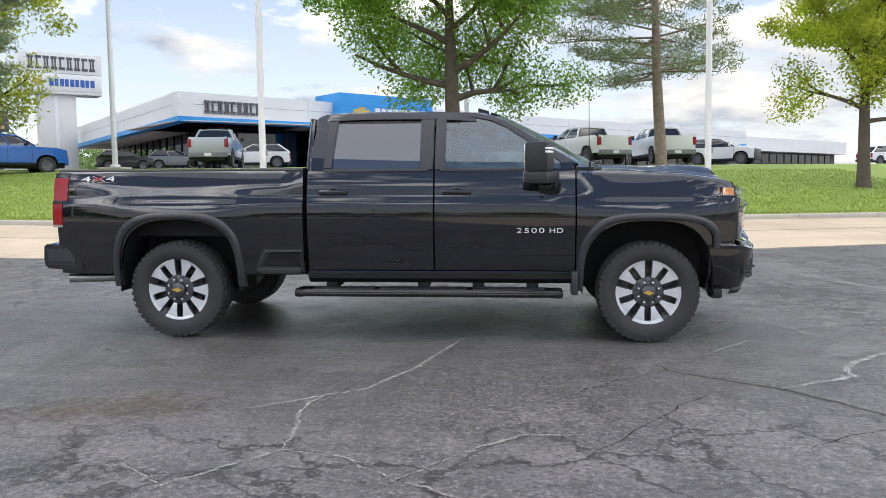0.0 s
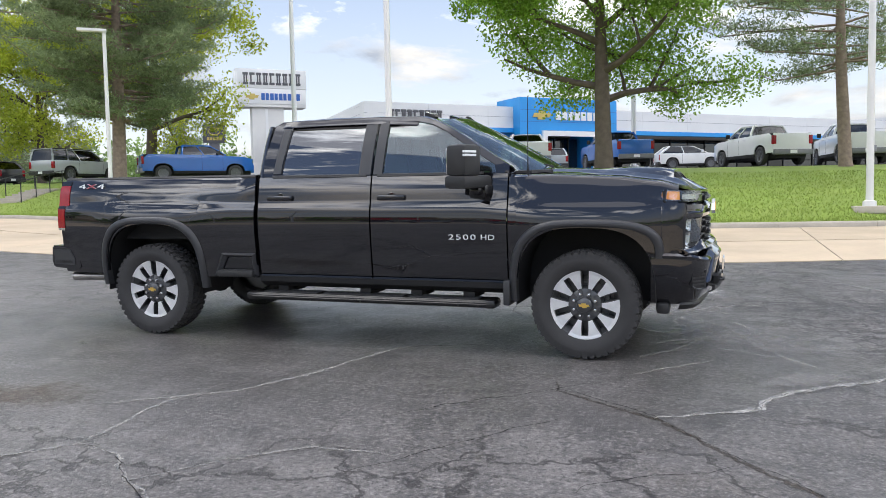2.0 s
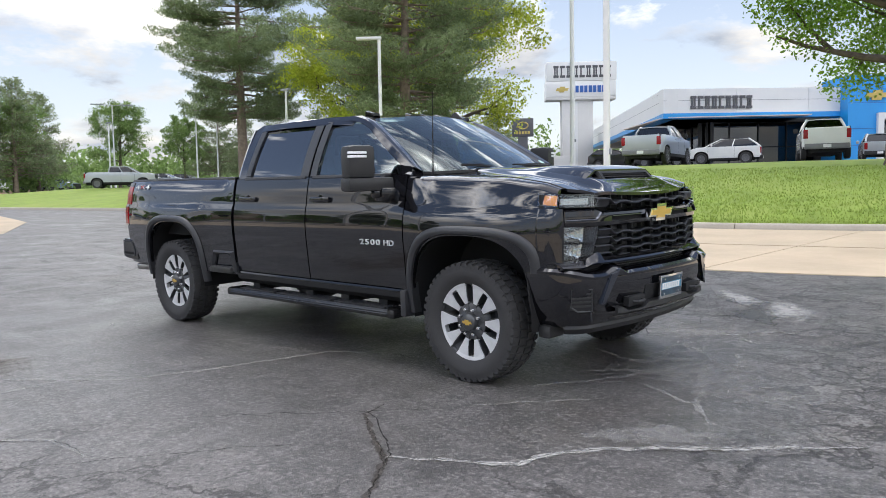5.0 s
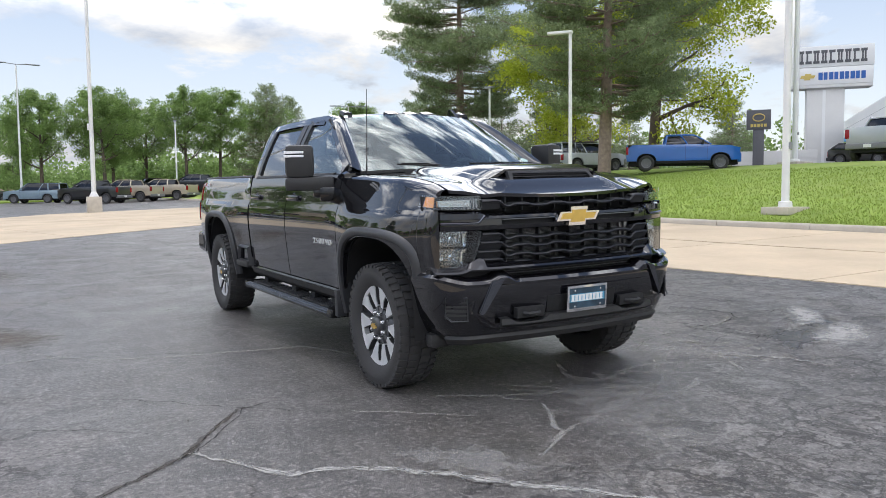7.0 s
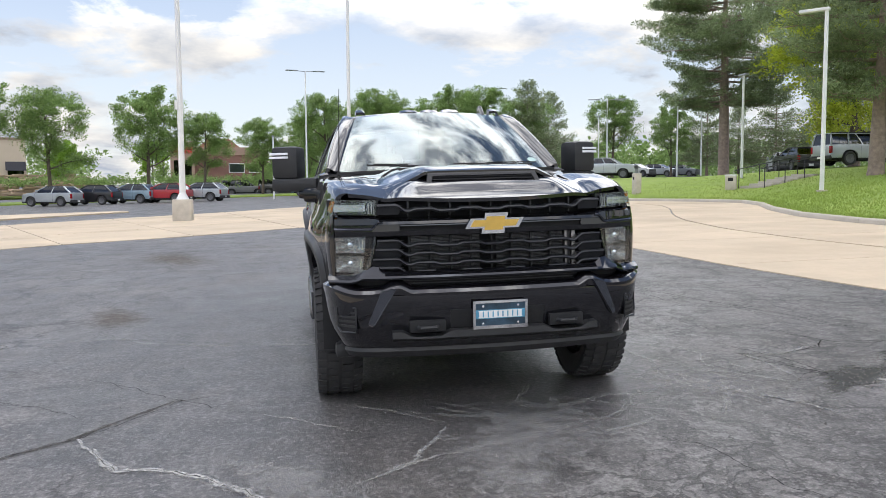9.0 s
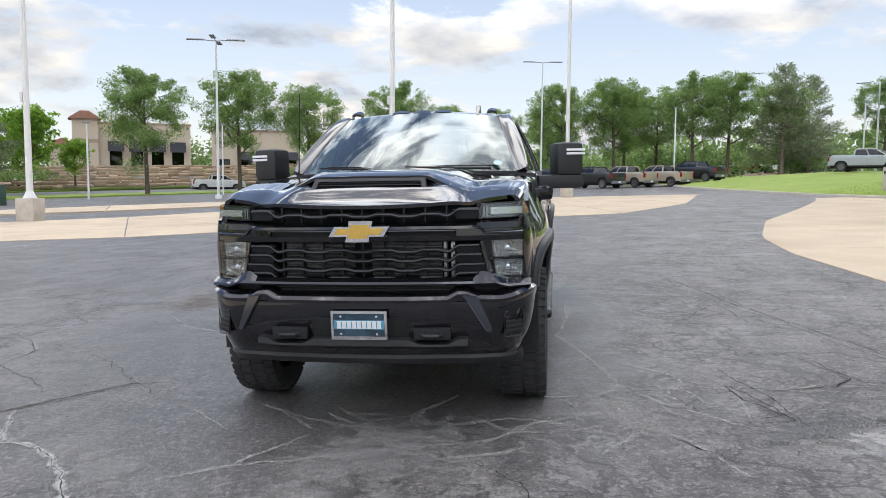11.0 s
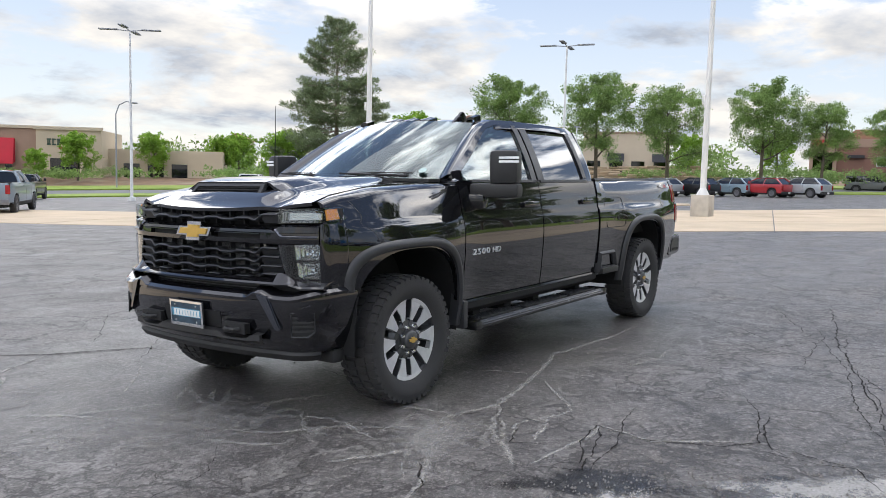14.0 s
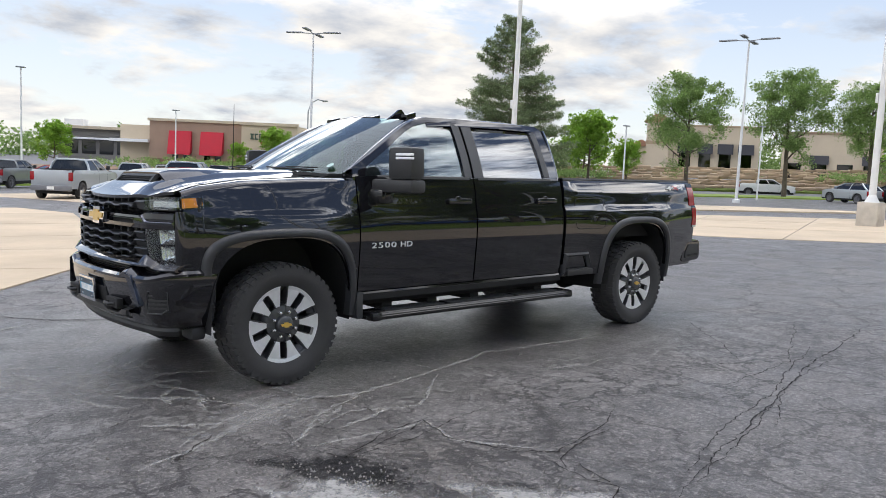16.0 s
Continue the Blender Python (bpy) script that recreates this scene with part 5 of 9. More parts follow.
AMBER_END = 4.602
for s in (-1, 1):
    # upper lamp: one band from the grille round the corner, silver inside, amber at its outer end
    lamp = new("running_light"); lamp.parent = truck
    bm = bmesh.new(); wrap(bm, s, .648, 4.60, lambda t: 1.200 + .016 * t, lambda t: 1.286 + .012 * t, -.030, 3, .02)
    part("housing", bm, M_GLOSSBLACK, lamp)
    bm = bmesh.new(); fpanel(bm, *sorted((s * .665, s * .850)), 1.210, 1.276, -.020, .012, 8, 2)
    part("bezel", bm, M_CHROME, lamp, "dark chrome lamp bezel")
    bm = bmesh.new(); fpanel(bm, *sorted((s * .715, s * .885)), 1.226, 1.264, -.010, .012, 8, 2)
    part("reflector", bm, M_LENS, lamp, "silver lamp reflector")
    for yy in (.676, .692):
        bm = bmesh.new(); fpanel(bm, *sorted((s * yy, s * (yy + .006))), 1.214, 1.272, -.008, .012, 1, 2)
        part("light_guide", bm, M_SMOKE, lamp, "grey light guide strip")
    bm = bmesh.new(); wrap(bm, s, .875, AMBER_END, lambda t: 1.216 + .016 * t + .010 * smooth01(.8, 1, t), lambda t: 1.280 + .010 * t - .012 * smooth01(.8, 1, t), .005, 3, .012, 4)
    part("amber_reflector", bm, M_AMBER, lamp, "amber corner reflector")
    bm = bmesh.new(); wrap(bm, s, .655, AMBER_END - .010, lambda t: 1.204 + .018 * t, lambda t: 1.288 + .010 * t, .010, 4, .003)
    part("cover", bm, G_LAMP, lamp, "clear lamp cover")
    # head lamp: two fluted bowls one over the other, smoked towards the grille
    hl = new("headlamp"); hl.parent = truck
    bm = bmesh.new()
    slab(bm, [[(face_x(y, z) - .125, s * y, z) for z in (.862, .93, 1.0, 1.082)] for y in columns((.66, .892, 6))], (-.02, 0, 0))
    part("housing", bm, M_GLOSSBLACK, hl)
    for z0, z1 in ((.988, 1.076), (.876, .974)):
        bm = bmesh.new()
        pts = []
        for i_ in range(31):
            row = []
            for j_ in range(7):
                u, v = i_ / 15 - 1, j_ / 6 * 2 - 1
                z = (z0 + z1) / 2 + (z1 - z0) / 2 * v
                ya = .715 + .020 * smooth01(1.08, .87, z)
                y = ya + (.878 - ya) * (u + 1) / 2
                row.append((face_x(y, z) - .058 - .050 * (1 - max(abs(u), abs(v)) ** 2.2) + .004 * math.cos(i_ * math.pi / 1.5), s * y, z))
            pts.append(row)
        slab(bm, pts, (-.01, 0, 0))
        part("reflector", bm, M_LENS, hl, "bright fluted reflector bowl", angle=40)
        bm = bmesh.new()
        lathe(bm, [(0, .0), (.014, -.003), (.019, -.012), (.020, -.03)], 16, "x", c=(face_x(.80, z0) - .072, s * .80, (z0 + z1) / 2))
        part("bulb_shield", bm, M_BRIGHT, hl, "small chrome bulb shield")
    bm = bmesh.new()
    slab(bm, [[(face_x(lamp_edge(z) + .004 + (.888 - lamp_edge(z)) * t, z) + .004, s * (lamp_edge(z) + .004 + (.888 - lamp_edge(z)) * t), z) for z in columns((.866, 1.082, 5))] for t in columns((0, 1, 8))], (-.003, 0, 0))
    part("cover", bm, G_LAMP, hl, "clear lamp cover")
    bm = bmesh.new()
    slab(bm, [[(face_x(lamp_edge(z) + d, z) + q, s * (lamp_edge(z) + d), z) for z in columns((.862, 1.082, 5))] for d, q in ((.004, .001), (.018, -.002), (.030, -.06), (.044, -.118))], (-.006, -s * .004, 0))
    part("smoked_side", bm, M_SMOKEBLACK, hl, "dark smoked inner side of the lamp")
    bm = bmesh.new()
    slab(bm, [[(face_x(y, .98) + q, s * y, .981 + dz) for q, dz in ((-.012, -.006), (-.004, 0), (-.012, .006), (-.10, .006))] for y in columns((lamp_edge(.98) + .03, .884, 5))], (-.004, 0, 0))
    part("divider", bm, M_SMOKEBLACK, hl, "dark bar between the bowls")
    # black corner of the front beside the lamps
    bm = bmesh.new(); wrap(bm, s, .888, 4.60, .80, 1.202, .004, 10, .02)
    part("corner_panel", bm, M_BLACK, truck, angle=60)

# lower trim over the bumper
bm = bmesh.new()
notch = lambda y: .034 * (smooth01(.610, .665, abs(y)) - smooth01(.69, .735, abs(y)))
drop = lambda y: .022 * smooth01(.74, .80, abs(y))
frun(bm, -.93, .93, lambda y: [(-.02, .838 - drop(y)), (.045, .842 - drop(y)), (.055, .853 - drop(y)), (.046, .864 - drop(y)), (.008, .884 + notch(y) - drop(y)), (-.03, .890 + notch(y) - drop(y))], 60)
part("lower_trim", bm, M_BLACK, truck, "black chrome strip under the grille", angle=16)
bm = bmesh.new()
fpanel(bm, -.93, .93, .78, .847, -.02, .05, 24, 2)
part("lower_grille", bm, M_DARK, truck)
for k in range(3):
    bm = bmesh.new()
    fpanel(bm, -.60, .60, .795 + .015 * k, .800 + .015 * k, -.012, .02, 16, 1)
    part("grille_slat", bm, M_GRILLE, truck)

# bumper: one profile led round the plan curve


def bump_plan(n=13):
    """Points of the plan curve from the centre to the end of the side, with outward normals."""
    pts = []
    for i in range(n + 1):
        y = .70 * i / n
        pts.append((5.005 - .068 * (y / .70) ** 2, y))
    for i in range(1, 9):
        a = (math.pi / 2) * i / 8 * .92
        pts.append((4.937 - .035 * i / 8 - .245 * (1 - math.cos(a)), .70 + .245 * math.sin(a)))
    lx, ly = pts[-1]
    for i in range(1, 5):
        pts.append((lx - (lx - 4.525) * i / 4, ly + (.955 - ly) * i / 4))
    full = [(x, -y) for x, y in pts[:0:-1]] + pts
    out = []
    for i, (x, y) in enumerate(full):
        a, b = full[max(0, i - 1)], full[min(len(full) - 1, i + 1)]
        t = Vector((b[0] - a[0], b[1] - a[1])).normalized()
        out.append((x, y, t.y, -t.x))
    return out


PLAN = bump_plan()


def sweep(bm, prof, sel=lambda y, x: True, mi=0, z_of=None):
    """Leads rows of (outward, z) round the bumper's plan where sel holds."""
    rows = []
    for x, y, nx, ny in PLAN:
        if sel(y, x):
            rows.append([(x + nx * o, y + ny * o, z + (z_of(y, z) if z_of else 0)) for o, z in prof])
    return slab(bm, rows, lambda p: Vector((-.02, 0, 0)) if abs(p.y) < .9 else Vector((0, -.02 if p.y > 0 else .02, 0)), mi)


bumper = new("front_bumper"); bumper.parent = truck
bm = bmesh.new()
END = lambda y, z: .040 * smooth01(.78, .96, abs(y)) * smooth01(.55, .76, z)
sweep(bm, [(-.05, .770), (-.012, .770), (.003, .758), (.005, .735), (-.004, .66), (-.016, .60), (-.030, .555), (-.054, .50), (-.075, .455), (-.10, .435)], z_of=END)
part("bumper_shell", bm, M_BLACK, bumper, "glossy black bumper shell", angle=45)
bm = bmesh.new()
hump = lambda y, z: END(y, .8) + .030 * (smooth01(.49, .54, abs(y)) - smooth01(.61, .66, abs(y))) * (1 if z > .765 else .3)
sweep(bm, [(-.10, .806), (-.055, .806), (-.006, .788), (.012, .770), (.010, .754)], lambda y, x: x > 4.545, 0, hump)
part("bumper_cap", bm, M_BLACK, bumper, "glossy black upper edge", angle=24)
for s in (-1, 1):
    bm = bmesh.new()
    quad = [(.565, .800), (.650, .785), (.728, .597), (.696, .586)]
    f = [Vector((face, s * y, z)) for (y, z), face in zip(quad, (4.984, 4.966, 4.938, 4.950))]
    b_ = [p + Vector((-.04, 0, 0)) for p in f]
    pv = [bm.verts.new(p) for p in f + b_]
    for q in ((0, 1, 2, 3), (4, 5, 6, 7), (0, 1, 5, 4), (1, 2, 6, 5), (2, 3, 7, 6), (3, 0, 4, 7)):
        bm.faces.new([pv[k] for k in q])
    bmesh.ops.bevel(bm, geom=list(bm.edges), offset=.006, segments=2, affect="EDGES")
    part("bumper_blade", bm, M_CHROME, bumper, "slanted black chrome blade")
    vent = new("side_vent"); vent.parent = bumper

    def around(y, off):
        """Point on the bumper's curve at a half width."""
        best = min((p for p in PLAN if p[1] * s > 0), key=lambda p: abs(abs(p[1]) - y))
        return best[0] + best[2] * off
    yv = [.795, .822, .852, .882]
    bm = bmesh.new()
    slab(bm, [[(around(y, -.008), s * y, z) for z in (.562, .63, .690)] for y in yv], (-.02, 0, 0))
    part("vent_recess", bm, M_DARK, vent)
    bm = bmesh.new()
    for z in (.582, .608, .634, .660):
        slab(bm, [[(around(y, -.002), s * y, z + q) for q in (0, .012)] for y in yv], (-.01, 0, 0))
    part("vent_slat", bm, M_PLASTIC, vent)
    bm = bmesh.new()
    tube(bm, [(around(y, -.004), s * y, z) for y, z in ((.79, .694), (.886, .694), (.889, .582), (.87, .556), (.79, .556), (.79, .694))], .006, 6)
    part("vent_rim", bm, M_FLARE, vent)
    # tow hook in its recess
    hook = new("tow_hook"); hook.parent = bumper
    bm = bmesh.new()
    box(bm, 4.96, 5.004, s * .40 - .10, s * .40 + .10, .552, .616, .004)
    part("recess", bm, M_DARK, hook)
    bm = bmesh.new()
    tube(bm, [(5.005, s * .40 - .055, .582), (5.035, s * .40 - .04, .582), (5.04, s * .40, .582), (5.035, s * .40 + .04, .582), (5.005, s * .40 + .055, .582)], .011, 8)
    part("hook", bm, M_PLASTIC, hook, "dark steel tow hook")
    # lower spat ahead of the wheel
    bm = bmesh.new()
    box(bm, 4.56, 4.66, s * .80 - .10, s * .80 + .08, .36, .45, .03)
    part("spat", bm, M_PLASTIC, bumper)
# lower intake and skid bar
bm = bmesh.new()
sweep(bm, [(.001, .67), (-.010, .60), (-.020, .565)], lambda y, x: abs(y) < .28)
part("intake", bm, M_DARK, bumper)
bm = bmesh.new()
lift = lambda y, z: -.028 * smooth01(.28, .33, abs(y)) * (1 - smooth01(.48, .53, abs(y))) * (1 if z > .54 else .1)
sweep(bm, [(-.02, .562), (.020, .555), (.022, .520), (-.01, .500)], lambda y, x: abs(y) < .60, 0, lift)
part("skid_bar", bm, M_PLASTIC, bumper, "dark grey skid bar", angle=35)
bm = bmesh.new()
sweep(bm, [(-.085, .46), (-.075, .43), (-.10, .395), (-.14, .385)], lambda y, x: abs(y) < .93 and x > 4.6)
part("air_dam", bm, M_PLASTIC, bumper, "black plastic air dam")
# dealer plate
plate = new("licence_plate"); plate.parent = truck
plate.matrix_basis = Matrix.Translation((5.032, 0.005, .637)) @ pose(0, 0, 0, 0, 4, 0)
bm = bmesh.new()
oo, ii = match([(-.156, -.080), (.156, -.080), (.156, .080), (-.156, .080)], [(-.142, -.060), (.142, -.060), (.142, .066), (-.142, .066)], 2)
n = len(oo)
slab(bm, [[(.006, *oo[q % n]) for q in range(n + 1)], [(.008, *ii[q % n]) for q in range(n + 1)]], (-.012, 0, 0))
part("plate_frame", bm, M_BRIGHT, plate, "chrome plate frame")
M_PLATE = paint("dark blue printed plate", (0.03, 0.06, 0.09), 0.4, 0, 0, 0.8, 9)
M_PLATEBLUE = paint("light blue print", (0.10, 0.32, 0.48), 0.4, 0, 0, 0.3, 9)
bm = bmesh.new(); box(bm, -.004, .002, -.15, .15, -.072, .072)
part("plate_sheet", bm, M_PLATE, plate, "dealer plate with a dark mountain picture")
bm = bmesh.new(); box(bm, .002, .003, -.14, .14, -.022, .028)
part("plate_band", bm, M_PLATEBLUE, plate)
bm = bmesh.new()
for k in range(9):
    y = -.112 + k * .028
    box(bm, .003, .0045, y - .010, y + .010, -.018, .024)
    box(bm, .003, .0042, y - .013, y + .013, -.018, -.012)
    box(bm, .003, .0042, y - .013, y + .013, .018, .024)
part("plate_print", bm, M_WHITE, plate, "white bars of print", smooth=False)
for y in (-.10, .10):
    for z in (.05, -.048):
        bm = bmesh.new()
        lathe(bm, [(0, .012), (.007, .010), (.008, .002)], 8, "x", c=(0, y, z))
        part("plate_bolt", bm, M_BRIGHT, plate)

# roof lamps, fin, aerial, wipers
for y, x in ((-.56, 2.70), (.56, 2.70), (-.17, 2.80), (0, 2.81), (.17, 2.80)):
    bm = bmesh.new()
    z = roof_z(x - .02) + .004 - .02 * (y / .6) ** 2
    slab(bm, [[(x - .09 + .09 * t, y + w * (.075 if abs(y) < .3 else .04), z + h * (1 - .4 * t)) for w, h in ((-1, 0), (-.9, .055), (0, .064), (.9, .055), (1, 0))] for t in (0, .4, .8, 1.05)], (0, 0, -.02))
    part("roof_lamp", bm, M_GLOSSBLACK, truck, "dark smoked clearance lamp")
bm = bmesh.new()
prism(bm, [(2.60, 1.935), (2.80, 1.915), (2.74, 1.955), (2.675, 2.005), (2.645, 2.005), (2.63, 1.97)], .435, .465)
bmesh.ops.bevel(bm, geom=list(bm.edges), offset=.006, segments=2, affect="EDGES")
part("roof_fin", bm, M_BLACK, truck, "black shark fin aerial")
bm = bmesh.new()
tube(bm, [(3.56, -.80, 1.43), (3.555, -.79, 1.50), (3.55, -.77, 2.05)], [.012, .0045, .002], 8)
part("aerial", bm, M_DARK, truck, "thin black whip aerial")
for y0, y1 in ((.62, .02), (-.02, -.60)):
    bm = bmesh.new()
    tube(bm, [(3.60, y0, 1.485), (3.66, (y0 + y1) / 2, 1.495), (3.66, y1, 1.505)], [.012, .008, .006], 6)
    tube(bm, [(3.585, y0 + .04, 1.505), (3.635, y1 + .05, 1.512)], .005, 6)
    part("wiper", bm, M_DARK, truck)
bm = bmesh.new()
slab(bm, [[(3.56 + .16 * (1 - (y / .8) ** 2) + d, y, 1.462 + .012 * (1 - (y / .8) ** 2)) for d in (-.12, .03)] for y in columns((-.80, .80, 12))], (0, 0, -.02))
part("cowl", bm, M_PLASTIC, truck)
bm = bmesh.new(); box(bm, 3.44, 3.60, .30, .46, 1.497, 1.499)
part("paper_tag", bm, M_WHITE, truck, "white paper tag on the cowl")
bm = bmesh.new()
lathe(bm, [(0, 0.0), (.032, 0.0), (.032, .002)], 18, "x", c=(0, 0, 0))
bmesh.ops.transform(bm, matrix=Matrix.Translation((3.475, .66, 1.525)) @ pose(0, 0, 0, 0, -58, 8), verts=bm.verts)
part("sticker", bm, M_STICK, truck, "round pale windscreen sticker")

# bed box, tail, underbody
bm = bmesh.new()
box(bm, -1.06, 1.10, -.80, .80, .88, .90)
for y in (-.79, .79):
    box(bm, -1.06, 1.10, y - .02, y + .02, .88, 1.45)
box(bm, 1.08, 1.12, -.88, .88, .60, 1.45)
part("bed_box", bm, M_DARK, truck, "black bed liner", smooth=False)
bm = bmesh.new(); box(bm, -1.13, -1.06, -.82, .82, .80, 1.465, .02)
part("tailgate", bm, M_BLACK, truck, "glossy black tailgate")
rb = new("rear_bumper"); rb.parent = truck
bm = bmesh.new(); box(bm, -1.24, -1.02, -.62, .62, .58, .80, .03)
part("bumper_bar", bm, M_BLACK, rb)
for s in (-1, 1):
    bm = bmesh.new()
    prism(bm, [(-1.235, .815), (-.94, .805), (-.875, .70), (-.86, .60), (-.90, .575), (-1.225, .60), (-1.245, .66)], s * .60, s * .945)
    bmesh.ops.bevel(bm, geom=list(bm.edges), offset=.015, segments=2, affect="EDGES")
    part("corner_cap", bm, M_BLACK, rb)
    bm = bmesh.new()
    prism(bm, [(-1.20, .775), (-1.0, .775), (-.945, .69), (-.945, .625), (-1.19, .635)], s * .94, s * .952)
    part("corner_step", bm, M_FLARE, rb, "ribbed grey corner step")
    bm = bmesh.new()
    for k in range(9):
        prism(bm, [(-1.18 + .024 * k, .645), (-1.168 + .024 * k, .645), (-1.168 + .024 * k, .668), (-1.18 + .024 * k, .668)], s * .95, s * .957)
    part("step_ribs", bm, M_PLASTIC, rb, smooth=False)
bm = bmesh.new()
tube(bm, [(-.20, -.62, .50), (-.55, -.70, .505), (-.78, -.80, .503), (-1.06, -.84, .500)], .042, 16)
part("exhaust_pipe", bm, M_STEEL, truck, "bare steel exhaust tip")
bm = bmesh.new()
for y in (-.45, .45):
    box(bm, -1.0, 4.8, y - .04, y + .04, .50, .66, .01)
for x in (0.0, 4.035):
    tube(bm, [(x, -.74, .42), (x, .74, .42)], .055, 12)
    lathe(bm, [(0, -.16), (.12, -.12), (.165, 0), (.12, .12), (0, .16)], 16, c=(x, .05, .42))
tube(bm, [(0.1, .05, .45), (2.2, .02, .50), (3.9, .05, .5)], .045, 10)
box(bm, 2.3, 3.3, -.30, .30, .40, .60, .04)
box(bm, 1.3, 2.2, .46, .80, .47, .72, .04)
box(bm, 3.5, 4.7, -.42, .42, .44, .60, .03)
part("underbody", bm, M_DARK, truck)
# cabin
bm = bmesh.new()
box(bm, 1.16, 3.50, -.84, .84, .70, .74)
slab(bm, [[(3.62, y, 1.44), (3.30, y, 1.475), (3.12, y, 1.40), (3.10, y, 1.05)] for y in (-.78, -.2, .2, .78)], (.05, 0, -.05))
for s in (-1, 1):
    box(bm, 1.2, 3.4, s * .86 - .02, s * .86 + .02, .74, 1.42)
part("cabin_trim", bm, M_SEAT, truck)
for y in (-.42, .42):
    seat = new("seat"); seat.parent = truck
    bm = bmesh.new()
    box(bm, 2.35, 2.85, y - .26, y + .26, .95, 1.10, .05)
    part("cushion", bm, M_SEAT, seat)
    bm = bmesh.new()
    box(bm, -.07, .07, y - .26, y + .26, 0, .62, .05)
    bmesh.ops.transform(bm, matrix=Matrix.Translation((2.34, 0, 1.02)) @ pose(0, 0, 0, 0, -14, 0), verts=bm.verts)
    part("backrest", bm, M_SEAT, seat)
    bm = bmesh.new(); box(bm, 2.12, 2.22, y - .13, y + .13, 1.62, 1.80, .04)
    tube(bm, [(2.18, y - .05, 1.55), (2.17, y - .05, 1.66)], .008, 6)
    tube(bm, [(2.18, y + .05, 1.55), (2.17, y + .05, 1.66)], .008, 6)
    part("headrest", bm, M_SEATLIGHT, seat)
bm = bmesh.new()
box(bm, 1.35, 1.85, -.72, .72, .95, 1.10, .05)
box(bm, 1.24, 1.36, -.72, .72, 1.05, 1.60, .05)
for y in (-.48, 0, .48):
    box(bm, 1.24, 1.33, y - .12, y + .12, 1.60, 1.75, .03)
part("rear_bench", bm, M_SEAT, truck)
bm = bmesh.new()
ringp = [(2.98 + .0 * k, .42 + .19 * math.cos(2 * math.pi * k / 24), 1.36 + .19 * math.sin(2 * math.pi * k / 24)) for k in range(25)]
tube(bm, [(x - .28 * (z - 1.36), y, z) for x, y, z in ringp], .016, 8, cap=False)
box(bm, 2.96, 3.02, .36, .48, 1.31, 1.41, .02)
tube(bm, [(3.0, .42, 1.36), (3.25, .42, 1.26)], .03, 8)
part("steering_wheel", bm, M_SEAT, truck)
bm = bmesh.new(); box(bm, 2.86, 2.89, -.11, .11, 1.74, 1.80, .01)
tube(bm, [(2.88, 0, 1.80), (2.90, 0, 1.90)], .01, 6)
part("rear_view_mirror", bm, M_DARK, truck)

# ---------------- poles, lamps, signs ----------------
M_POLE = paint("white painted steel", (0.74, 0.74, 0.73), 0.42, 0, 0.1, 0.06, 1.5)
M_LAMPGREY = paint("grey lamp head", (0.30, 0.31, 0.33), 0.5, 0.3, 0, 0.1, 8)
M_BASE = paint("weathered concrete base", (0.52, 0.47, 0.40), 0.9, 0, 0, 0.18, 3, 0.3, 40, dirt=(0.40, 0.35, 0.29), dirt_scale=2)


def stand(x, y, z=None, rz=0.0):
    return Matrix.Translation((x, y, land(x, y) if z is None else z)) @ pose(0, 0, 0, 0, 0, rz)


def flagpole(x, y, h, r, foot=0.0):
    f = thing("flagpole", "tall white tapered flagpole on a concrete pad", "flagpole", stand(x, y), "white flagpoles")
    bm = bmesh.new(); tube(bm, [(0, 0, 0.05), (0, 0, h * .5), (0, 0, h)], [r, r * .85, r * .5], 14)
    part("pole", bm, M_POLE, f)
    bm = bmesh.new(); box(bm, -r * 4.2, r * 4.2, -r * 4.2, r * 4.2, -.1, .09, .02)
    part("pad", bm, M_BASE, f)
    bm = bmesh.new(); lathe(bm, [(r * 1.05, .24), (r * 1.7, .22), (r * 1.8, .09)], 14, "z")
    part("collar", bm, M_POLE, f)
    bm = bmesh.new(); box(bm, r * .8, r * 1.5, -.03, .03, 1.5, 1.66, .01)
    part("cleat", bm, M_LAMPGREY, f)


flagpole(-3.9, 13.75, 13.5, .095)
flagpole(8.6, 16.15, 13.5, .095)
flagpole(-18.6, 34.0, 17, .15)
flagpole(0.4, 37.0, 17, .14)


def lot_pole(x, y, h, r=.125):
    """Tall square-footed lot pole on a concrete block; its lamps are high over the view."""
    f = thing("light_pole", "tall white round lot light pole on a concrete block", "light pole", stand(x, y, fall(x, y)), "white lot poles")
    bm = bmesh.new()
    box(bm, -.36, .36, -.36, .36, -.2, .86, .03)
    part("concrete_base", bm, M_BASE, f)
    bm = bmesh.new(); lathe(bm, [(r, 1.12), (r * 1.25, 1.05), (r * 1.9, .90), (r * 2.0, .86)], 16, "z")
    part("base_cover", bm, M_POLE, f)
    bm = bmesh.new(); tube(bm, [(0, 0, .86), (0, 0, h)], [r, r * .62], 16)
    part("pole", bm, M_POLE, f)
    for a in (0, 90, 180, 270):
        bm = bmesh.new(); box(bm, .1, 1.0, -.05, .05, h - .12, h - .02, .01); box(bm, .7, 1.5, -.16, .16, h - .1, h + .02, .03)
        bmesh.ops.transform(bm, matrix=pose(0, 0, 0, 0, 0, a + 20), verts=bm.verts)
        part("lamp_head", bm, M_LAMPGREY, f)
    bm = bmesh.new(); box(bm, -.09, .09, -r - .07, -r + .02, 4.4, 4.75, .01)
    part("junction_box", bm, M_POLE, f)


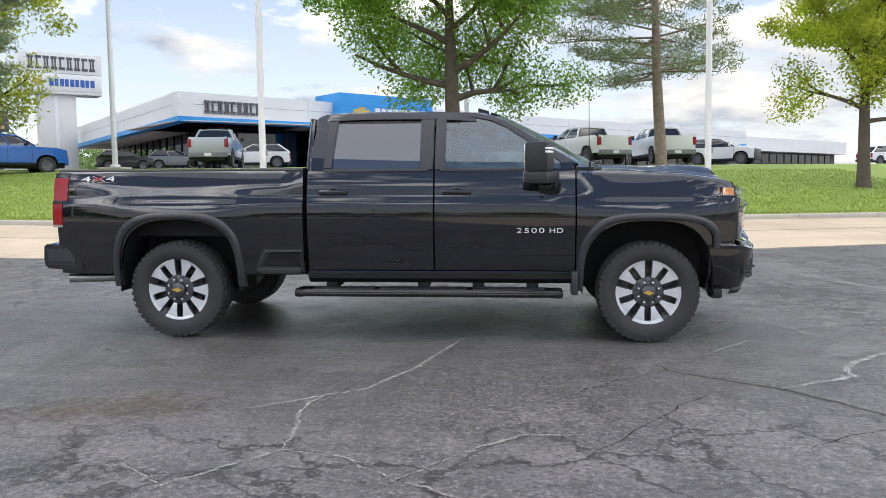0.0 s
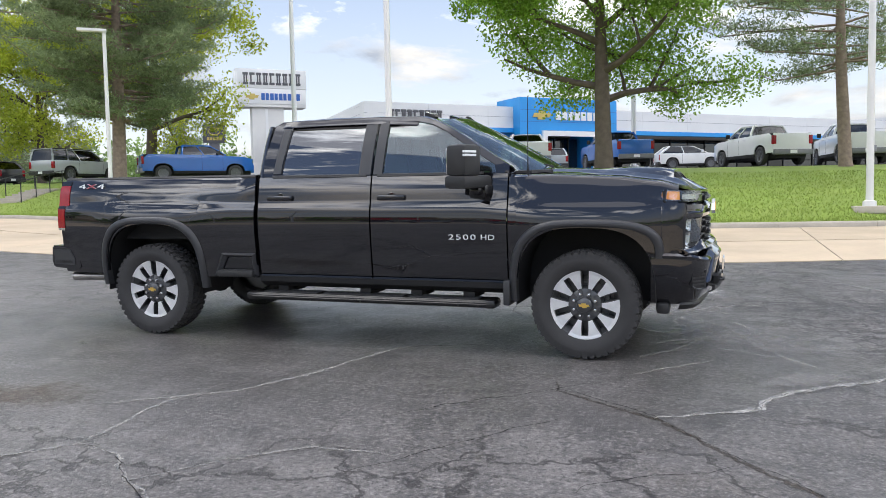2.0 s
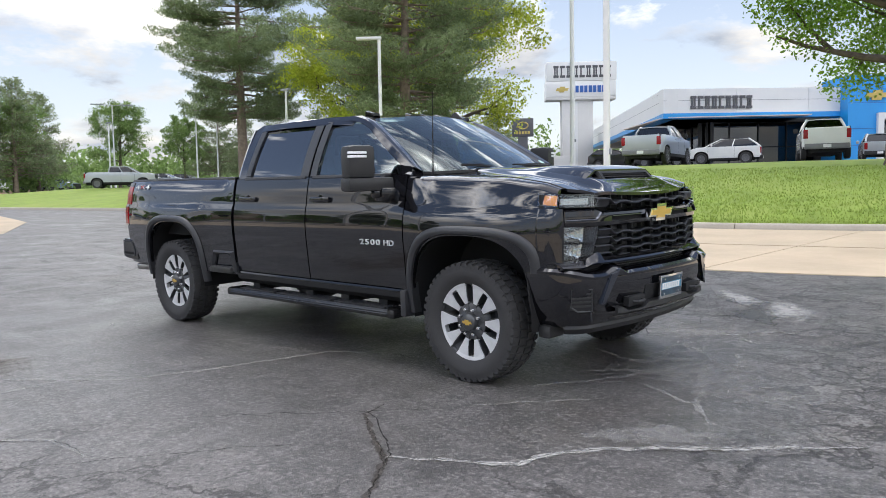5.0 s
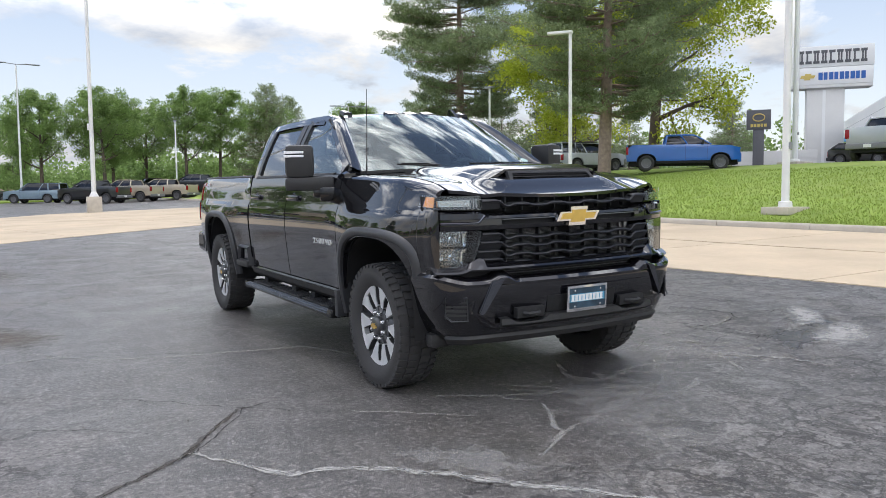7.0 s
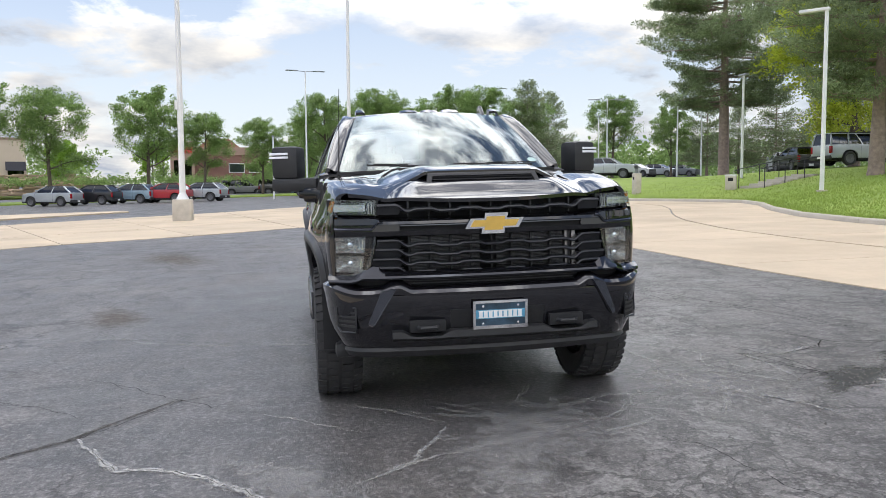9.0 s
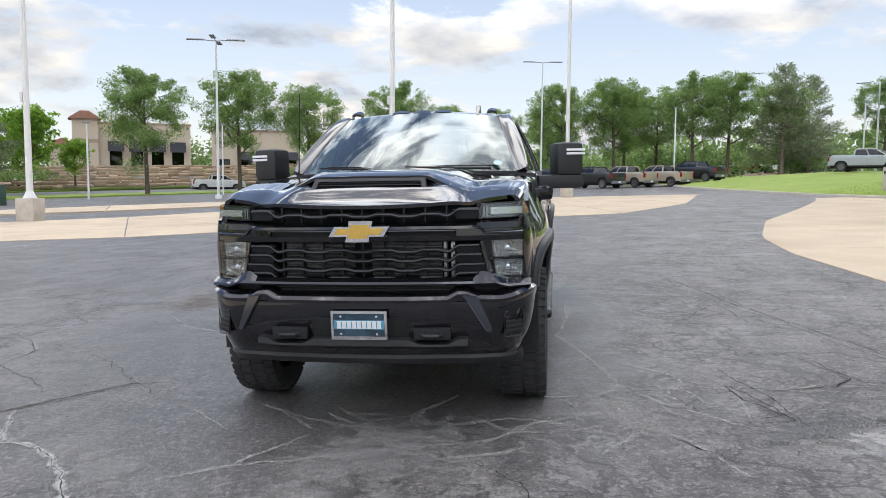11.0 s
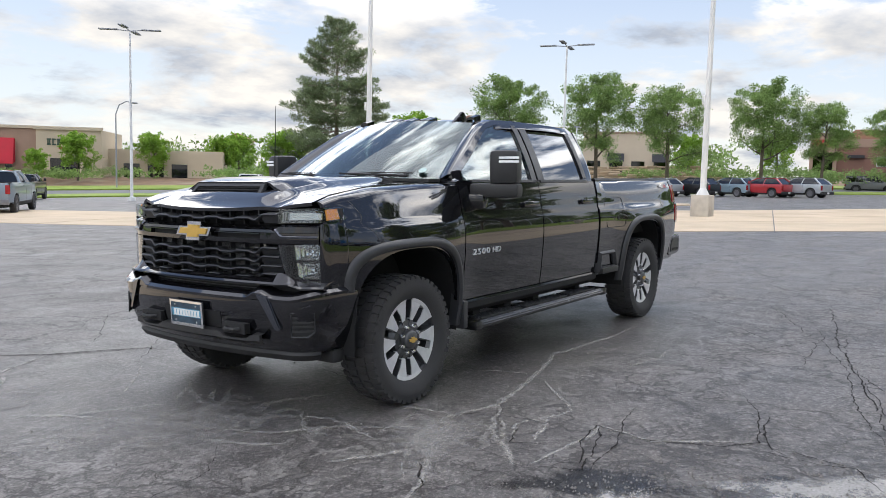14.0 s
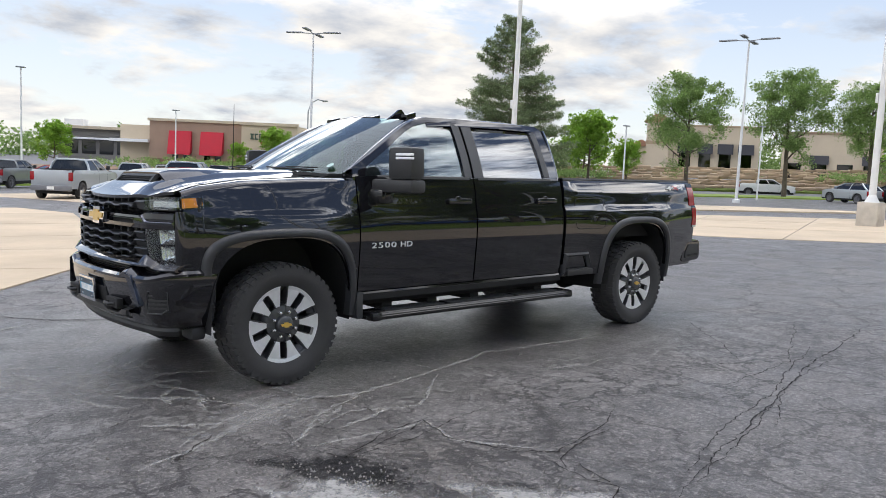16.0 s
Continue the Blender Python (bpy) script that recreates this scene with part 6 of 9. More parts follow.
lot_pole(-23.6, -5.75, 12.5)
lot_pole(-37.6, 1.7, 12.5)
lot_pole(-17.9, -18.3, 12.5)


def twin_lamp(x, y, h, turn, arms=4, r=.11):
    f = thing("street_lamp", "white pole lamp with flat grey lamp arms", "lamp post", stand(x, y, fall(x, y)), "lot lamps")
    bm = bmesh.new(); tube(bm, [(0, 0, 0), (0, 0, h)], [r, r * .55], 12)
    part("pole", bm, M_POLE, f)
    bm = bmesh.new(); lathe(bm, [(r, .3), (r * 2.2, .25), (r * 2.4, 0)], 14, "z")
    part("base", bm, M_POLE, f)
    for k in range(arms):
        bm = bmesh.new()
        tube(bm, [(0, 0, h - .05), (1.0, 0, h + .03)], .035, 6)
        box(bm, .8, 2.05, -.17, .17, h - .01, h + .075, .02)
        bmesh.ops.transform(bm, matrix=pose(0, 0, 0, 0, 0, turn + k * 360 / arms), verts=bm.verts)
        part("lamp_arm", bm, M_LAMPGREY, f)


twin_lamp(-76, -0.5, 13.0, 100, 2)
twin_lamp(-46.2, -23.4, 11.4, 15)
twin_lamp(-24.4, -45.4, 11.6, 40)
twin_lamp(-112, 28.5, 15.5, 75, 2)
twin_lamp(-74.3, 32.2, 9.6, 70, 2)


def shoebox(x, y, h, turn):
    f = thing("street_lamp", "white lamp post with one flat lamp head", "lamp post", stand(x, y), "slim lamp posts")
    bm = bmesh.new(); tube(bm, [(0, 0, 0), (0, 0, h)], [.085, .07], 12)
    part("pole", bm, M_POLE, f)
    bm = bmesh.new(); box(bm, -.15, .15, -.15, .15, -.05, .06, .02)
    part("foot", bm, M_BASE, f)
    bm = bmesh.new(); box(bm, -.10, .98, -.13, .13, h - .06, h + .06, .03)
    bmesh.ops.transform(bm, matrix=pose(0, 0, 0, 0, 0, turn), verts=bm.verts)
    part("lamp_head", bm, M_POLE, f)


shoebox(-18.1, 18.5, 6.85, 221)
for x, y, h in ((-57.8, 32.3, 6.4), (-61.3, 36.5, 6.2), (-49.6, -35.8, 6), (-59.7, -28.9, 6.3), (-9, -62.5, 9), (-23.6, -68.3, 7.0), (-30.5, 22.5, 5.5), (-66, 28, 6), (-67.5, 12, 7), (-63, -3.5, 5.5)):
    f = thing("street_lamp", "slim pale lamp post with a small head", "lamp post", stand(x, y), "slim lamp posts")
    bm = bmesh.new(); tube(bm, [(0, 0, 0), (0, 0, h)], [.08, .06], 8)
    part("pole", bm, M_POLE, f)
    bm = bmesh.new(); box(bm, -.35, .35, -.12, .12, h, h + .1, .02)
    part("lamp_head", bm, M_LAMPGREY, f)
f = thing("street_lamp", "grey lamp post with a curved arm", "lamp post", stand(-42.4, -75.6))
bm = bmesh.new(); tube(bm, [(0, 0, 0), (0, 0, 8.6), (-.3, .2, 9.6), (-.9, .6, 10.0), (-1.5, 1.0, 9.9)], [.1, .07, .06, .06, .05], 8)
part("pole", bm, M_LAMPGREY, f)
bm = bmesh.new(); box(bm, -1.9, -1.3, .85, 1.2, 9.8, 9.95, .03)
part("lamp_head", bm, M_LAMPGREY, f)

# bollard post by the drive and green transformer
f = thing("utility_pedestal", "short pale concrete pedestal beside the drive", "pedestal", stand(-30.4, 16.4))
bm = bmesh.new(); box(bm, -.24, .24, -.17, .17, -.1, 1.05, .03)
part("post", bm, M_BASE, f)
bm = bmesh.new(); box(bm, -.08, .08, -.19, -.165, .72, .86, .005)
part("socket", bm, M_DARK, f)
M_GREEN = paint("dark green enamel", (0.035, 0.075, 0.05), 0.5, 0, 0.1, 0.15, 2)
f = thing("transformer", "dark green utility transformer box", "transformer", stand(-37, -34.6, fall(-37, -34.6), -50))
bm = bmesh.new(); box(bm, -.8, .8, -.6, .6, 0, 1.25, .04); box(bm, -.84, .84, -.64, .64, 1.25, 1.33, .02)
part("cabinet", bm, M_GREEN, f)
bm = bmesh.new(); box(bm, -.25, -.05, -.62, -.605, .75, .95); box(bm, .05, .25, -.62, -.605, .75, .95)
part("warning_label", bm, M_WHITE, f, smooth=False)


def letter_row(bm, n, x0, x1, z0, z1, y, d, serif=True):
    """A line of n letter-sized blocks with serifs, standing for a name."""
    w = (x1 - x0) / n
    for k in range(n):
        a, b = x0 + w * (k + .10), x0 + w * (k + .90)
        t = (z1 - z0) * .2
        if serif:
            box(bm, a, b, y - d, y, z0, z0 + t); box(bm, a, b, y - d, y, z1 - t, z1)
            box(bm, a + w * .12, a + w * .34, y - d, y, z0 + t, z1 - t)
            if k % 3 != 1:
                box(bm, b - w * .34, b - w * .12, y - d, y, z0 + t, z1 - t)
        else:
            box(bm, a, b - (w * .1 if k % 2 else 0), y - d, y, z0, z1)


# pylon sign
M_SIGNWHITE = paint("white sign panel", (0.80, 0.80, 0.79), 0.4, 0, 0.2, 0.03, 0.6)
M_SIGNGREY = paint("dark grey letters", (0.10, 0.10, 0.11), 0.5, 0, 0, 0.1, 3)
M_BLUELET = paint("blue letters", (0.03, 0.12, 0.42), 0.45, 0, 0, 0.08, 3)
M_STUCCO = paint("off-white stucco", (0.68, 0.67, 0.65), 0.85, 0, 0, 0.06, 0.5, 0.1, 20)
M_GOLDSIGN = paint("gold sign mark", (0.55, 0.42, 0.12), 0.4, 0.2, 0, 0.1, 3)
SX, SY = -50.4, 83.0
f = thing("pylon_sign", "white pylon sign with two lettered panels on a broad column", "sign", stand(SX, SY, 3.8, 42) @ Matrix.Diagonal((.84, 1, 1, 1)))
bm = bmesh.new(); box(bm, -2.9, 1.9, -.9, .9, -2, 9.2, .05)
part("column", bm, M_STUCCO, f)
bm = bmesh.new(); box(bm, -.9, -.5, -.92, -.85, -1, 9.0)
part("column_joint", bm, M_SIGNWHITE, f)
bm = bmesh.new(); box(bm, -5.3, 5.3, -1.3, 1.3, 9.2, 9.6, .05)
part("underside", bm, M_STUCCO, f)
bm = bmesh.new(); box(bm, -5.3, 5.3, -1.35, 1.35, 9.6, 11.55, .06)
part("lower_panel", bm, M_SIGNWHITE, f, "white panel with a gold mark and blue letters")
bm = bmesh.new(); box(bm, -5.2, 5.4, -1.3, 1.3, 11.6, 14.0, .06)
part("upper_panel", bm, M_SIGNWHITE, f, "white panel with dark grey letters")
bm = bmesh.new(); letter_row(bm, 9, -4.3, 4.6, 12.0, 13.5, -1.3, .06)
part("letters", bm, M_SIGNGREY, f, "row of dark grey letter blocks", smooth=False)
bm = bmesh.new(); letter_row(bm, 9, -1.6, 4.4, 10.1, 10.95, -1.35, .05, False)
part("letters", bm, M_BLUELET, f, "row of blue letter blocks", smooth=False)
bm = bmesh.new(); bow(bm, 1.0, .36, -1.41, -1.35)
bmesh.ops.transform(bm, matrix=Matrix.Translation((-2.9, 0, 10.5)), verts=bm.verts)
part("emblem", bm, M_GOLDSIGN, f, "gold cross emblem")
# sloping wing wall and long low wall by the sign
f = thing("low_wall", "white stucco screen wall near the sign", "wall", stand(-51.2, 74.3, 2.9, 37))
bm = bmesh.new(); box(bm, -4.3, 4.6, -.15, .15, -.8, 2.75, .03)
part("wall", bm, M_STUCCO, f)
# second dealer's dark sign
f = thing("monument_sign", "dark square sign with a gold ring mark", "sign", stand(-50.6, 71.1, 3.0, 40) @ Matrix.Scale(.72, 4) @ Matrix.Translation((0, 0, 1.4)))
bm = bmesh.new(); box(bm, -.8, .8, -.3, .3, -4, 6.2, .04)
part("post", bm, M_SIGNGREY, f)
bm = bmesh.new(); box(bm, -1.75, 1.75, -.45, .45, 5.4, 8.4, .08)
part("panel", bm, M_SIGNGREY, f)
bm = bmesh.new()
tube(bm, [(.85 * math.cos(k * math.pi / 12), -.5, 7.2 + .55 * math.sin(k * math.pi / 12)) for k in range(25)], .09, 6, cap=False)
part("ring_mark", bm, M_GOLDSIGN, f, "gold oval ring")
bm = bmesh.new(); letter_row(bm, 5, -1.2, 1.2, 5.8, 6.25, -.45, .05, False)
part("letters", bm, M_GOLDSIGN, f, smooth=False)

# ---------------- dealership ----------------
M_FASCIA = paint("pale grey metal fascia", (0.76, 0.765, 0.77), 0.45, 0, 0.1, 0.04, 0.4)
M_STRIPE = paint("bright blue stripe", (0.015, 0.30, 0.74), 0.4, 0, 0.2, 0.04, 0.5)
M_SOFFIT = paint("tan soffit", (0.66, 0.58, 0.50), 0.8, 0, 0, 0.05, 0.5)
M_MULLION = paint("dark mullion", (0.03, 0.03, 0.035), 0.5, 0.3, 0, 0.1, 4)
M_DARKWALL = paint("dark grey wall", (0.10, 0.10, 0.105), 0.7, 0, 0, 0.1, 0.6)
M_ROOFING = paint("grey roofing", (0.30, 0.30, 0.30), 0.9, 0, 0, 0.1, 0.4)
G_SHOP = glass("shop window glass", (0.16, 0.19, 0.20), 0.01, 0.10)
G_SHOP_DARK = glass("dark shop window", (0.06, 0.07, 0.08), 0.01, 0.06)
C0 = Vector((-24.3, 55.8))
CR, CL = Vector((.695, .719)), Vector((-.644, .765))
DEALER_Z = 3.0
dealer = thing("dealership", "low modern car dealership with pale fascia and blue stripe", "building", Matrix.Translation((C0.x, C0.y, DEALER_Z)))


def along(d, s, back, z):
    """A point s metres along a facade from its corner and back metres behind it."""
    nrm = Vector((-d.y, d.x)) if d == CR else Vector((d.y, -d.x))
    p = d * s + nrm * back
    return Vector((p.x, p.y, z))


def facade_box(bm, d, s0, s1, b0, b1, z0, z1):
    p = [along(d, s, b, z) for z in (z0, z1) for s, b in ((s0, b0), (s1, b0), (s1, b1), (s0, b1))]
    v = [bm.verts.new(q) for q in p]
    for q in ((0, 1, 2, 3), (4, 5, 6, 7), (0, 1, 5, 4), (1, 2, 6, 5), (2, 3, 7, 6), (3, 0, 4, 7)):
        bm.faces.new([v[i] for i in q])


FZ0, FZ1 = 4.55, 6.55
for d, ln, nm in ((CR, 92, "front"), (CL, 46, "side")):
    n = int(ln / 6)
    for k in range(n):
        if nm == "front" and 14.5 < k * ln / n < 21:
            continue
        bm = bmesh.new(); facade_box(bm, d, k * ln / n + .01, (k + 1) * ln / n - .01, 0, 1.2, FZ0, FZ1)
        part("fascia_panel", bm, M_FASCIA, dealer, smooth=False)
    bm = bmesh.new(); facade_box(bm, d, 0, ln, -.04, 1.0, FZ0 - .42, FZ0)
    part("blue_stripe", bm, M_STRIPE, dealer, "bright blue stripe", smooth=False)
    bm = bmesh.new(); facade_box(bm, d, 0, ln, .3, 12, FZ0 - .38, FZ0 - .30)
    part("soffit", bm, M_SOFFIT, dealer, smooth=False)
    bm = bmesh.new(); facade_box(bm, d, 5 if nm == "front" else 5, ln, 5.2, 5.5, -1, FZ0 - .38)
    back = part("inner_wall", bm, M_DARKWALL, dealer, smooth=False)
    # glazing in bays with mullions
    bays = int((ln - 6) / 2.6)
    for k in range(bays):
        s0 = 5.0 + k * 2.6
        if nm == "front" and 13.5 < s0 < 26.5:
            continue
        bm = bmesh.new(); facade_box(bm, d, s0 + .06, s0 + 2.54, 4.9, 4.94, .1, FZ0 - .5)
        part("window", bm, G_SHOP if (k * 7) % 5 < 3 else G_SHOP_DARK, dealer, smooth=False)
        bm = bmesh.new(); facade_box(bm, d, s0 - .05, s0 + .05, 4.8, 5.0, 0, FZ0 - .4)
        facade_box(bm, d, s0, s0 + 2.6, 4.85, 4.97, 1.9, 1.98)
        part("mullion", bm, M_MULLION, dealer, smooth=False)
# flat roof over both wings
bm = bmesh.new()
v = [bm.verts.new(q) for q in (along(CR, 0, .5, FZ1 - .25), along(CR, 92, .5, FZ1 - .25), along(CR, 92, 24, FZ1 - .25), along(CL, 46, 20, FZ1 - .25), along(CL, 46, .5, FZ1 - .25))]
bm.faces.new(v)
bmesh.ops.solidify(bm, geom=list(bm.faces), thickness=.3)
part("roof", bm, M_ROOFING, dealer, smooth=False)
# blue entrance portal
PA, PB = 15.0, 26.3
bm = bmesh.new()
facade_box(bm, CR, PA, PB, -1.2, 3, 4.3, 7.35)
facade_box(bm, CR, PA, PA + 2.6, -1.2, 3, -1, 4.3)
facade_box(bm, CR, PB - 2.6, PB, -1.2, 3, -1, 4.3)
portal = part("portal", bm, M_STRIPE, dealer, "bright blue entrance portal", smooth=False)
for s0, s1, z0, z1 in ((PA + 2.4, PB - 2.4, 3.75, 4.25), (PA + 2.4, PA + 2.9, -1, 3.75), (PB - 2.9, PB - 2.4, -1, 3.75)):
    bm = bmesh.new(); facade_box(bm, CR, s0, s1, -1.5, -1.15, z0, z1)
    part("white_surround", bm, M_SIGNWHITE, portal, smooth=False)
for z in (1.6, 3.0, 5.1, 6.2):
    for s0, s1 in (((PA, PB),) if z > 4.3 else ((PA, PA + 2.4), (PB - 2.4, PB))):
        bm = bmesh.new(); facade_box(bm, CR, s0, s1, -1.215, -1.19, z - .015, z + .015)
        part("panel_joint", bm, M_BLUELET, portal, smooth=False)
bm = bmesh.new(); facade_box(bm, CR, PA + 2.9, PB - 2.9, 1.5, 1.55, -1, 3.7)
part("entrance_glass", bm, G_SHOP, portal, smooth=False)
for s0 in (PA + 4.0, PA + 5.65, PA + 7.3):
    bm = bmesh.new(); facade_box(bm, CR, s0 - .06, s0 + .06, 1.4, 1.6, -1, 3.7)
    part("mullion", bm, M_MULLION, portal, smooth=False)
bm = bmesh.new()
for k in range(9):
    facade_box(bm, CR, 19.0 + k * .73, 19.0 + k * .73 + .56, -1.32, -1.2, 5.30, 6.10)
part("letters", bm, M_SIGNWHITE, portal, "white letter blocks", smooth=False)
TURN = math.degrees(math.atan2(CR.y, CR.x))
bm = bmesh.new(); bow(bm, 1.05, .40, -.08, 0)
em = part("emblem", bm, M_GOLDSIGN, portal, "gold cross emblem", smooth=False)
em.matrix_basis = Matrix.Translation(along(CR, 17.4, -1.22, 5.7)) @ pose(0, 0, 0, 0, 0, TURN)
bm = bmesh.new()
letter_row(bm, 9, 0, 5.3, 0, 1.05, 0, .12)
nm_ = part("letters", bm, M_SIGNGREY, dealer, "row of dark grey letter blocks", smooth=False)
nm_.matrix_basis = Matrix.Translation(along(CR, 2.2, -.02, FZ0 + .35)) @ pose(0, 0, 0, 0, 0, TURN)
# thin joints of the fascia panels
for d, ln in ((CR, 92), (CL, 46)):
    bm = bmesh.new(); facade_box(bm, d, 0, ln, -.015, .02, FZ0 + 1.02, FZ0 + 1.05)
    part("fascia_joint", bm, M_LAMPGREY, dealer, smooth=False)
# lower wing to the east with a ribbon window
bm = bmesh.new(); facade_box(bm, CR, 92, 132, 1, 24, 3.7, 5.9)
part("wing_fascia", bm, M_SIGNWHITE, dealer, smooth=False)
bm = bmesh.new(); facade_box(bm, CR, 92, 132, 2.6, 24, -1, 1.6)
part("wing_wall", bm, M_FASCIA, dealer, smooth=False)
bm = bmesh.new(); facade_box(bm, CR, 92, 132, 3.2, 24, 1.6, 3.7)
part("wing_band", bm, M_DARKWALL, dealer, smooth=False)
for k in range(14):
    bm = bmesh.new(); facade_box(bm, CR, 92.4 + k * 2.7, 94.6 + k * 2.7, 3.05, 3.1, 1.8, 3.4)
    part("wing_window", bm, G_SHOP_DARK, dealer, smooth=False)

# ---------------- shops over the street ----------------
M_BRICK = paint("red-brown brick", (0.22, 0.115, 0.085), 0.85, 0, 0, 0.15, 0.7)
M_BRICKLIGHT = paint("tan brick", (0.34, 0.23, 0.17), 0.85, 0, 0, 0.12, 0.7)
M_TAN = paint("tan stucco", (0.55, 0.46, 0.34), 0.9, 0, 0, 0.06, 0.5)
M_GREYWALL = paint("grey stucco", (0.20, 0.19, 0.18), 0.9, 0, 0, 0.08, 0.5)
M_AWNING = paint("red awning cloth", (0.52, 0.02, 0.04), 0.7, 0, 0, 0.08, 1.2)
M_TILE = paint("terracotta roof tile", (0.33, 0.17, 0.11), 0.85, 0, 0, 0.2, 1.2)
M_STONE = paint("tan ledge stone", (0.36, 0.27, 0.18), 0.9, 0, 0, 0.25, 0.8, piece=0.2)
M_SIGNRED = paint("red sign letters", (0.45, 0.03, 0.03), 0.5, 0, 0, 0.1, 3)


def shop(label, x, y, z, rz):
    return thing("shop_building", label, "building", Matrix.Translation((x, y, z)) @ pose(0, 0, 0, 0, 0, rz))


def block(parent, name, mat, x0, x1, y0, y1, z0, z1, label="", bev=0.0):
    bm = bmesh.new(); box(bm, x0, x1, y0, y1, z0, z1, bev)
    return part(name, bm, mat, parent, label, smooth=False)


# restaurant with red awnings: front along local x, facing -y
f = shop("tan and brown brick restaurant with two red awnings", -34.5, -103.8, -0.1, 136.5)
b = f
# local +x runs from the awning end towards the sign tower
W1 = 13.0
block(f, "wall", M_BRICKLIGHT, 0, W1, 0, 14, -3, 6.3)
block(f, "plinth", M_BRICK, -.05, W1 + .05, -.08, 0, -3, 1.1)
block(f, "cornice", M_TAN, -.2, W1 + .2, -.25, .2, 6.2, 6.55)
for x0 in (4.4, 8.8):
    bm = bmesh.new()
    prism(bm, [(-.02, 4.9), (-.02, 2.1), (-1.0, 1.75), (-.95, 2.15), (-.35, 4.95)], x0 - 1.55, x0 + 1.55, "x")
    part("awning", bm, M_AWNING, f, "bright red cloth awning", smooth=False)
    for q in (-.75, .75):
        block(f, "window", G_SHOP_DARK, x0 + q - .4, x0 + q + .4, -.06, -.02, .6, 1.7)
block(f, "tower", M_TAN, W1, W1 + 7.6, -.8, 12, -3, 6.2)
block(f, "tower_cornice", M_TAN, W1 - .2, W1 + 7.8, -1.05, -.6, 6.1, 6.5)
block(f, "arch_window", G_SHOP_DARK, W1 + 1.6, W1 + 5.0, -.86, -.8, -1.0, 2.6)
bm = bmesh.new(); letter_row(bm, 9, W1 + 1.2, W1 + 6.4, 4.2, 5.0, -.8, .1)
part("letters", bm, M_GREEN, f, "row of dark green letter blocks", smooth=False)
bm = bmesh.new(); letter_row(bm, 12, W1 + 2.6, W1 + 5.0, 3.7, 3.95, -.8, .1, False)
part("letters", bm, M_SIGNRED, f, smooth=False)
block(f, "entry", M_TAN, -5, 0, 2, 14, -3, 5.6)
block(f, "entry_roof", M_FASCIA, -5.4, .0, -.5, 3, 3.2, 3.6)
block(f, "far_wing", M_TAN, W1 + 7.6, W1 + 22, 3, 12, -3, 4.0)
for k in range(3):
    block(f, "window", G_SHOP_DARK, W1 + 9.5 + k * 3, W1 + 11.5 + k * 3, 2.94, 2.98, 0, 2.2)
f = shop("grey flat-roofed bank building with deep eaves", -37, -132.5, 1.7, 147)
block(f, "wall", M_GREYWALL, -6.5, 6.5, 0, 10, -3, 3.7)
block(f, "eave", M_TAN, -6.8, 6.8, -1.2, 10, 3.5, 3.95)
block(f, "canopy", M_FASCIA, -6.0, 5.0, -1.0, 0, 1.8, 2.1)
for k in range(4):
    block(f, "window", G_SHOP_DARK, -5.6 + 2.8 * k, -3.4 + 2.8 * k, -.06, -.02, -.6, 1.6)
block(f, "roof_unit", M_FASCIA, -6.2, -3.2, 2, 5, 3.9, 5.1)
# brick bakery
f = shop("brown brick bakery with a low tiled tower", -150, -16, 4.6, 98)
block(f, "wall", M_BRICK, -8.5, 8.5, 0, 12, -3, 5.0)
block(f, "upper_band", M_BRICKLIGHT, -8.6, 8.6, -.1, 12, 3.7, 5.2)
block(f, "corner_bay", M_BRICKLIGHT, -9.6, -5.2, -1.2, 6, -3, 6.2)
block(f, "sign_band", M_SIGNRED, -9.2, -5.6, -1.32, -1.2, 3.9, 5.0)
bm = bmesh.new(); prism(bm, [(-4.6, 5.2), (3.4, 5.2), (1.2, 6.9), (-2.4, 6.9)], 1, 11)
part("hip_roof", bm, M_TILE, f, smooth=False)
for x0 in (2.6, 6.4):
    block(f, "window", G_SHOP, x0 - 1.4, x0 + 1.4, -.06, -.02, .4, 2.0)
    block(f, "window_frame", M_WHITE, x0 - 1.5, x0 + 1.5, -.04, -.01, .3, 2.1)
block(f, "window", G_SHOP_DARK, -9.0, -7.5, -1.26, -1.2, -.6, 2.6)
block(f, "window", G_SHOP_DARK, -7.2, -5.8, -1.26, -1.2, -.6, 2.6)
block(f, "awning", M_MULLION, -3.6, -.8, -1.0, 0, 1.8, 2.3)
# tan tower restaurant
f = shop("tan stucco restaurant with corner tower and dark awnings", -121.2, -71.3, 5.2, 122)
block(f, "wall", M_TAN, -9, 9, 0, 12, -4, 5.7)
block(f, "cornice", M_STONE, -6.2, 9.15, -.15, .1, 5.5, 5.85)
block(f, "tower", M_TAN, -10.2, -6.2, -1, 4, -4, 6.2)
block(f, "tower_band", M_STONE, -10.3, -6.1, -1.1, 4.1, 2.2, 2.8)
bm = bmesh.new(); prism(bm, [(-10.8, 6.2), (-5.6, 6.2), (-7.5, 7.5), (-8.9, 7.5)], -1.6, 4.6)
part("tower_roof", bm, M_TILE, f, smooth=False)
for k in range(4):
    x0 = -3.4 + 3.4 * k
    bm = bmesh.new(); prism(bm, [(0, 2.6), (0, 1.0), (-1.1, .8), (-.4, 2.6)], x0 - 1.3, x0 + 1.3, "x")
    part("awning", bm, M_MULLION, f, "dark cloth awning", smooth=False)
    block(f, "window", G_SHOP_DARK, x0 - 1.0, x0 + 1.0, -.06, -.02, -1.6, 1.2)
f = shop("tall tan stucco shop block with dark awnings", -134, -48, 3.0, 112)
block(f, "wall", M_TAN, -14, 1.6, 0, 12, -4, 7.2)
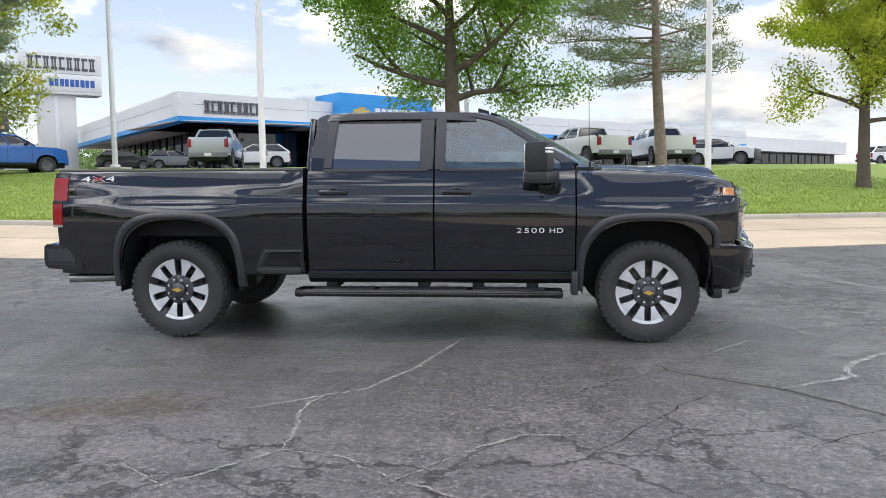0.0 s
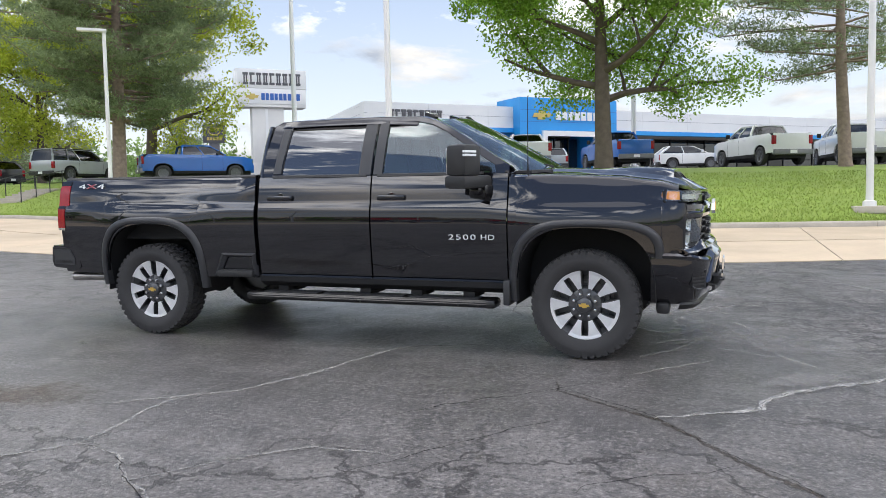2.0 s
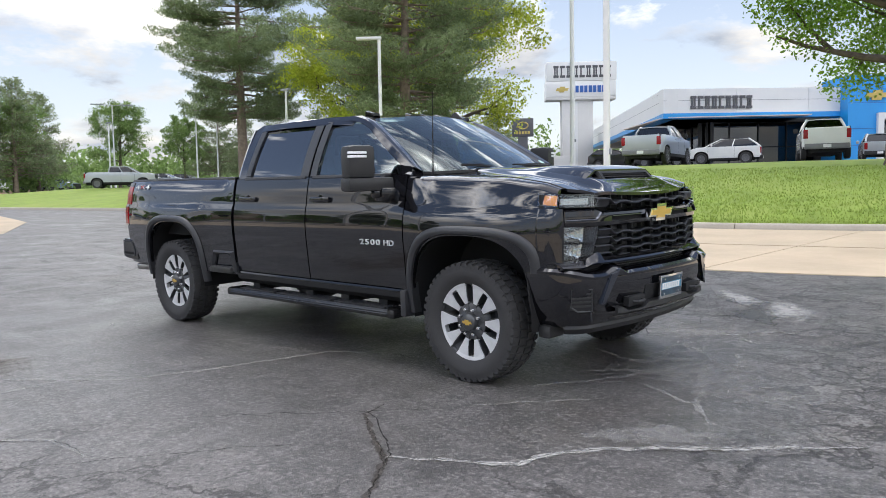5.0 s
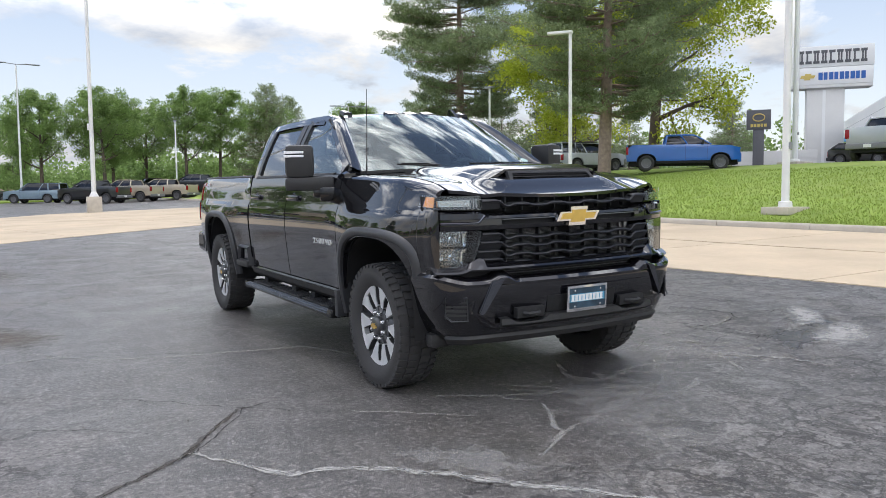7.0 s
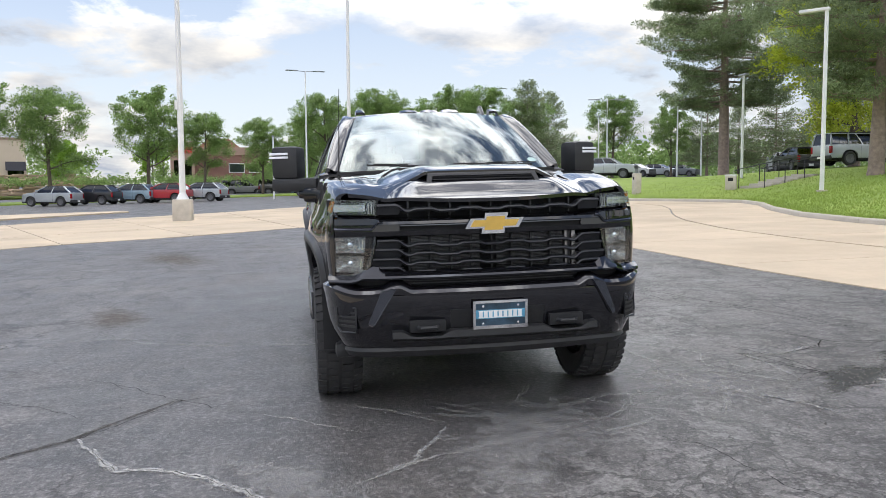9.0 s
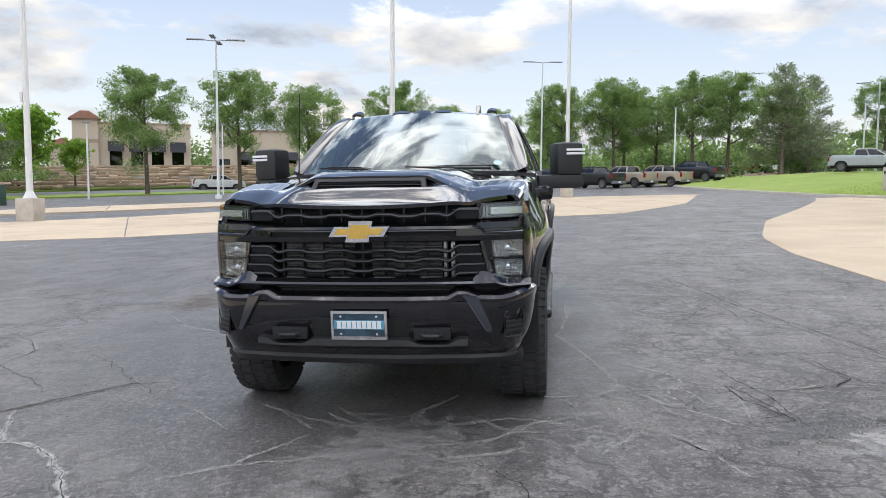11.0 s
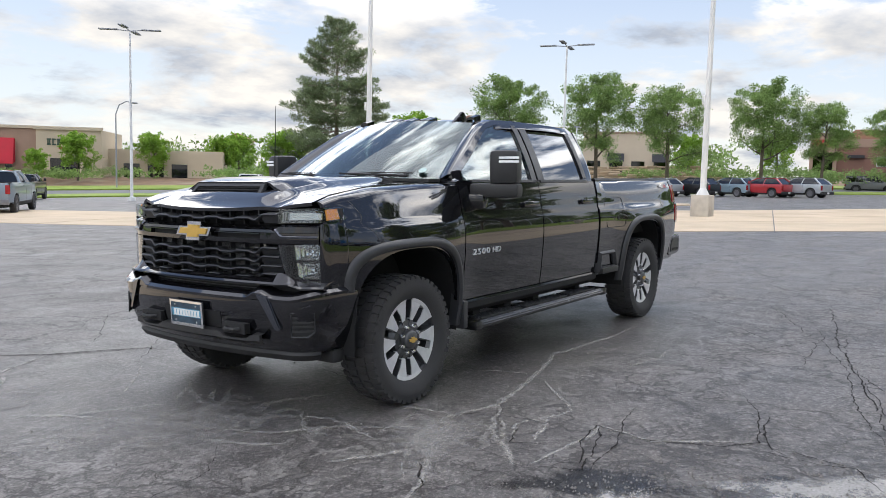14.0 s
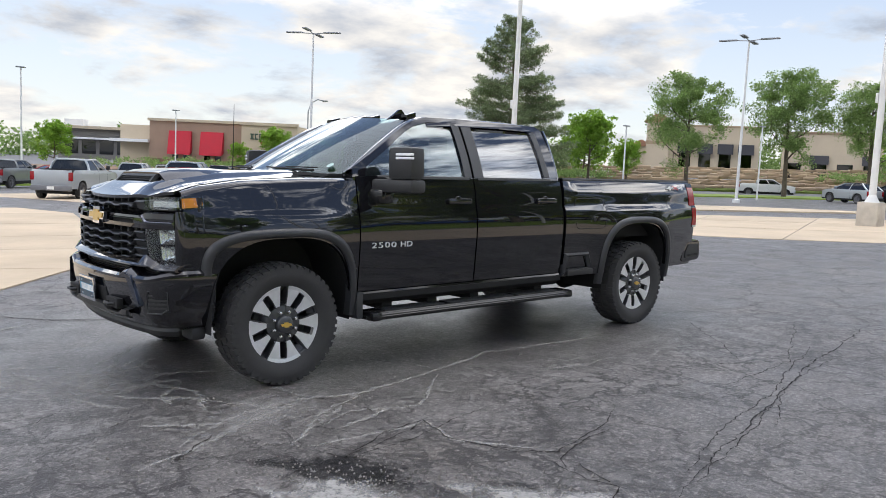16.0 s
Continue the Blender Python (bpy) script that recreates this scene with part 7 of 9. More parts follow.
block(f, "cornice", M_BRICKLIGHT, -14.2, 1.8, -.2, .2, 7.0, 7.4)
for k in range(4):
    x0 = -12 + 4 * k
    block(f, "window", G_SHOP_DARK, x0 - 1.2, x0 + 1.2, -.06, -.02, -1, 2.0)
    if k % 2:
        bm = bmesh.new(); prism(bm, [(0, 3.4), (0, 2.1), (-1.0, 1.9), (-.3, 3.4)], x0 - 1.5, x0 + 1.5, "x")
        part("awning", bm, M_MULLION, f, smooth=False)
f = shop("small tan house with a hip tile roof", -114.4, -141, 4.2, 130)
block(f, "wall", M_TAN, -2.6, 2.6, 0, 8, -4, 4.2)
bm = bmesh.new(); prism(bm, [(-3.0, 4.2), (3.0, 4.2), (.3, 5.8), (-.3, 5.8)], -.8, 8.8)
part("hip_roof", bm, M_TILE, f, smooth=False)
f = shop("small tan house with a hip tile roof behind trees", -131.2, -92.0, 4.7, 130)
block(f, "wall", M_TAN, -2.0, 2.0, 0, 7, -4, 3.0)
bm = bmesh.new(); prism(bm, [(-2.3, 3.0), (2.3, 3.0), (.25, 4.3), (-.25, 4.3)], -.6, 7.6)
part("hip_roof", bm, M_TILE, f, smooth=False)

# stone ledges on the bank over the street
ledge = thing("stone_ledge", "tan stacked stone terraces on the bank", "retaining wall", Matrix.Identity(4), kind="structure")
random.seed(21)
stone_meshes = []
for k in range(4):
    bm = bmesh.new(); box(bm, -.5, .5, -.35, .35, 0, 1, .08)
    for v in bm.verts:
        v.co += Vector((random.uniform(-.05, .05), random.uniform(-.05, .05), random.uniform(-.06, .06)))
    o = part("stone", bm, M_STONE, ledge)
    o.matrix_basis = Matrix.Translation((-75 - k * 2, -62, -1.5)) @ Matrix.Scale(.4, 4)
    stone_meshes.append(o)
for row_ in range(7):
    for k in range(42):
        t = (k + .5 * (row_ % 2)) / 42
        # an arc of terraces from the hill house to the tan shops
        x = -62 - 30 * t - row_ * .86 + random.uniform(-.3, .3)
        y = -69 + 47 * t - row_ * 1.09 + random.uniform(-.3, .3)
        sx, sz = random.uniform(1.0, 2.0), random.uniform(.24, .42)
        z = fall(x, y) + .75 + row_ * .36 + random.uniform(-.08, .08)
        share("stone", stone_meshes[(k + row_) % 4], ledge, Matrix.Translation((x, y, z)) @ pose(0, 0, 0, 0, 0, -57 + random.uniform(-8, 8)) @ Matrix.Diagonal((sx, 1.2, sz, 1)))

# hills far to the north-west
M_HILL = paint("dry green hills", (0.16, 0.19, 0.10), 0.95, 0, 0, 0.25, 0.004, dirt=(0.10, 0.14, 0.07), dirt_scale=0.008, object_space=False)
bm = bmesh.new()
rows = []
for i in range(61):
    a = radians(95 + 80 * i / 60)
    row = []
    for j in range(10):
        r = 900 + 130 * j
        prof = math.sin(math.pi * min(1, j / 9)) ** .8
        h = (58 + 26 * noise.noise((i * .16, 1.7, 0)) + 14 * noise.noise((i * .5, j * .4, 3))) * prof * smooth01(0, 8, i) * smooth01(60, 44, i)
        row.append((r * math.cos(a), r * math.sin(a), h - 4))
    rows.append(row)
grid(bm, rows)
tagged(part("backdrop", bm, M_HILL, None), "green rolling hills on the horizon", "hills", kind="structure")

# ---------------- trees ----------------
M_BARK = paint("grey-brown bark", (0.115, 0.090, 0.070), 0.95, 0, 0, 0.35, 4, 0.8, 18)
M_PINEBARK = paint("ponderosa bark", (0.27, 0.205, 0.165), 0.95, 0, 0, 0.4, 5, 0.9, 14)


def leaf_material(name, base, light):
    """Leaves: coloured leaf by leaf, some light passing through."""
    m, nt, b = material(name)
    N, L = nt.nodes.new, nt.links.new
    g = N("ShaderNodeNewGeometry")
    ramp = N("ShaderNodeMix"); ramp.data_type = "RGBA"
    ramp.inputs["A"].default_value, ramp.inputs["B"].default_value = (*base, 1), (*light, 1)
    L(g.outputs["Random Per Island"], ramp.inputs["Factor"])
    nz = N("ShaderNodeTexNoise"); nz.inputs["Scale"].default_value = 0.6
    tc = N("ShaderNodeTexCoord"); L(tc.outputs["Object"], nz.inputs["Vector"])
    mul = N("ShaderNodeMix"); mul.data_type = "RGBA"; mul.blend_type = "MULTIPLY"; mul.inputs["Factor"].default_value = .7
    L(ramp.outputs["Result"], mul.inputs["A"])
    mr = N("ShaderNodeMapRange"); mr.inputs["From Min"].default_value, mr.inputs["From Max"].default_value = .3, .7
    mr.inputs["To Min"].default_value, mr.inputs["To Max"].default_value = .6, 1.35
    L(nz.outputs["Fac"], mr.inputs["Value"]); L(mr.outputs["Result"], mul.inputs["B"])
    L(mul.outputs["Result"], b.inputs["Base Color"])
    b.inputs["Roughness"].default_value = 0.55
    b.inputs["Specular IOR Level"].default_value = 0.3
    tr, mix = N("ShaderNodeBsdfTranslucent"), N("ShaderNodeMixShader")
    L(mul.outputs["Result"], tr.inputs["Color"])
    mix.inputs[0].default_value = 0.58
    L(b.outputs[0], mix.inputs[1]); L(tr.outputs[0], mix.inputs[2])
    L(mix.outputs[0], nt.nodes["Material Output"].inputs["Surface"])
    return m


M_LEAF = leaf_material("broad green leaves", (0.170, 0.310, 0.036), (0.330, 0.500, 0.085))
M_LEAFYEL = leaf_material("yellow-green leaves", (0.340, 0.420, 0.040), (0.580, 0.620, 0.090))
M_LEAFDARK = leaf_material("mid green leaves", (0.165, 0.255, 0.075), (0.310, 0.430, 0.150))
M_NEEDLE = leaf_material("dark pine needles", (0.165, 0.215, 0.105), (0.350, 0.420, 0.225))
M_NEEDLEB = leaf_material("blue-green needles", (0.140, 0.185, 0.092), (0.290, 0.350, 0.185))


def rand_dir(rng):
    z = rng.uniform(-1, 1)
    a = rng.uniform(0, 2 * math.pi)
    q = math.sqrt(1 - z * z)
    return Vector((q * math.cos(a), q * math.sin(a), z))


def leaf_mesh(name, spots, rng, size, count, spread, flat=0.75, aspect=0.55):
    """Many small pointed leaves scattered round the given spots."""
    n = len(spots) * count
    verts, faces = [], []
    for c, rad in spots:
        for _ in range(count):
            d = rand_dir(rng)
            p = c + Vector((d.x, d.y, d.z * flat)) * rad * spread * rng.random() ** .5
            u = rand_dir(rng)
            w = u.cross(rand_dir(rng))
            if w.length < .05:
                continue
            w.normalize()
            s = size * rng.uniform(.6, 1.3)
            a, b = u * s * .5, w * s * aspect * .5
            k = len(verts)
            verts += [p - a, p + b - a * .1, p + a, p - b - a * .1]
            faces.append((k, k + 1, k + 2, k + 3))
    me = bpy.data.meshes.new(name)
    me.from_pydata([tuple(v) for v in verts], [], faces)
    return me


def broadleaf(label, seed, h, crown_r, trunk_h, trunk_r, leaves, leaf_size, mat, droop=0.0, levels=3, group="broadleaf trees", limbs=7):
    """A tapered trunk that forks into limbs, with a ragged crown of separate leaves; stands at the origin."""
    rng = random.Random(seed)
    t = thing("tree", label, "tree", None, group)
    bm = bmesh.new()
    lean = Vector((rng.uniform(-.04, .04), rng.uniform(-.04, .04), 1))
    stem = [Vector((0, 0, -.25)), Vector((0, 0, .15)), lean * trunk_h * .5, lean * trunk_h, lean * (trunk_h + (h - trunk_h) * .45), lean * (h * .9)]
    tube(bm, stem, [trunk_r * 1.6, trunk_r * 1.15, trunk_r * .95, trunk_r * .85, trunk_r * .45, trunk_r * .08], 10)
    spots = []

    def grow(p, d, ln, r, lev):
        pts = [p]
        q = p
        dd = d.copy()
        n = 4
        for k in range(n):
            dd = (dd + rand_dir(rng) * .22 + Vector((0, 0, .08 - droop * k / n))).normalized()
            q = q + dd * ln / n
            pts.append(q)
        tube(bm, pts, [r * (1 - .72 * k / n) for k in range(n + 1)], 6 if lev > 1 else 4, cap=False)
        if lev <= 1:
            for k in (2, 3, 4):
                spots.append((pts[k], ln * .48))
            return
        for k in range(rng.randint(3, 5)):
            j = rng.randint(1, n)
            nd = (dd * .55 + rand_dir(rng) * .8 + Vector((0, 0, .12))).normalized()
            grow(pts[j], nd, ln * rng.uniform(.5, .72), r * .5, lev - 1)
        spots.append((pts[-1], ln * .3))

    for k in range(limbs + 4):
        f = k / (limbs + 3)
        a = k * 2.4 + rng.uniform(-.4, .4)
        z = trunk_h * (.86 + .2 * f) + (h - trunk_h) * f * .72
        up = .25 + .75 * f
        d = Vector((math.cos(a), math.sin(a), up)).normalized()
        reach = crown_r * (1.0 - .52 * f * f) * rng.uniform(.75, 1.08) * .62
        base = lean * z
        grow(Vector((base.x, base.y, z)), d, reach, trunk_r * (.5 - .25 * f), levels - 1)
    part("trunk", bm, M_BARK, t, angle=60)
    # sprays that round the crown out
    zc, zr = trunk_h + (h - trunk_h) * .52, (h - trunk_h) * .50
    for _ in range(int(len(spots) * .55)):
        d = rand_dir(rng)
        d.z = abs(d.z) if d.z < -.35 else d.z
        r = rng.uniform(.45, 1.0) ** .6
        w_ = crown_r * (.80 + .16 * d.z) * r * rng.uniform(.85, 1.08)
        spots.append((Vector((d.x * w_, d.y * w_, zc + d.z * zr * r)), crown_r * rng.uniform(.07, .15)))
    # no spray crowds another
    taken, kept, cell = {}, [], crown_r * .15
    for c_, r_ in spots:
        key = (int(c_.x // cell), int(c_.y // cell), int(c_.z // cell))
        taken[key] = taken.get(key, 0) + 1
        if taken[key] <= 2:
            kept.append((c_, r_))
    spots = kept
    per = max(1, leaves // max(1, len(spots)))
    me = leaf_mesh("crown", spots, rng, leaf_size, per, 1.25)
    me.materials.append(mat)
    c = new("crown", me)
    c.parent = t
    return t


def pine(label, seed, h, crown_r, bare, trunk_r, tufts, needle, mat, shape="round", group="pines", gaps=0.15):
    """A straight trunk with whorls of drooping boughs and tufts of needles; stands at the origin."""
    rng = random.Random(seed)
    t = thing("tree", label, "tree", None, group)
    bm = bmesh.new()
    bend = Vector((rng.uniform(-.25, .25), rng.uniform(-.25, .25), 0)) * (.3 if shape == "cone" else 1.6)
    def axis(z):
        return Vector((bend.x * math.sin(z / h * 3), bend.y * math.sin(z / h * 2.4), z))
    zs = [-.3, .2, h * .25, h * .5, h * .75, h * .98]
    tube(bm, [axis(z) for z in zs], [trunk_r * 1.3, trunk_r, trunk_r * .82, trunk_r * .58, trunk_r * .3, .02], 10)
    spots = []
    z = bare
    while z < h * .97:
        f = (z - bare) / (h - bare)
        if shape == "cone":
            reach = crown_r * (1 - f) ** .75 + .35
        else:
            reach = crown_r * (math.sin(math.pi * min(1, .22 + .80 * f)) ** .8) + .3
        n = rng.randint(4, 6)
        for k in range(n):
            if rng.random() < gaps:
                continue
            a = rng.uniform(0, 2 * math.pi)
            ln = reach * (rng.uniform(.82, 1.1) if shape == "cone" else rng.uniform(.55, 1.15))
            p = axis(z)
            d = Vector((math.cos(a), math.sin(a), rng.uniform(-.08, .18) if f < .6 else .4))
            pts = [p, p + d * ln * .45 + Vector((0, 0, -.02 * ln)), p + d * ln * .8 + Vector((0, 0, -.05 * ln)), p + d * ln + Vector((0, 0, .05 * ln))]
            tube(bm, pts, [trunk_r * .22 * (1 - .6 * f), trunk_r * .14 * (1 - .6 * f), .025, .010], 4, cap=False)
            side = Vector((-d.y, d.x, 0))
            m = max(4, int(ln / .34))
            for j in range(1, m + 1):
                u = .30 + .70 * j / m
                q = p + (pts[3] - p) * u + Vector((0, 0, -.05 * ln * math.sin(math.pi * u)))
                wd = ln * .34 * (1.15 - u) + .16
                for sgn in (-1, -.5, 0, .5, 1):
                    if rng.random() < .16:
                        continue
                    s = q + side * sgn * wd * rng.uniform(.7, 1.15) + Vector((0, 0, rng.uniform(-.22, .28)))
                    spots.append((s, (.20 + .14 * rng.random()) * max(1, h / 17)))
        z += rng.uniform(.25, .42) * (h / 15)
    part("trunk", bm, M_PINEBARK, t, angle=60)
    per = max(2, tufts // max(1, len(spots)))
    me = leaf_mesh("crown", spots, rng, needle, per, 1.25, .62, .20)
    me.materials.append(mat)
    c = new("crown", me)
    c.parent = t
    return t


def put(t, x, y, turn=0.0, size=1.0, z=None):
    t.matrix_basis = stand(x, y, z, turn) @ Matrix.Scale(size, 4)
    return t


# on the lawn
put(broadleaf("broad green shade tree with a thick dark trunk on the lawn", 3, 11.5, 7.4, 3.3, .34, 100000, .155, M_LEAF, .12, 3, limbs=9), 0.6, 24.4, 40)
put(pine("tall sparse pine with a bare lower trunk on the lawn", 8, 15.5, 5.6, 4.0, .27, 62000, .21, M_NEEDLE, gaps=.42), 9.8, 30.0, 10)
put(broadleaf("young yellow-green tree with a slim trunk on the lawn", 12, 8.0, 4.3, 2.6, .20, 46000, .125, M_LEAFYEL, .1, 3), 15.0, 21.0, 0)
put(pine("dense dark pine beside the drive lamp", 17, 17.5, 5.4, 3.4, .36, 120000, .25, M_NEEDLE, gaps=.16), -23.6, 25.2, 0)
put(broadleaf("tall bright yellow-green tree behind a pine", 23, 16.5, 8.8, 3.5, .36, 60000, .21, M_LEAFYEL, .12, 3, limbs=9), -28.6, 33.6, 0)
put(broadleaf("bright yellow-green tree behind the pines", 27, 13.5, 7.5, 3.0, .30, 40000, .24, M_LEAFYEL, .12, 3, limbs=8), -42, 38, 70)
put(pine("very tall dark pine with a bare grey trunk", 29, 23.0, 7.6, 6.0, .48, 130000, .31, M_NEEDLE, gaps=.18), -54.5, 35.0, 0)
# along the street
put(pine("full conical blue-green pine on the street strip", 31, 17.6, 6.8, 2.0, .30, 110000, .30, M_NEEDLEB, "cone", gaps=.05), -51.5, -51.5, 0)
kinds = [broadleaf("airy green locust tree on the street strip", s_, 11.2, 5.0, 3.9, .20, 26000, .19, M_LEAFDARK, .10, 3, "street trees") for s_ in (41, 42, 43)]
row_of = [(-62, -37.5, 1.04), (-70, -31.5, 1.1), (-75, -25.5, 1.0), (-79, -17, 1.02), (-80.5, -11.5, .82), (-85, -5.5, .78), (-83, 1.6, 1.0), (-81, 7.5, 1.02), (-87, 9, .95), (-82, 16, .98), (-83.5, 20, 1.0), (-88, 27, .9), (-90, 13, .9), (-93, 0, .85), (-76, 33.5, .8), (-68.5, 37, .62)]
for k, (x, y, sz) in enumerate(row_of):
    src = kinds[k % 3]
    if k < 3:
        put(src, x, y, 70 * k, sz)
    else:
        c = copy_thing(src, stand(x, y, None, 47 * k))
        c.matrix_basis = stand(x, y, None, 47 * k) @ Matrix.Scale(sz, 4)
small = broadleaf("small round green tree over the street", 51, 6.2, 2.9, 1.7, .12, 7000, .26, M_LEAF, .05, 3, "young trees")
for k, (x, y, sz) in enumerate([(-62.5, -50, 1.25), (-66, -47.5, .75), (-71, -57.5, 1.25), (-44.3, -86.6, .95), (-54.4, -86.2, 1.0), (-64.3, -85, 1.0), (-17.6, -86, .85), (-9, -92, .8), (-70, -88, 1.1), (-76, -84, 1.2), (-38, -84, .6), (-47, -54.5, .95), (-95, -30, 1.0), (-99, -20, 1.0)]):
    m_ = stand(x, y, fall(x, y) + (.2 if k in (11,) else 1.2), 61 * k)
    if k == 0:
        small.matrix_basis = m_ @ Matrix.Scale(sz, 4)
    else:
        copy_thing(small, m_).matrix_basis = m_ @ Matrix.Scale(sz, 4)
far_pine = pine("dark conifer far over the lot", 61, 12, 4.6, 1.6, .22, 14000, .42, M_NEEDLE, "cone", "far conifers")
for k, (x, y, sz) in enumerate([(-86, 26.5, 1.0), (-92, 31, .95), (-60, 78, .8), (-72, 72, .7), (-66, 84, .75), (-64, 60, .6), (-68.5, 41.0, .72), (-70, 45.5, .62), (-66.3, 47.5, .80), (-64.5, 51, .66), (-61.5, 53.5, .78)]):
    m_ = stand(x, y, None, 80 * k)
    if k == 0:
        far_pine.matrix_basis = m_ @ Matrix.Scale(sz, 4)
    else:
        copy_thing(far_pine, m_).matrix_basis = m_ @ Matrix.Scale(sz, 4)


def woods(name, label, seed, spots_of, mat, size, per, rad=1.5):
    rng = random.Random(seed)
    spots = []
    for a0, a1, r0, r1, h, n in spots_of:
        for _ in range(n):
            a = radians(rng.uniform(a0, a1)); r = rng.uniform(r0, r1)
            x, y = r * math.cos(a), r * math.sin(a)
            hh = h * rng.uniform(.55, 1.15)
            z0 = fall(x, y) + (1.8 if a0 < 0 else 1.2)
            for _k in range(9):
                spots.append((Vector((x + rng.uniform(-2.2, 2.2), y + rng.uniform(-2.2, 2.2), z0 + hh * rng.random() ** .8)), rad))
    me = leaf_mesh(name, spots, rng, size, per, 1.1)
    me.materials.append(mat)
    tagged(new(name, me), label, "woods", kind="stuff")


woods("far_woods", "green belt of trees beyond the lots", 71, [(-166, -143, 150, 185, 7, 70), (-140, -95, 140, 185, 6, 120), (-95, -25, 110, 170, 6, 150), (172, 184, 132, 165, 5, 60), (150, 174, 110, 190, 6, 110), (118, 150, 115, 170, 7, 90)], M_LEAFDARK, .8, 16)
woods("hedge", "low green hedges by the shops and street", 73, [(-143, -126, 86, 92, 1.0, 60), (-172, -158, 92, 98, 1.0, 40), (176, 190, 88, 94, 1.2, 50), (-122, -104, 90, 98, .9, 40)], M_LEAFDARK, .30, 14, .5)
woods("roadside_shrubs", "dense green shrubs under the street trees", 77, [(160, 175, 92, 102, 3.0, 56)], M_LEAFDARK, .5, 14, 1.1)

# ---------------- parked vehicles ----------------


def car_paint(name, base, metal=0.0):
    return paint(name, base, 0.35, metal, 1.0, 0.05, 2)


P_WHITE = car_paint("white car paint", (0.78, 0.78, 0.77))
P_BLUE = car_paint("bright blue car paint", (0.003, 0.115, 0.47), 0.0)
P_SILVER = car_paint("silver car paint", (0.42, 0.44, 0.46), 0.4)
P_STEEL = car_paint("steel-blue car paint", (0.22, 0.27, 0.33), 0.3)
P_GREY = car_paint("grey car paint", (0.16, 0.17, 0.175), 0.4)
P_DARK = car_paint("black car paint", (0.010, 0.010, 0.012))
P_TAN = car_paint("sand car paint", (0.42, 0.36, 0.27), 0.1)
P_RED = car_paint("red car paint", (0.40, 0.012, 0.02), 0.1)
P_BLUEGREY = car_paint("blue-grey car paint", (0.22, 0.30, 0.36), 0.3)
WHEELS = {}


def small_wheel(parent, x, s, w, r):
    key = round(r, 2)
    root = new("wheel"); root.parent = parent
    root.matrix_basis = Matrix.Translation((x, s * (w - .115), r)) @ (pose(0, 0, 0) if s > 0 else pose(0, 0, 0, 0, 0, 180))
    if key not in WHEELS:
        bm = bmesh.new()
        lathe(bm, [(r * .62, -.11), (r * .70, -.13), (r * .93, -.125), (r, -.09), (r, .09), (r * .93, .125), (r * .70, .13), (r * .62, .105)], 28)
        a = part("tyre", bm, M_RUBBER, root)
        bm = bmesh.new()
        lathe(bm, [(r * .63, .10), (r * .66, .115), (r * .60, .11), (r * .56, .07), (0, .05)], 28)
        for k in range(6):
            c = 2 * math.pi * k / 6
            sector(bm, c - .25, c + .25, r * .12, r * .61, (.095, .105), .06, c - .14, c + .14, 2)
        b = part("rim", bm, M_RIMDARK, root)
        WHEELS[key] = (a, b)
    else:
        for o, nm in zip(WHEELS[key], ("tyre", "rim")):
            share(nm, o, root, Matrix.Identity(4))


SHAPES = {
    "pickup": dict(L=5.9, W=1.0, r=.41, wf=1.90, wr=-1.85, belt=1.36, h=1.93, cab=(-.95, 1.45), roof=(-.80, .62), hood=1.30, nose=1.20, sill=.52),
    "suv": dict(L=5.3, W=1.0, r=.39, wf=1.62, wr=-1.45, belt=1.16, h=1.88, cab=(-2.60, 1.25), roof=(-2.45, .45), hood=1.18, nose=1.08, sill=.42),
    "crossover": dict(L=4.5, W=.92, r=.37, wf=1.40, wr=-1.28, belt=1.10, h=1.67, cab=(-2.16, 1.20), roof=(-1.42, .18), hood=1.10, nose=1.00, sill=.38),
}


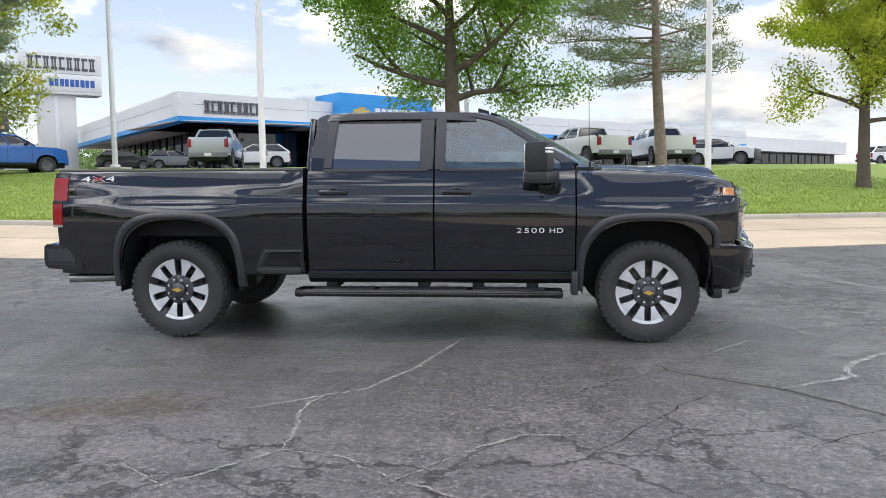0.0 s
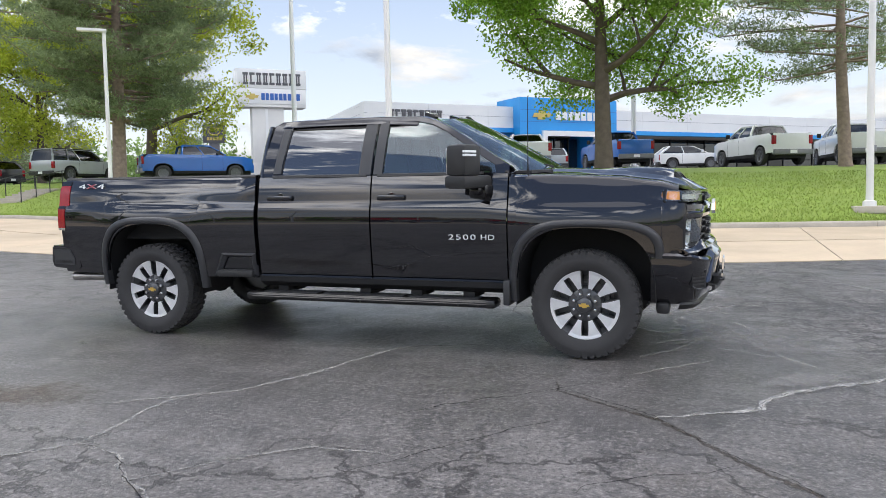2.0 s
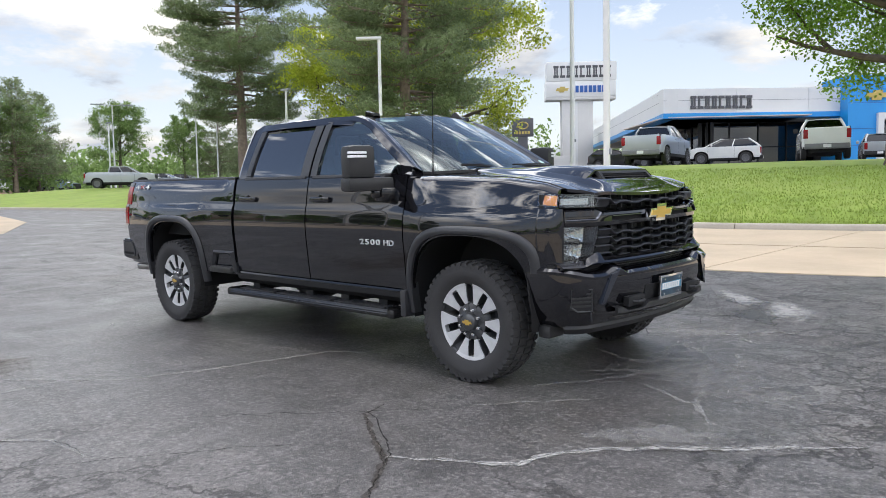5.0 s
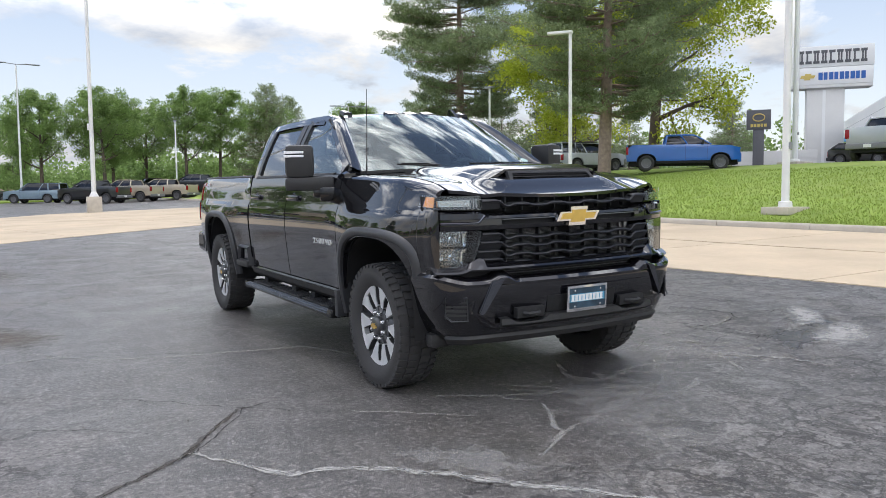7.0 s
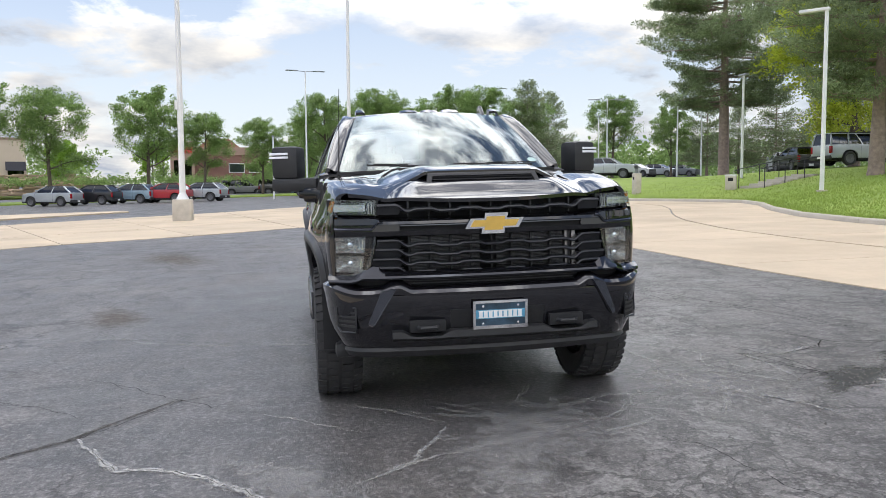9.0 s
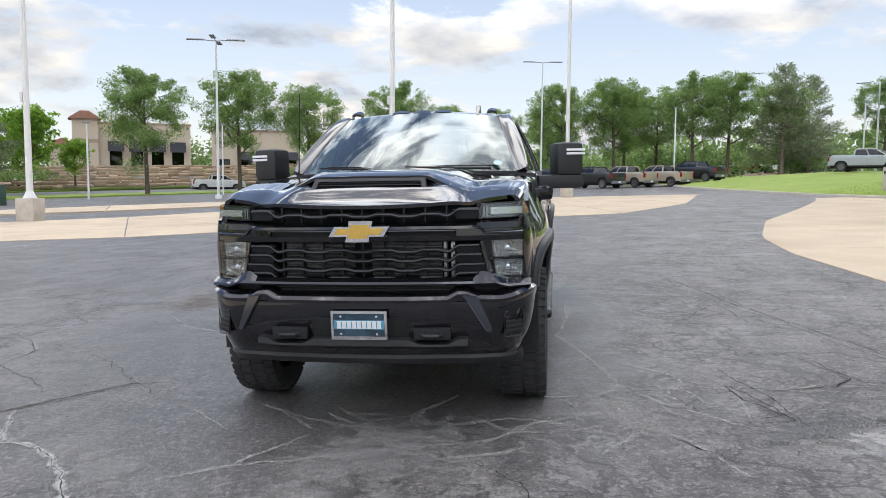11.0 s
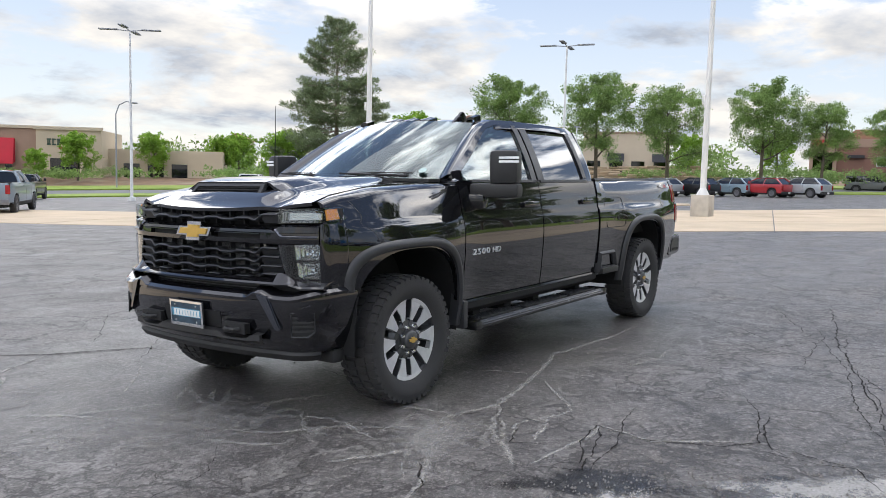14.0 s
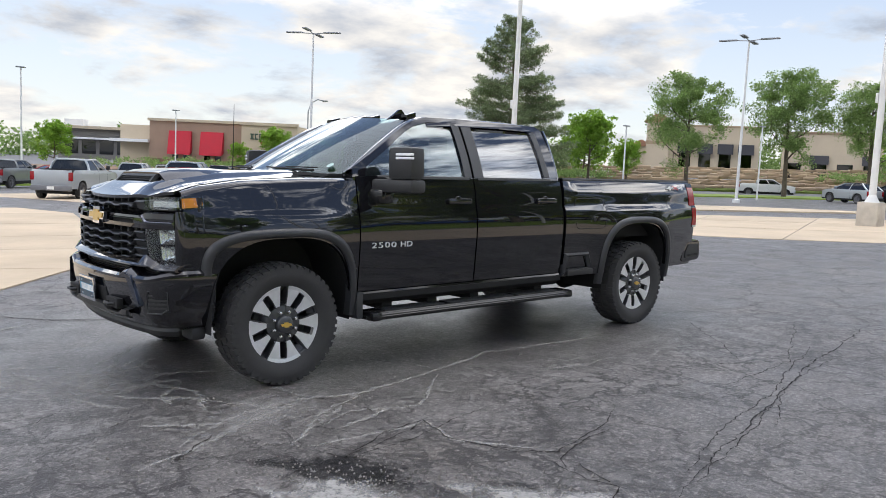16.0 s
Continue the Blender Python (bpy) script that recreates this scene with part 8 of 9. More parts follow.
def vehicle(kind, pm, label, x, y, turn, z=None, group="parked vehicles", bars=False):
    S = SHAPES[kind]
    L_, W, r, belt, h = S["L"], S["W"], S["r"], S["belt"], S["h"]
    zz = land(x, y) + .004 if z is None else z
    names = {"pickup": ("pickup_truck", "pickup truck"), "suv": ("suv", "car"), "crossover": ("car", "car")}
    v = thing(names[kind][0], label, names[kind][1], Matrix.Translation((x, y, zz)) @ pose(0, 0, 0, 0, 0, turn), group)
    x0, x1 = -L_ / 2 + .08, L_ / 2 - .06
    c0, c1 = S["cab"]

    def wid(x_, z_):
        w = W - .12 * max(0, abs(x_) - L_ * .33) ** 2 - .9 * max(0, z_ - belt * .72) ** 3 * .8 - .3 * max(0, .62 - z_) ** 2
        return w

    def top(x_):
        if x_ > c1 - .25:
            return lerp_table([(c1 - .25, belt), (c1, S["hood"]), (x1 - .5, (S["hood"] + S["nose"]) / 2 + .02), (x1, S["nose"] - .06)], x_)
        return belt if kind != "pickup" or x_ > c0 else belt + .02

    hw = r + .10
    for s in (-1, 1):
        bm = bmesh.new()
        xs = set()
        for c in (S["wr"], S["wf"]):
            xs |= {round(c - hw * math.cos(math.pi * k / 14), 3) for k in range(15)}
        xs |= {round(q, 3) for q in columns((x0, S["wr"] - hw - .01, 4)) + columns((S["wr"] + hw + .01, S["wf"] - hw - .01, 8)) + columns((S["wf"] + hw + .01, x1, 4))}
        def bottom(x_):
            for c in (S["wr"], S["wf"]):
                if abs(x_ - c) < hw:
                    return arch(x_, c, hw, r + hw * .98, S["sill"] - .05, 2.4)
            return S["sill"]
        pts = []
        for x_ in sorted(xs):
            b_, t_ = bottom(x_), top(x_)
            pts.append([(x_, s * wid(x_, b_ + (t_ - b_) * j / 9), b_ + (t_ - b_) * j / 9) for j in range(10)])
        slab(bm, pts, (0, -s * .05, 0))
        part("body_side", bm, pm, v, angle=50)
        for c in (S["wr"], S["wf"]):
            bm = bmesh.new()
            slab(bm, [[(c + (hw - .01) * math.cos(a), s * yy, S["sill"] - .1 + (r + hw * .98 - S["sill"] + .09) * math.sin(a)) for yy in (W - .45, W - .06)] for a in [math.pi * k / 12 for k in range(13)]], (0, 0, .02))
            slab(bm, [[(c + u * hw, s * (W - .45), z_) for z_ in (.25, r + hw * .95)] for u in (-1, 0, 1)], (0, -s * .02, 0))
            part("wheel_well", bm, M_DARK, v)
            small_wheel(v, c, s, W, r)
        # lamps and mirror
        bm = bmesh.new(); box(bm, x1 - .16, x1 + .01, s * (W - .27) - .17, s * (W - .27) + .15, S["nose"] - .30, S["nose"] - .10, .03)
        part("headlamp", bm, M_LENS, v)
        bm = bmesh.new(); box(bm, x0 - .03, x0 + .09, s * (W - .15) - .09, s * (W - .15) + .10, belt - .48, belt - .08, .03)
        part("tail_lamp", bm, M_RED, v, "red tail lamp")
        bm = bmesh.new(); box(bm, c1 - .50, c1 - .38, s * (W + .10) - .10, s * (W + .10) + .08, belt + .02, belt + .22, .03)
        part("mirror", bm, pm if kind != "pickup" else M_PLASTIC, v)
        for hx in ((c0 + c1) / 2 + .35, (c0 + c1) / 2 - .65):
            bm = bmesh.new()
            box(bm, hx - .1, hx + .1, s * (wid(hx, belt - .13) + .01) - .015, s * (wid(hx, belt - .13) + .01) + .015, belt - .15, belt - .115, .008)
            part("door_handle", bm, pm, v)
        bm = bmesh.new(); box(bm, S["wr"] + hw, S["wf"] - hw, s * (W - .10) - .08, s * (W - .10) + .06, S["sill"] - .14, S["sill"] + .02, .02)
        part("sill", bm, M_DARK, v)
        # door joints
        for jx in ((c0 + c1) / 2 - .12, c1 - .22):
            bm = bmesh.new()
            slab(bm, [[(jx - .006, s * (wid(jx, z_) + .002), z_), (jx + .006, s * (wid(jx, z_) + .002), z_)] for z_ in columns((S["sill"] + .03, belt - .02, 6))], (0, -s * .01, 0))
            part("door_joint", bm, M_DARK, v)
    # hood
    bm = bmesh.new()
    slab(bm, [[(x_, t * wid(x_, top(x_)), top(x_) + .05 * (1 - t * t)) for t in (-1, -.8, -.4, 0, .4, .8, 1)] for x_ in columns((c1 - .12, x1, 8))], (0, 0, -.03))
    part("hood", bm, pm, v, angle=40)
    # front and rear
    fw = wid(x1, .8)
    bm = bmesh.new(); box(bm, x1 - .10, x1 + .02, -fw + .05, fw - .05, S["nose"] - .36, S["nose"] - .04, .03)
    part("grille", bm, M_GRILLE, v)
    bm = bmesh.new(); box(bm, x1 - .14, x1 + .06, -fw + .02, fw - .02, S["sill"] - .12, S["nose"] - .33, .06)
    part("front_bumper", bm, M_PLASTIC if kind == "crossover" else pm, v)
    rw = wid(x0, .8)
    bm = bmesh.new(); box(bm, x0 - .02, x0 + .06, -rw + .02, rw - .02, S["sill"] + .1, belt, .03)
    part("tailgate", bm, pm, v)
    bm = bmesh.new(); box(bm, x0 - .12, x0 + .10, -rw, rw, S["sill"] - .10, S["sill"] + .14, .04)
    part("rear_bumper", bm, M_GREYBUMP if kind == "pickup" else M_PLASTIC, v)
    bm = bmesh.new(); box(bm, x0 - .13, x0 - .11, -.16, .16, S["sill"] - .04, S["sill"] + .10)
    part("licence_plate", bm, M_WHITE, v, smooth=False)
    bm = bmesh.new(); box(bm, x0 + .1, x1 - .1, -W + .3, W - .3, .28, S["sill"] + .1)
    part("underbody", bm, M_DARK, v, smooth=False)
    if kind == "pickup":
        bm = bmesh.new()
        box(bm, x0 + .06, c0, -W + .13, W - .13, .92, .96)
        for s in (-1, 1):
            box(bm, x0 + .06, c0, s * (W - .12) - .03, s * (W - .12) + .03, .92, belt + .02)
        box(bm, c0 - .04, c0, -W + .1, W - .1, .6, belt + .02)
        part("bed_box", bm, M_DARK, v, smooth=False)
    # greenhouse
    ra, rb_ = S["roof"]
    bw, tw = wid(0, belt) - .02, W * .70
    base = [(c1, bw * .90), (c1 - .35, bw), ((c0 + c1) / 2, bw), (c0 + .05, bw * (.97 if kind == "pickup" else .90))]
    roof = [(rb_, tw * .92), (rb_ - .28, tw), ((ra + rb_) / 2, tw), (ra, tw * .97)]
    bm = bmesh.new()
    ringb = [(a, b) for a, b in base] + [(a, -b) for a, b in base[::-1]]
    ringt = [(a, b) for a, b in roof] + [(a, -b) for a, b in roof[::-1]]
    rows = [[Vector((p[0] + (q[0] - p[0]) * t, p[1] + (q[1] - p[1]) * t + (.03 * math.sin(math.pi * t) * (1 if p[1] > 0 else -1)), belt - .01 + (h - .08 - belt) * t)) for p, q in zip(ringb, ringt)] for t in (0, .25, .5, .75, 1)]
    bm.free()
    panes = ("side_window", "side_window", "side_window", "rear_window", "side_window", "side_window", "side_window", "windscreen")
    for i, nm in enumerate(panes):
        bm = bmesh.new()
        k2 = (i + 1) % 8
        grid(bm, [[row[i], row[i] * .5 + row[k2] * .5, row[k2]] for row in rows])
        part(nm, bm, G_CAR, v, angle=30)
    bm = bmesh.new()
    box(bm, c0 + .2, c1 - .6, -bw + .1, bw - .1, belt - .3, belt + .02)
    part("cabin", bm, M_DARK, v, smooth=False)
    bm = bmesh.new()
    slab(bm, [[(ra - .06 + (rb_ + .1 - ra) * i / 8, tw * 1.02 * t, h - .035 * abs(t) ** 2 - .05 * max(0, abs(i / 4 - 1) - .6) - .03) for t in (-1, -.85, -.4, 0, .4, .85, 1)] for i in range(9)], (0, 0, -.05))
    part("roof", bm, pm, v, angle=40)
    posts = [(0, .040), (1, .0), (2, .035), (3, .06)]
    for s in (-1, 1):
        for i, wd in posts:
            if not wd:
                continue
            p, q = base[i], roof[i]
            bm = bmesh.new()
            tube(bm, [(p[0], s * (p[1] + .004), belt - .02), ((p[0] + q[0]) / 2, s * ((p[1] + q[1]) / 2 + .034), (belt + h - .08) / 2), (q[0], s * (q[1] + .004), h - .08)], wd, 6)
            part("pillar", bm, pm, v)
        if kind == "suv":
            bm = bmesh.new()
            t0, t1 = .0, 1.0
            xa = c0 + 1.05
            tube(bm, [(xa, s * (bw * .98 + .004), belt - .02), (xa + .05, s * ((bw + tw) / 2 + .034), (belt + h - .08) / 2), (xa + .12, s * (tw + .004), h - .08)], .05, 6)
            part("pillar", bm, pm, v)
        bm = bmesh.new(); tube(bm, [(roof[0][0], s * (roof[0][1] + .01), h - .07), (roof[1][0], s * (roof[1][1] + .015), h - .055), (roof[3][0], s * (roof[3][1] + .015), h - .06)], .035, 6)
        part("roof_rail", bm, pm if kind == "pickup" else M_PLASTIC, v)
    return v


# on the dealership's terrace
vehicle("pickup", P_BLUE, "bright blue crew cab pickup parked over the lawn", -22.0, 29.2, 48)
vehicle("suv", P_SILVER, "silver full-size suv with dark windows parked behind a pine", -31.5, 30.6, 88)
vehicle("crossover", P_DARK, "black crossover parked on the terrace", -40.4, 32.5, 168)
vehicle("crossover", P_SILVER, "silver hatchback parked on the terrace", -46.5, 35.5, 160)
vehicle("pickup", P_WHITE, "white crew cab pickup parked at the lawn's edge", 6.6, 34.0, 116)
vehicle("pickup", P_WHITE, "white crew cab pickup parked at the lawn's edge", 10.6, 35.2, 98)
vehicle("crossover", P_WHITE, "white crossover parked at the end of a row", 16.2, 44.5, -30)
vehicle("pickup", P_WHITE, "white pickup with its tailgate to the lawn", -5.0, 34.4, 112)
vehicle("pickup", P_BLUE, "blue lifted pickup beside the shade tree", -0.4, 35.4, 118)
vehicle("pickup", P_SILVER, "silver pickup with its tailgate to the lawn", -12.0, 31.8, 102)
for k, (x, y, pm, lab, tn) in enumerate([(-29, 56, P_DARK, "black crossover in front of the showroom", 20), (-25.5, 57.5, P_GREY, "grey crossover in front of the showroom", 25)]):
    vehicle("crossover", pm, lab, x, y, tn)
vehicle("crossover", P_WHITE, "white car in front of the showroom", -14.3, 45, 200)
vehicle("crossover", P_SILVER, "silver car before the showroom entrance", -7.0, 51.0, 110)
vehicle("crossover", P_WHITE, "white car near the entrance", 2.5, 52, 20)
for k, (x, y) in enumerate([(36, 67), (45, 71)]):
    vehicle("crossover", P_WHITE if k % 2 == 0 else P_SILVER, "pale car in the row before the low wing", x, y, 25 + 9 * k)
# rows over the drive
for x, y, pm, lab in ((-59.9, -21.0, P_SILVER, "silver crossover in a parked row"), (-61.6, -18.3, P_DARK, "black crossover in a parked row"), (-62.3, -15.4, P_BLUEGREY, "blue-grey crossover in a parked row"), (-61.8, -12.5, P_RED, "red crossover in a parked row"), (-62.4, -9.7, P_SILVER, "silver crossover in a parked row")):
    vehicle("crossover", pm, lab, x, y, 250)
for x, y, pm, lab in ((-62.7, 4.4, P_DARK, "black pickup in a parked row"), (-64.4, 7.3, P_TAN, "sand-coloured pickup in a parked row"), (-65.9, 10.6, P_TAN, "sand-coloured pickup in a parked row"), (-67.3, 13.8, P_DARK, "dark pickup in a parked row")):
    vehicle("pickup", pm, lab, x, y, 225)
vehicle("suv", P_BLUEGREY, "pale blue-grey suv beside the pickup row", -73.0, 0.6, 240)
vehicle("crossover", P_WHITE, "white crossover on the far side of the street", -92, 9, 80)
vehicle("suv", P_GREY, "grey suv on the street", -90, -8, 95)
vehicle("suv", P_DARK, "black suv on the street", -88.5, -3.6, 95)
vehicle("crossover", P_DARK, "black crossover on the street", -88, 14, 100)
vehicle("pickup", P_WHITE, "white pickup with a bed topper on the street", -55, -63, 150)
vehicle("pickup", P_WHITE, "white pickup leaving the lot", -33.5, -43.5, 215)
vehicle("pickup", P_WHITE, "white pickup on the street below the stone bank", -77, -37, 125)
vehicle("pickup", P_SILVER, "silver pickup with its tailgate to the drive", -5.2, -35.4, 232)
vehicle("pickup", P_STEEL, "steel-blue pickup with its tailgate to the drive", -10.1, -33.8, 232)
vehicle("pickup", P_SILVER, "silver pickup in the row before the restaurant", -14.6, -53.8, 232)
vehicle("suv", P_WHITE, "white suv in the row before the restaurant", -18.4, -55.6, 232)
vehicle("pickup", P_DARK, "black pickup in the row before the restaurant", -21.9, -54.8, 232)
vehicle("pickup", P_GREY, "dark grey pickup in the far row", -6.5, -54.5, 230)
vehicle("crossover", P_WHITE, "white car in the far row", -9.5, -75, 10)
vehicle("crossover", P_SILVER, "silver car in the far row", -3.5, -77, 12)
vehicle("crossover", P_RED, "red car in the far row", -14.5, -76, 12)
vehicle("pickup", P_SILVER, "silver pickup crossing the north drive", -60.5, 26.5, 55)
for k, (x, y) in enumerate([(-96, 22), (-99, 26.5), (-102, 31), (-105, 35.5), (-108, 40), (-84, 40), (-87, 44.5), (-90, 49)]):
    vehicle("crossover", (P_WHITE, P_RED, P_WHITE, P_GREY, P_BLUEGREY, P_WHITE, P_SILVER, P_GREY)[k], ("white", "red", "white", "grey", "pale blue", "white", "silver", "grey")[k] + " car in a distant parked row", x, y, 20 + 3 * k)

# ---------------- steps, rails and bin on the lawn ----------------
f = thing("litter_bin", "square tan litter bin on the lawn's edge", "bin", stand(-26.2, 19.4, land(-26.2, 19.4), 55))
bm = bmesh.new(); box(bm, -.25, .25, -.25, .25, -.05, .62, .02)
part("body", bm, M_BASE, f)
bm = bmesh.new(); box(bm, -.27, .27, -.27, .27, .62, .70, .02)
part("lid", bm, M_STUCCO, f)
bm = bmesh.new(); box(bm, -.12, .12, -.262, -.248, .38, .55, .004)
part("opening", bm, M_DARK, f)
sa, sb = Vector((-25.4, 20.0)), Vector((-27.6, 24.6))
run = (sb - sa).normalized()
flight = thing("steps", "low concrete steps through the lawn", "steps", None)
for k in range(7):
    p = sa + (sb - sa) * ((k + .5) / 7)
    bm = bmesh.new()
    box(bm, -.36, .36, -.62, .62, -.20, .03, .012)
    bmesh.ops.transform(bm, matrix=Matrix.Translation((p.x, p.y, land(p.x, p.y) + .03)) @ Matrix.Rotation(math.atan2(run.y, run.x), 4, "Z"), verts=bm.verts)
    part("step", bm, M_KERB, flight)
for side in (-.68, .68):
    rail = thing("handrail", "dark steel handrail beside the lawn steps", "handrail", None, "handrails")
    nrm = Vector((-run.y, run.x)) * side
    line = []
    for k in range(4):
        p = sa + (sb - sa) * (k / 3) + nrm
        z = land(p.x, p.y)
        line.append(Vector((p.x, p.y, z + .92)))
        bm = bmesh.new(); tube(bm, [(p.x, p.y, z - .1), (p.x, p.y, z + .92)], .022, 8)
        part("post", bm, M_MULLION, rail)
    ends = [line[0] + Vector((-run.x * .3, -run.y * .3, -.06))] + line + [line[-1] + Vector((run.x * .3, run.y * .3, .0))]
    bm = bmesh.new(); tube(bm, ends, .024, 8)
    part("rail", bm, M_MULLION, rail)

# ---------------- wear of the lot ----------------


def wear_material(name, base, rough, scale, cut, strength, spec=0.5, gain=5.0):
    """A film on the asphalt that frays into it at its ragged edge."""
    m, nt, b = material(name)
    N, L = nt.nodes.new, nt.links.new
    at = N("ShaderNodeAttribute"); at.attribute_name = "core"
    pos = N("ShaderNodeNewGeometry").outputs["Position"]
    n1 = N("ShaderNodeTexNoise"); n1.inputs["Scale"].default_value = scale; n1.inputs["Detail"].default_value = 7; n1.inputs["Roughness"].default_value = 0.72
    L(pos, n1.inputs["Vector"])
    ad = N("ShaderNodeMath"); ad.operation = "MULTIPLY_ADD"; ad.inputs[1].default_value = 1.6
    L(n1.outputs["Fac"], ad.inputs[0]); L(at.outputs["Fac"], ad.inputs[2])
    mr = N("ShaderNodeMapRange"); mr.inputs["From Min"].default_value, mr.inputs["From Max"].default_value = cut, cut + 1 / gain
    mr.inputs["To Max"].default_value = strength
    L(ad.outputs[0], mr.inputs["Value"])
    n2 = N("ShaderNodeTexNoise"); n2.inputs["Scale"].default_value = 90; n2.inputs["Detail"].default_value = 3
    L(pos, n2.inputs["Vector"])
    v = N("ShaderNodeMapRange"); v.inputs["To Min"].default_value, v.inputs["To Max"].default_value = 0.5, 1.5
    L(n2.outputs["Fac"], v.inputs["Value"])
    mul = N("ShaderNodeMix"); mul.data_type = "RGBA"; mul.blend_type = "MULTIPLY"; mul.inputs["Factor"].default_value = 1
    mul.inputs["A"].default_value = (*base, 1); L(v.outputs["Result"], mul.inputs["B"])
    L(mul.outputs["Result"], b.inputs["Base Color"])
    b.inputs["Roughness"].default_value = rough
    b.inputs["Specular IOR Level"].default_value = spec
    tr, mix = N("ShaderNodeBsdfTransparent"), N("ShaderNodeMixShader")
    L(mr.outputs["Result"], mix.inputs[0]); L(tr.outputs[0], mix.inputs[1]); L(b.outputs[0], mix.inputs[2])
    L(mix.outputs[0], nt.nodes["Material Output"].inputs["Surface"])
    return m


M_CRACK = wear_material("open crack", (0.016, 0.015, 0.015), 0.9, 22, 1.42, 0.75, 0.1)
M_SEAM = wear_material("brown silt in a seam", (0.070, 0.058, 0.047), 0.9, 12, 1.20, 0.50, 0.2)
M_CHALK = wear_material("chalky lime film", (0.42, 0.41, 0.39), 0.9, 22, 1.36, 0.52, 0.2, 2.4)
M_LIME = wear_material("bright lime crust", (0.50, 0.49, 0.47), 0.85, 14, 1.30, 0.68, 0.3, 3.0)
M_PALE = wear_material("pale dried film", (0.30, 0.29, 0.28), 0.75, 9, 1.42, 0.45, 0.4, 3.5)
M_WHITECRUST = wear_material("white dried crust", (0.50, 0.49, 0.475), 0.8, 10, 1.40, 0.55, 0.3, 3.0)
M_WET = wear_material("wet tar patch", (0.016, 0.016, 0.018), 0.30, 5, 1.38, 0.62, 0.5, 4.0)
M_SILT = wear_material("brown dust stain", (0.155, 0.122, 0.090), 0.9, 9, 1.35, 0.5, 0.2, 2.0)


def core_mesh(name, verts, faces, cores, mat, rise):
    me = bpy.data.meshes.new(name)
    me.from_pydata([(x, y, fall(x, y) + rise) for x, y in verts], [], faces)
    at = me.attributes.new("core", "FLOAT", "POINT")
    for i, c in enumerate(cores):
        at.data[i].value = c
    me.materials.append(mat)
    ob = new(name, me)
    ob.parent = ground
    return ob


def jagged(poly, seed, step=0.04, wander=0.02):
    rng = random.Random(seed)
    pts = split(poly, step)
    out, ox, oy = [], 0.0, 0.0
    for x, y in pts:
        ox, oy = ox * .72 + rng.uniform(-wander, wander), oy * .72 + rng.uniform(-wander, wander)
        out.append((x + ox, y + oy))
    return out


def crack(poly, width, mat, seed, name="crack", rise=0.004, wander=0.013):
    """A ribbon along a jagged line, dense in its middle."""
    rng = random.Random(seed + 500)
    pts = jagged(poly, seed, 0.04, wander)
    v, f, c = [], [], []
    n = len(pts)
    for i, (x, y) in enumerate(pts):
        a, b = pts[max(0, i - 1)], pts[min(n - 1, i + 1)]
        dx, dy = b[0] - a[0], b[1] - a[1]
        ln = math.hypot(dx, dy) or 1
        w = width * rng.uniform(.55, 1.3) * min(1, .25 + 4 * i / n, .25 + 4 * (n - 1 - i) / n)
        nx, ny = -dy / ln * w / 2, dx / ln * w / 2
        v += [(x + nx, y + ny), (x, y), (x - nx, y - ny)]
        c += [0.0, 1.0, 0.0]
        if i:
            k = 3 * i
            f += [(k - 3, k - 2, k + 1, k), (k - 2, k - 1, k + 2, k + 1)]
    return core_mesh(name, v, f, c, mat, rise)


def patch(cx, cy, rx, ry, turn, mat, seed, name="stain", rise=0.003):
    """A blot with an uneven rim, dense in its middle."""
    rng = random.Random(seed)
    ph = [rng.uniform(0, 6.28) for _ in range(4)]
    v, c, f = [(cx, cy)], [1.0], []
    n, rings = 40, 5
    ca, sa = math.cos(radians(turn)), math.sin(radians(turn))
    for j in range(1, rings + 1):
        for i in range(n):
            a = 2 * math.pi * i / n
            r = j / rings * (1 + .16 * math.sin(2 * a + ph[0]) + .12 * math.sin(3 * a + ph[1]) + .08 * math.sin(5 * a + ph[2]))
            x, y = rx * r * math.cos(a), ry * r * math.sin(a)
            v.append((cx + x * ca - y * sa, cy + x * sa + y * ca))
            c.append(1 - (j / rings) ** 1.5)
    for i in range(n):
        f.append((0, 1 + i, 1 + (i + 1) % n))
        for j in range(rings - 1):
            p, q = 1 + j * n, 1 + (j + 1) * n
            f.append((p + i, q + i, q + (i + 1) % n, p + (i + 1) % n))
    return core_mesh(name, v, f, c, mat, rise)


# brown dust behind the truck, wet tar and pale dried water ahead on the other side
patch(0.45, -3.05, 1.15, .62, 12, M_SILT, 3)
patch(-6.5, -3.5, 2.6, 1.1, 20, M_SILT, 4)
patch(4.62, 2.55, .95, .34, 128, M_WET, 5, "wet_patch", 0.0032)
patch(4.25, 3.25, .55, .28, 128, M_WET, 6, "wet_patch", 0.0034)
patch(4.75, 3.0, .9, .45, 120, M_WHITECRUST, 7, "pale_patch", 0.0045)
patch(4.05, 3.5, .95, .36, 130, M_WHITECRUST, 8, "pale_patch", 0.0048)
patch(5.2, 0.1, 1.4, .85, -15, M_PALE, 9, "pale_patch", 0.005)
patch(4.5, 1.5, .95, .55, 40, M_PALE, 10, "pale_patch", 0.0052)
patch(5.6, -1.2, .8, .35, 35, M_PALE, 11, "pale_patch", 0.0054)
patch(7.0, 3.2, .9, .3, 110, M_PALE, 12, "pale_patch", 0.0056)
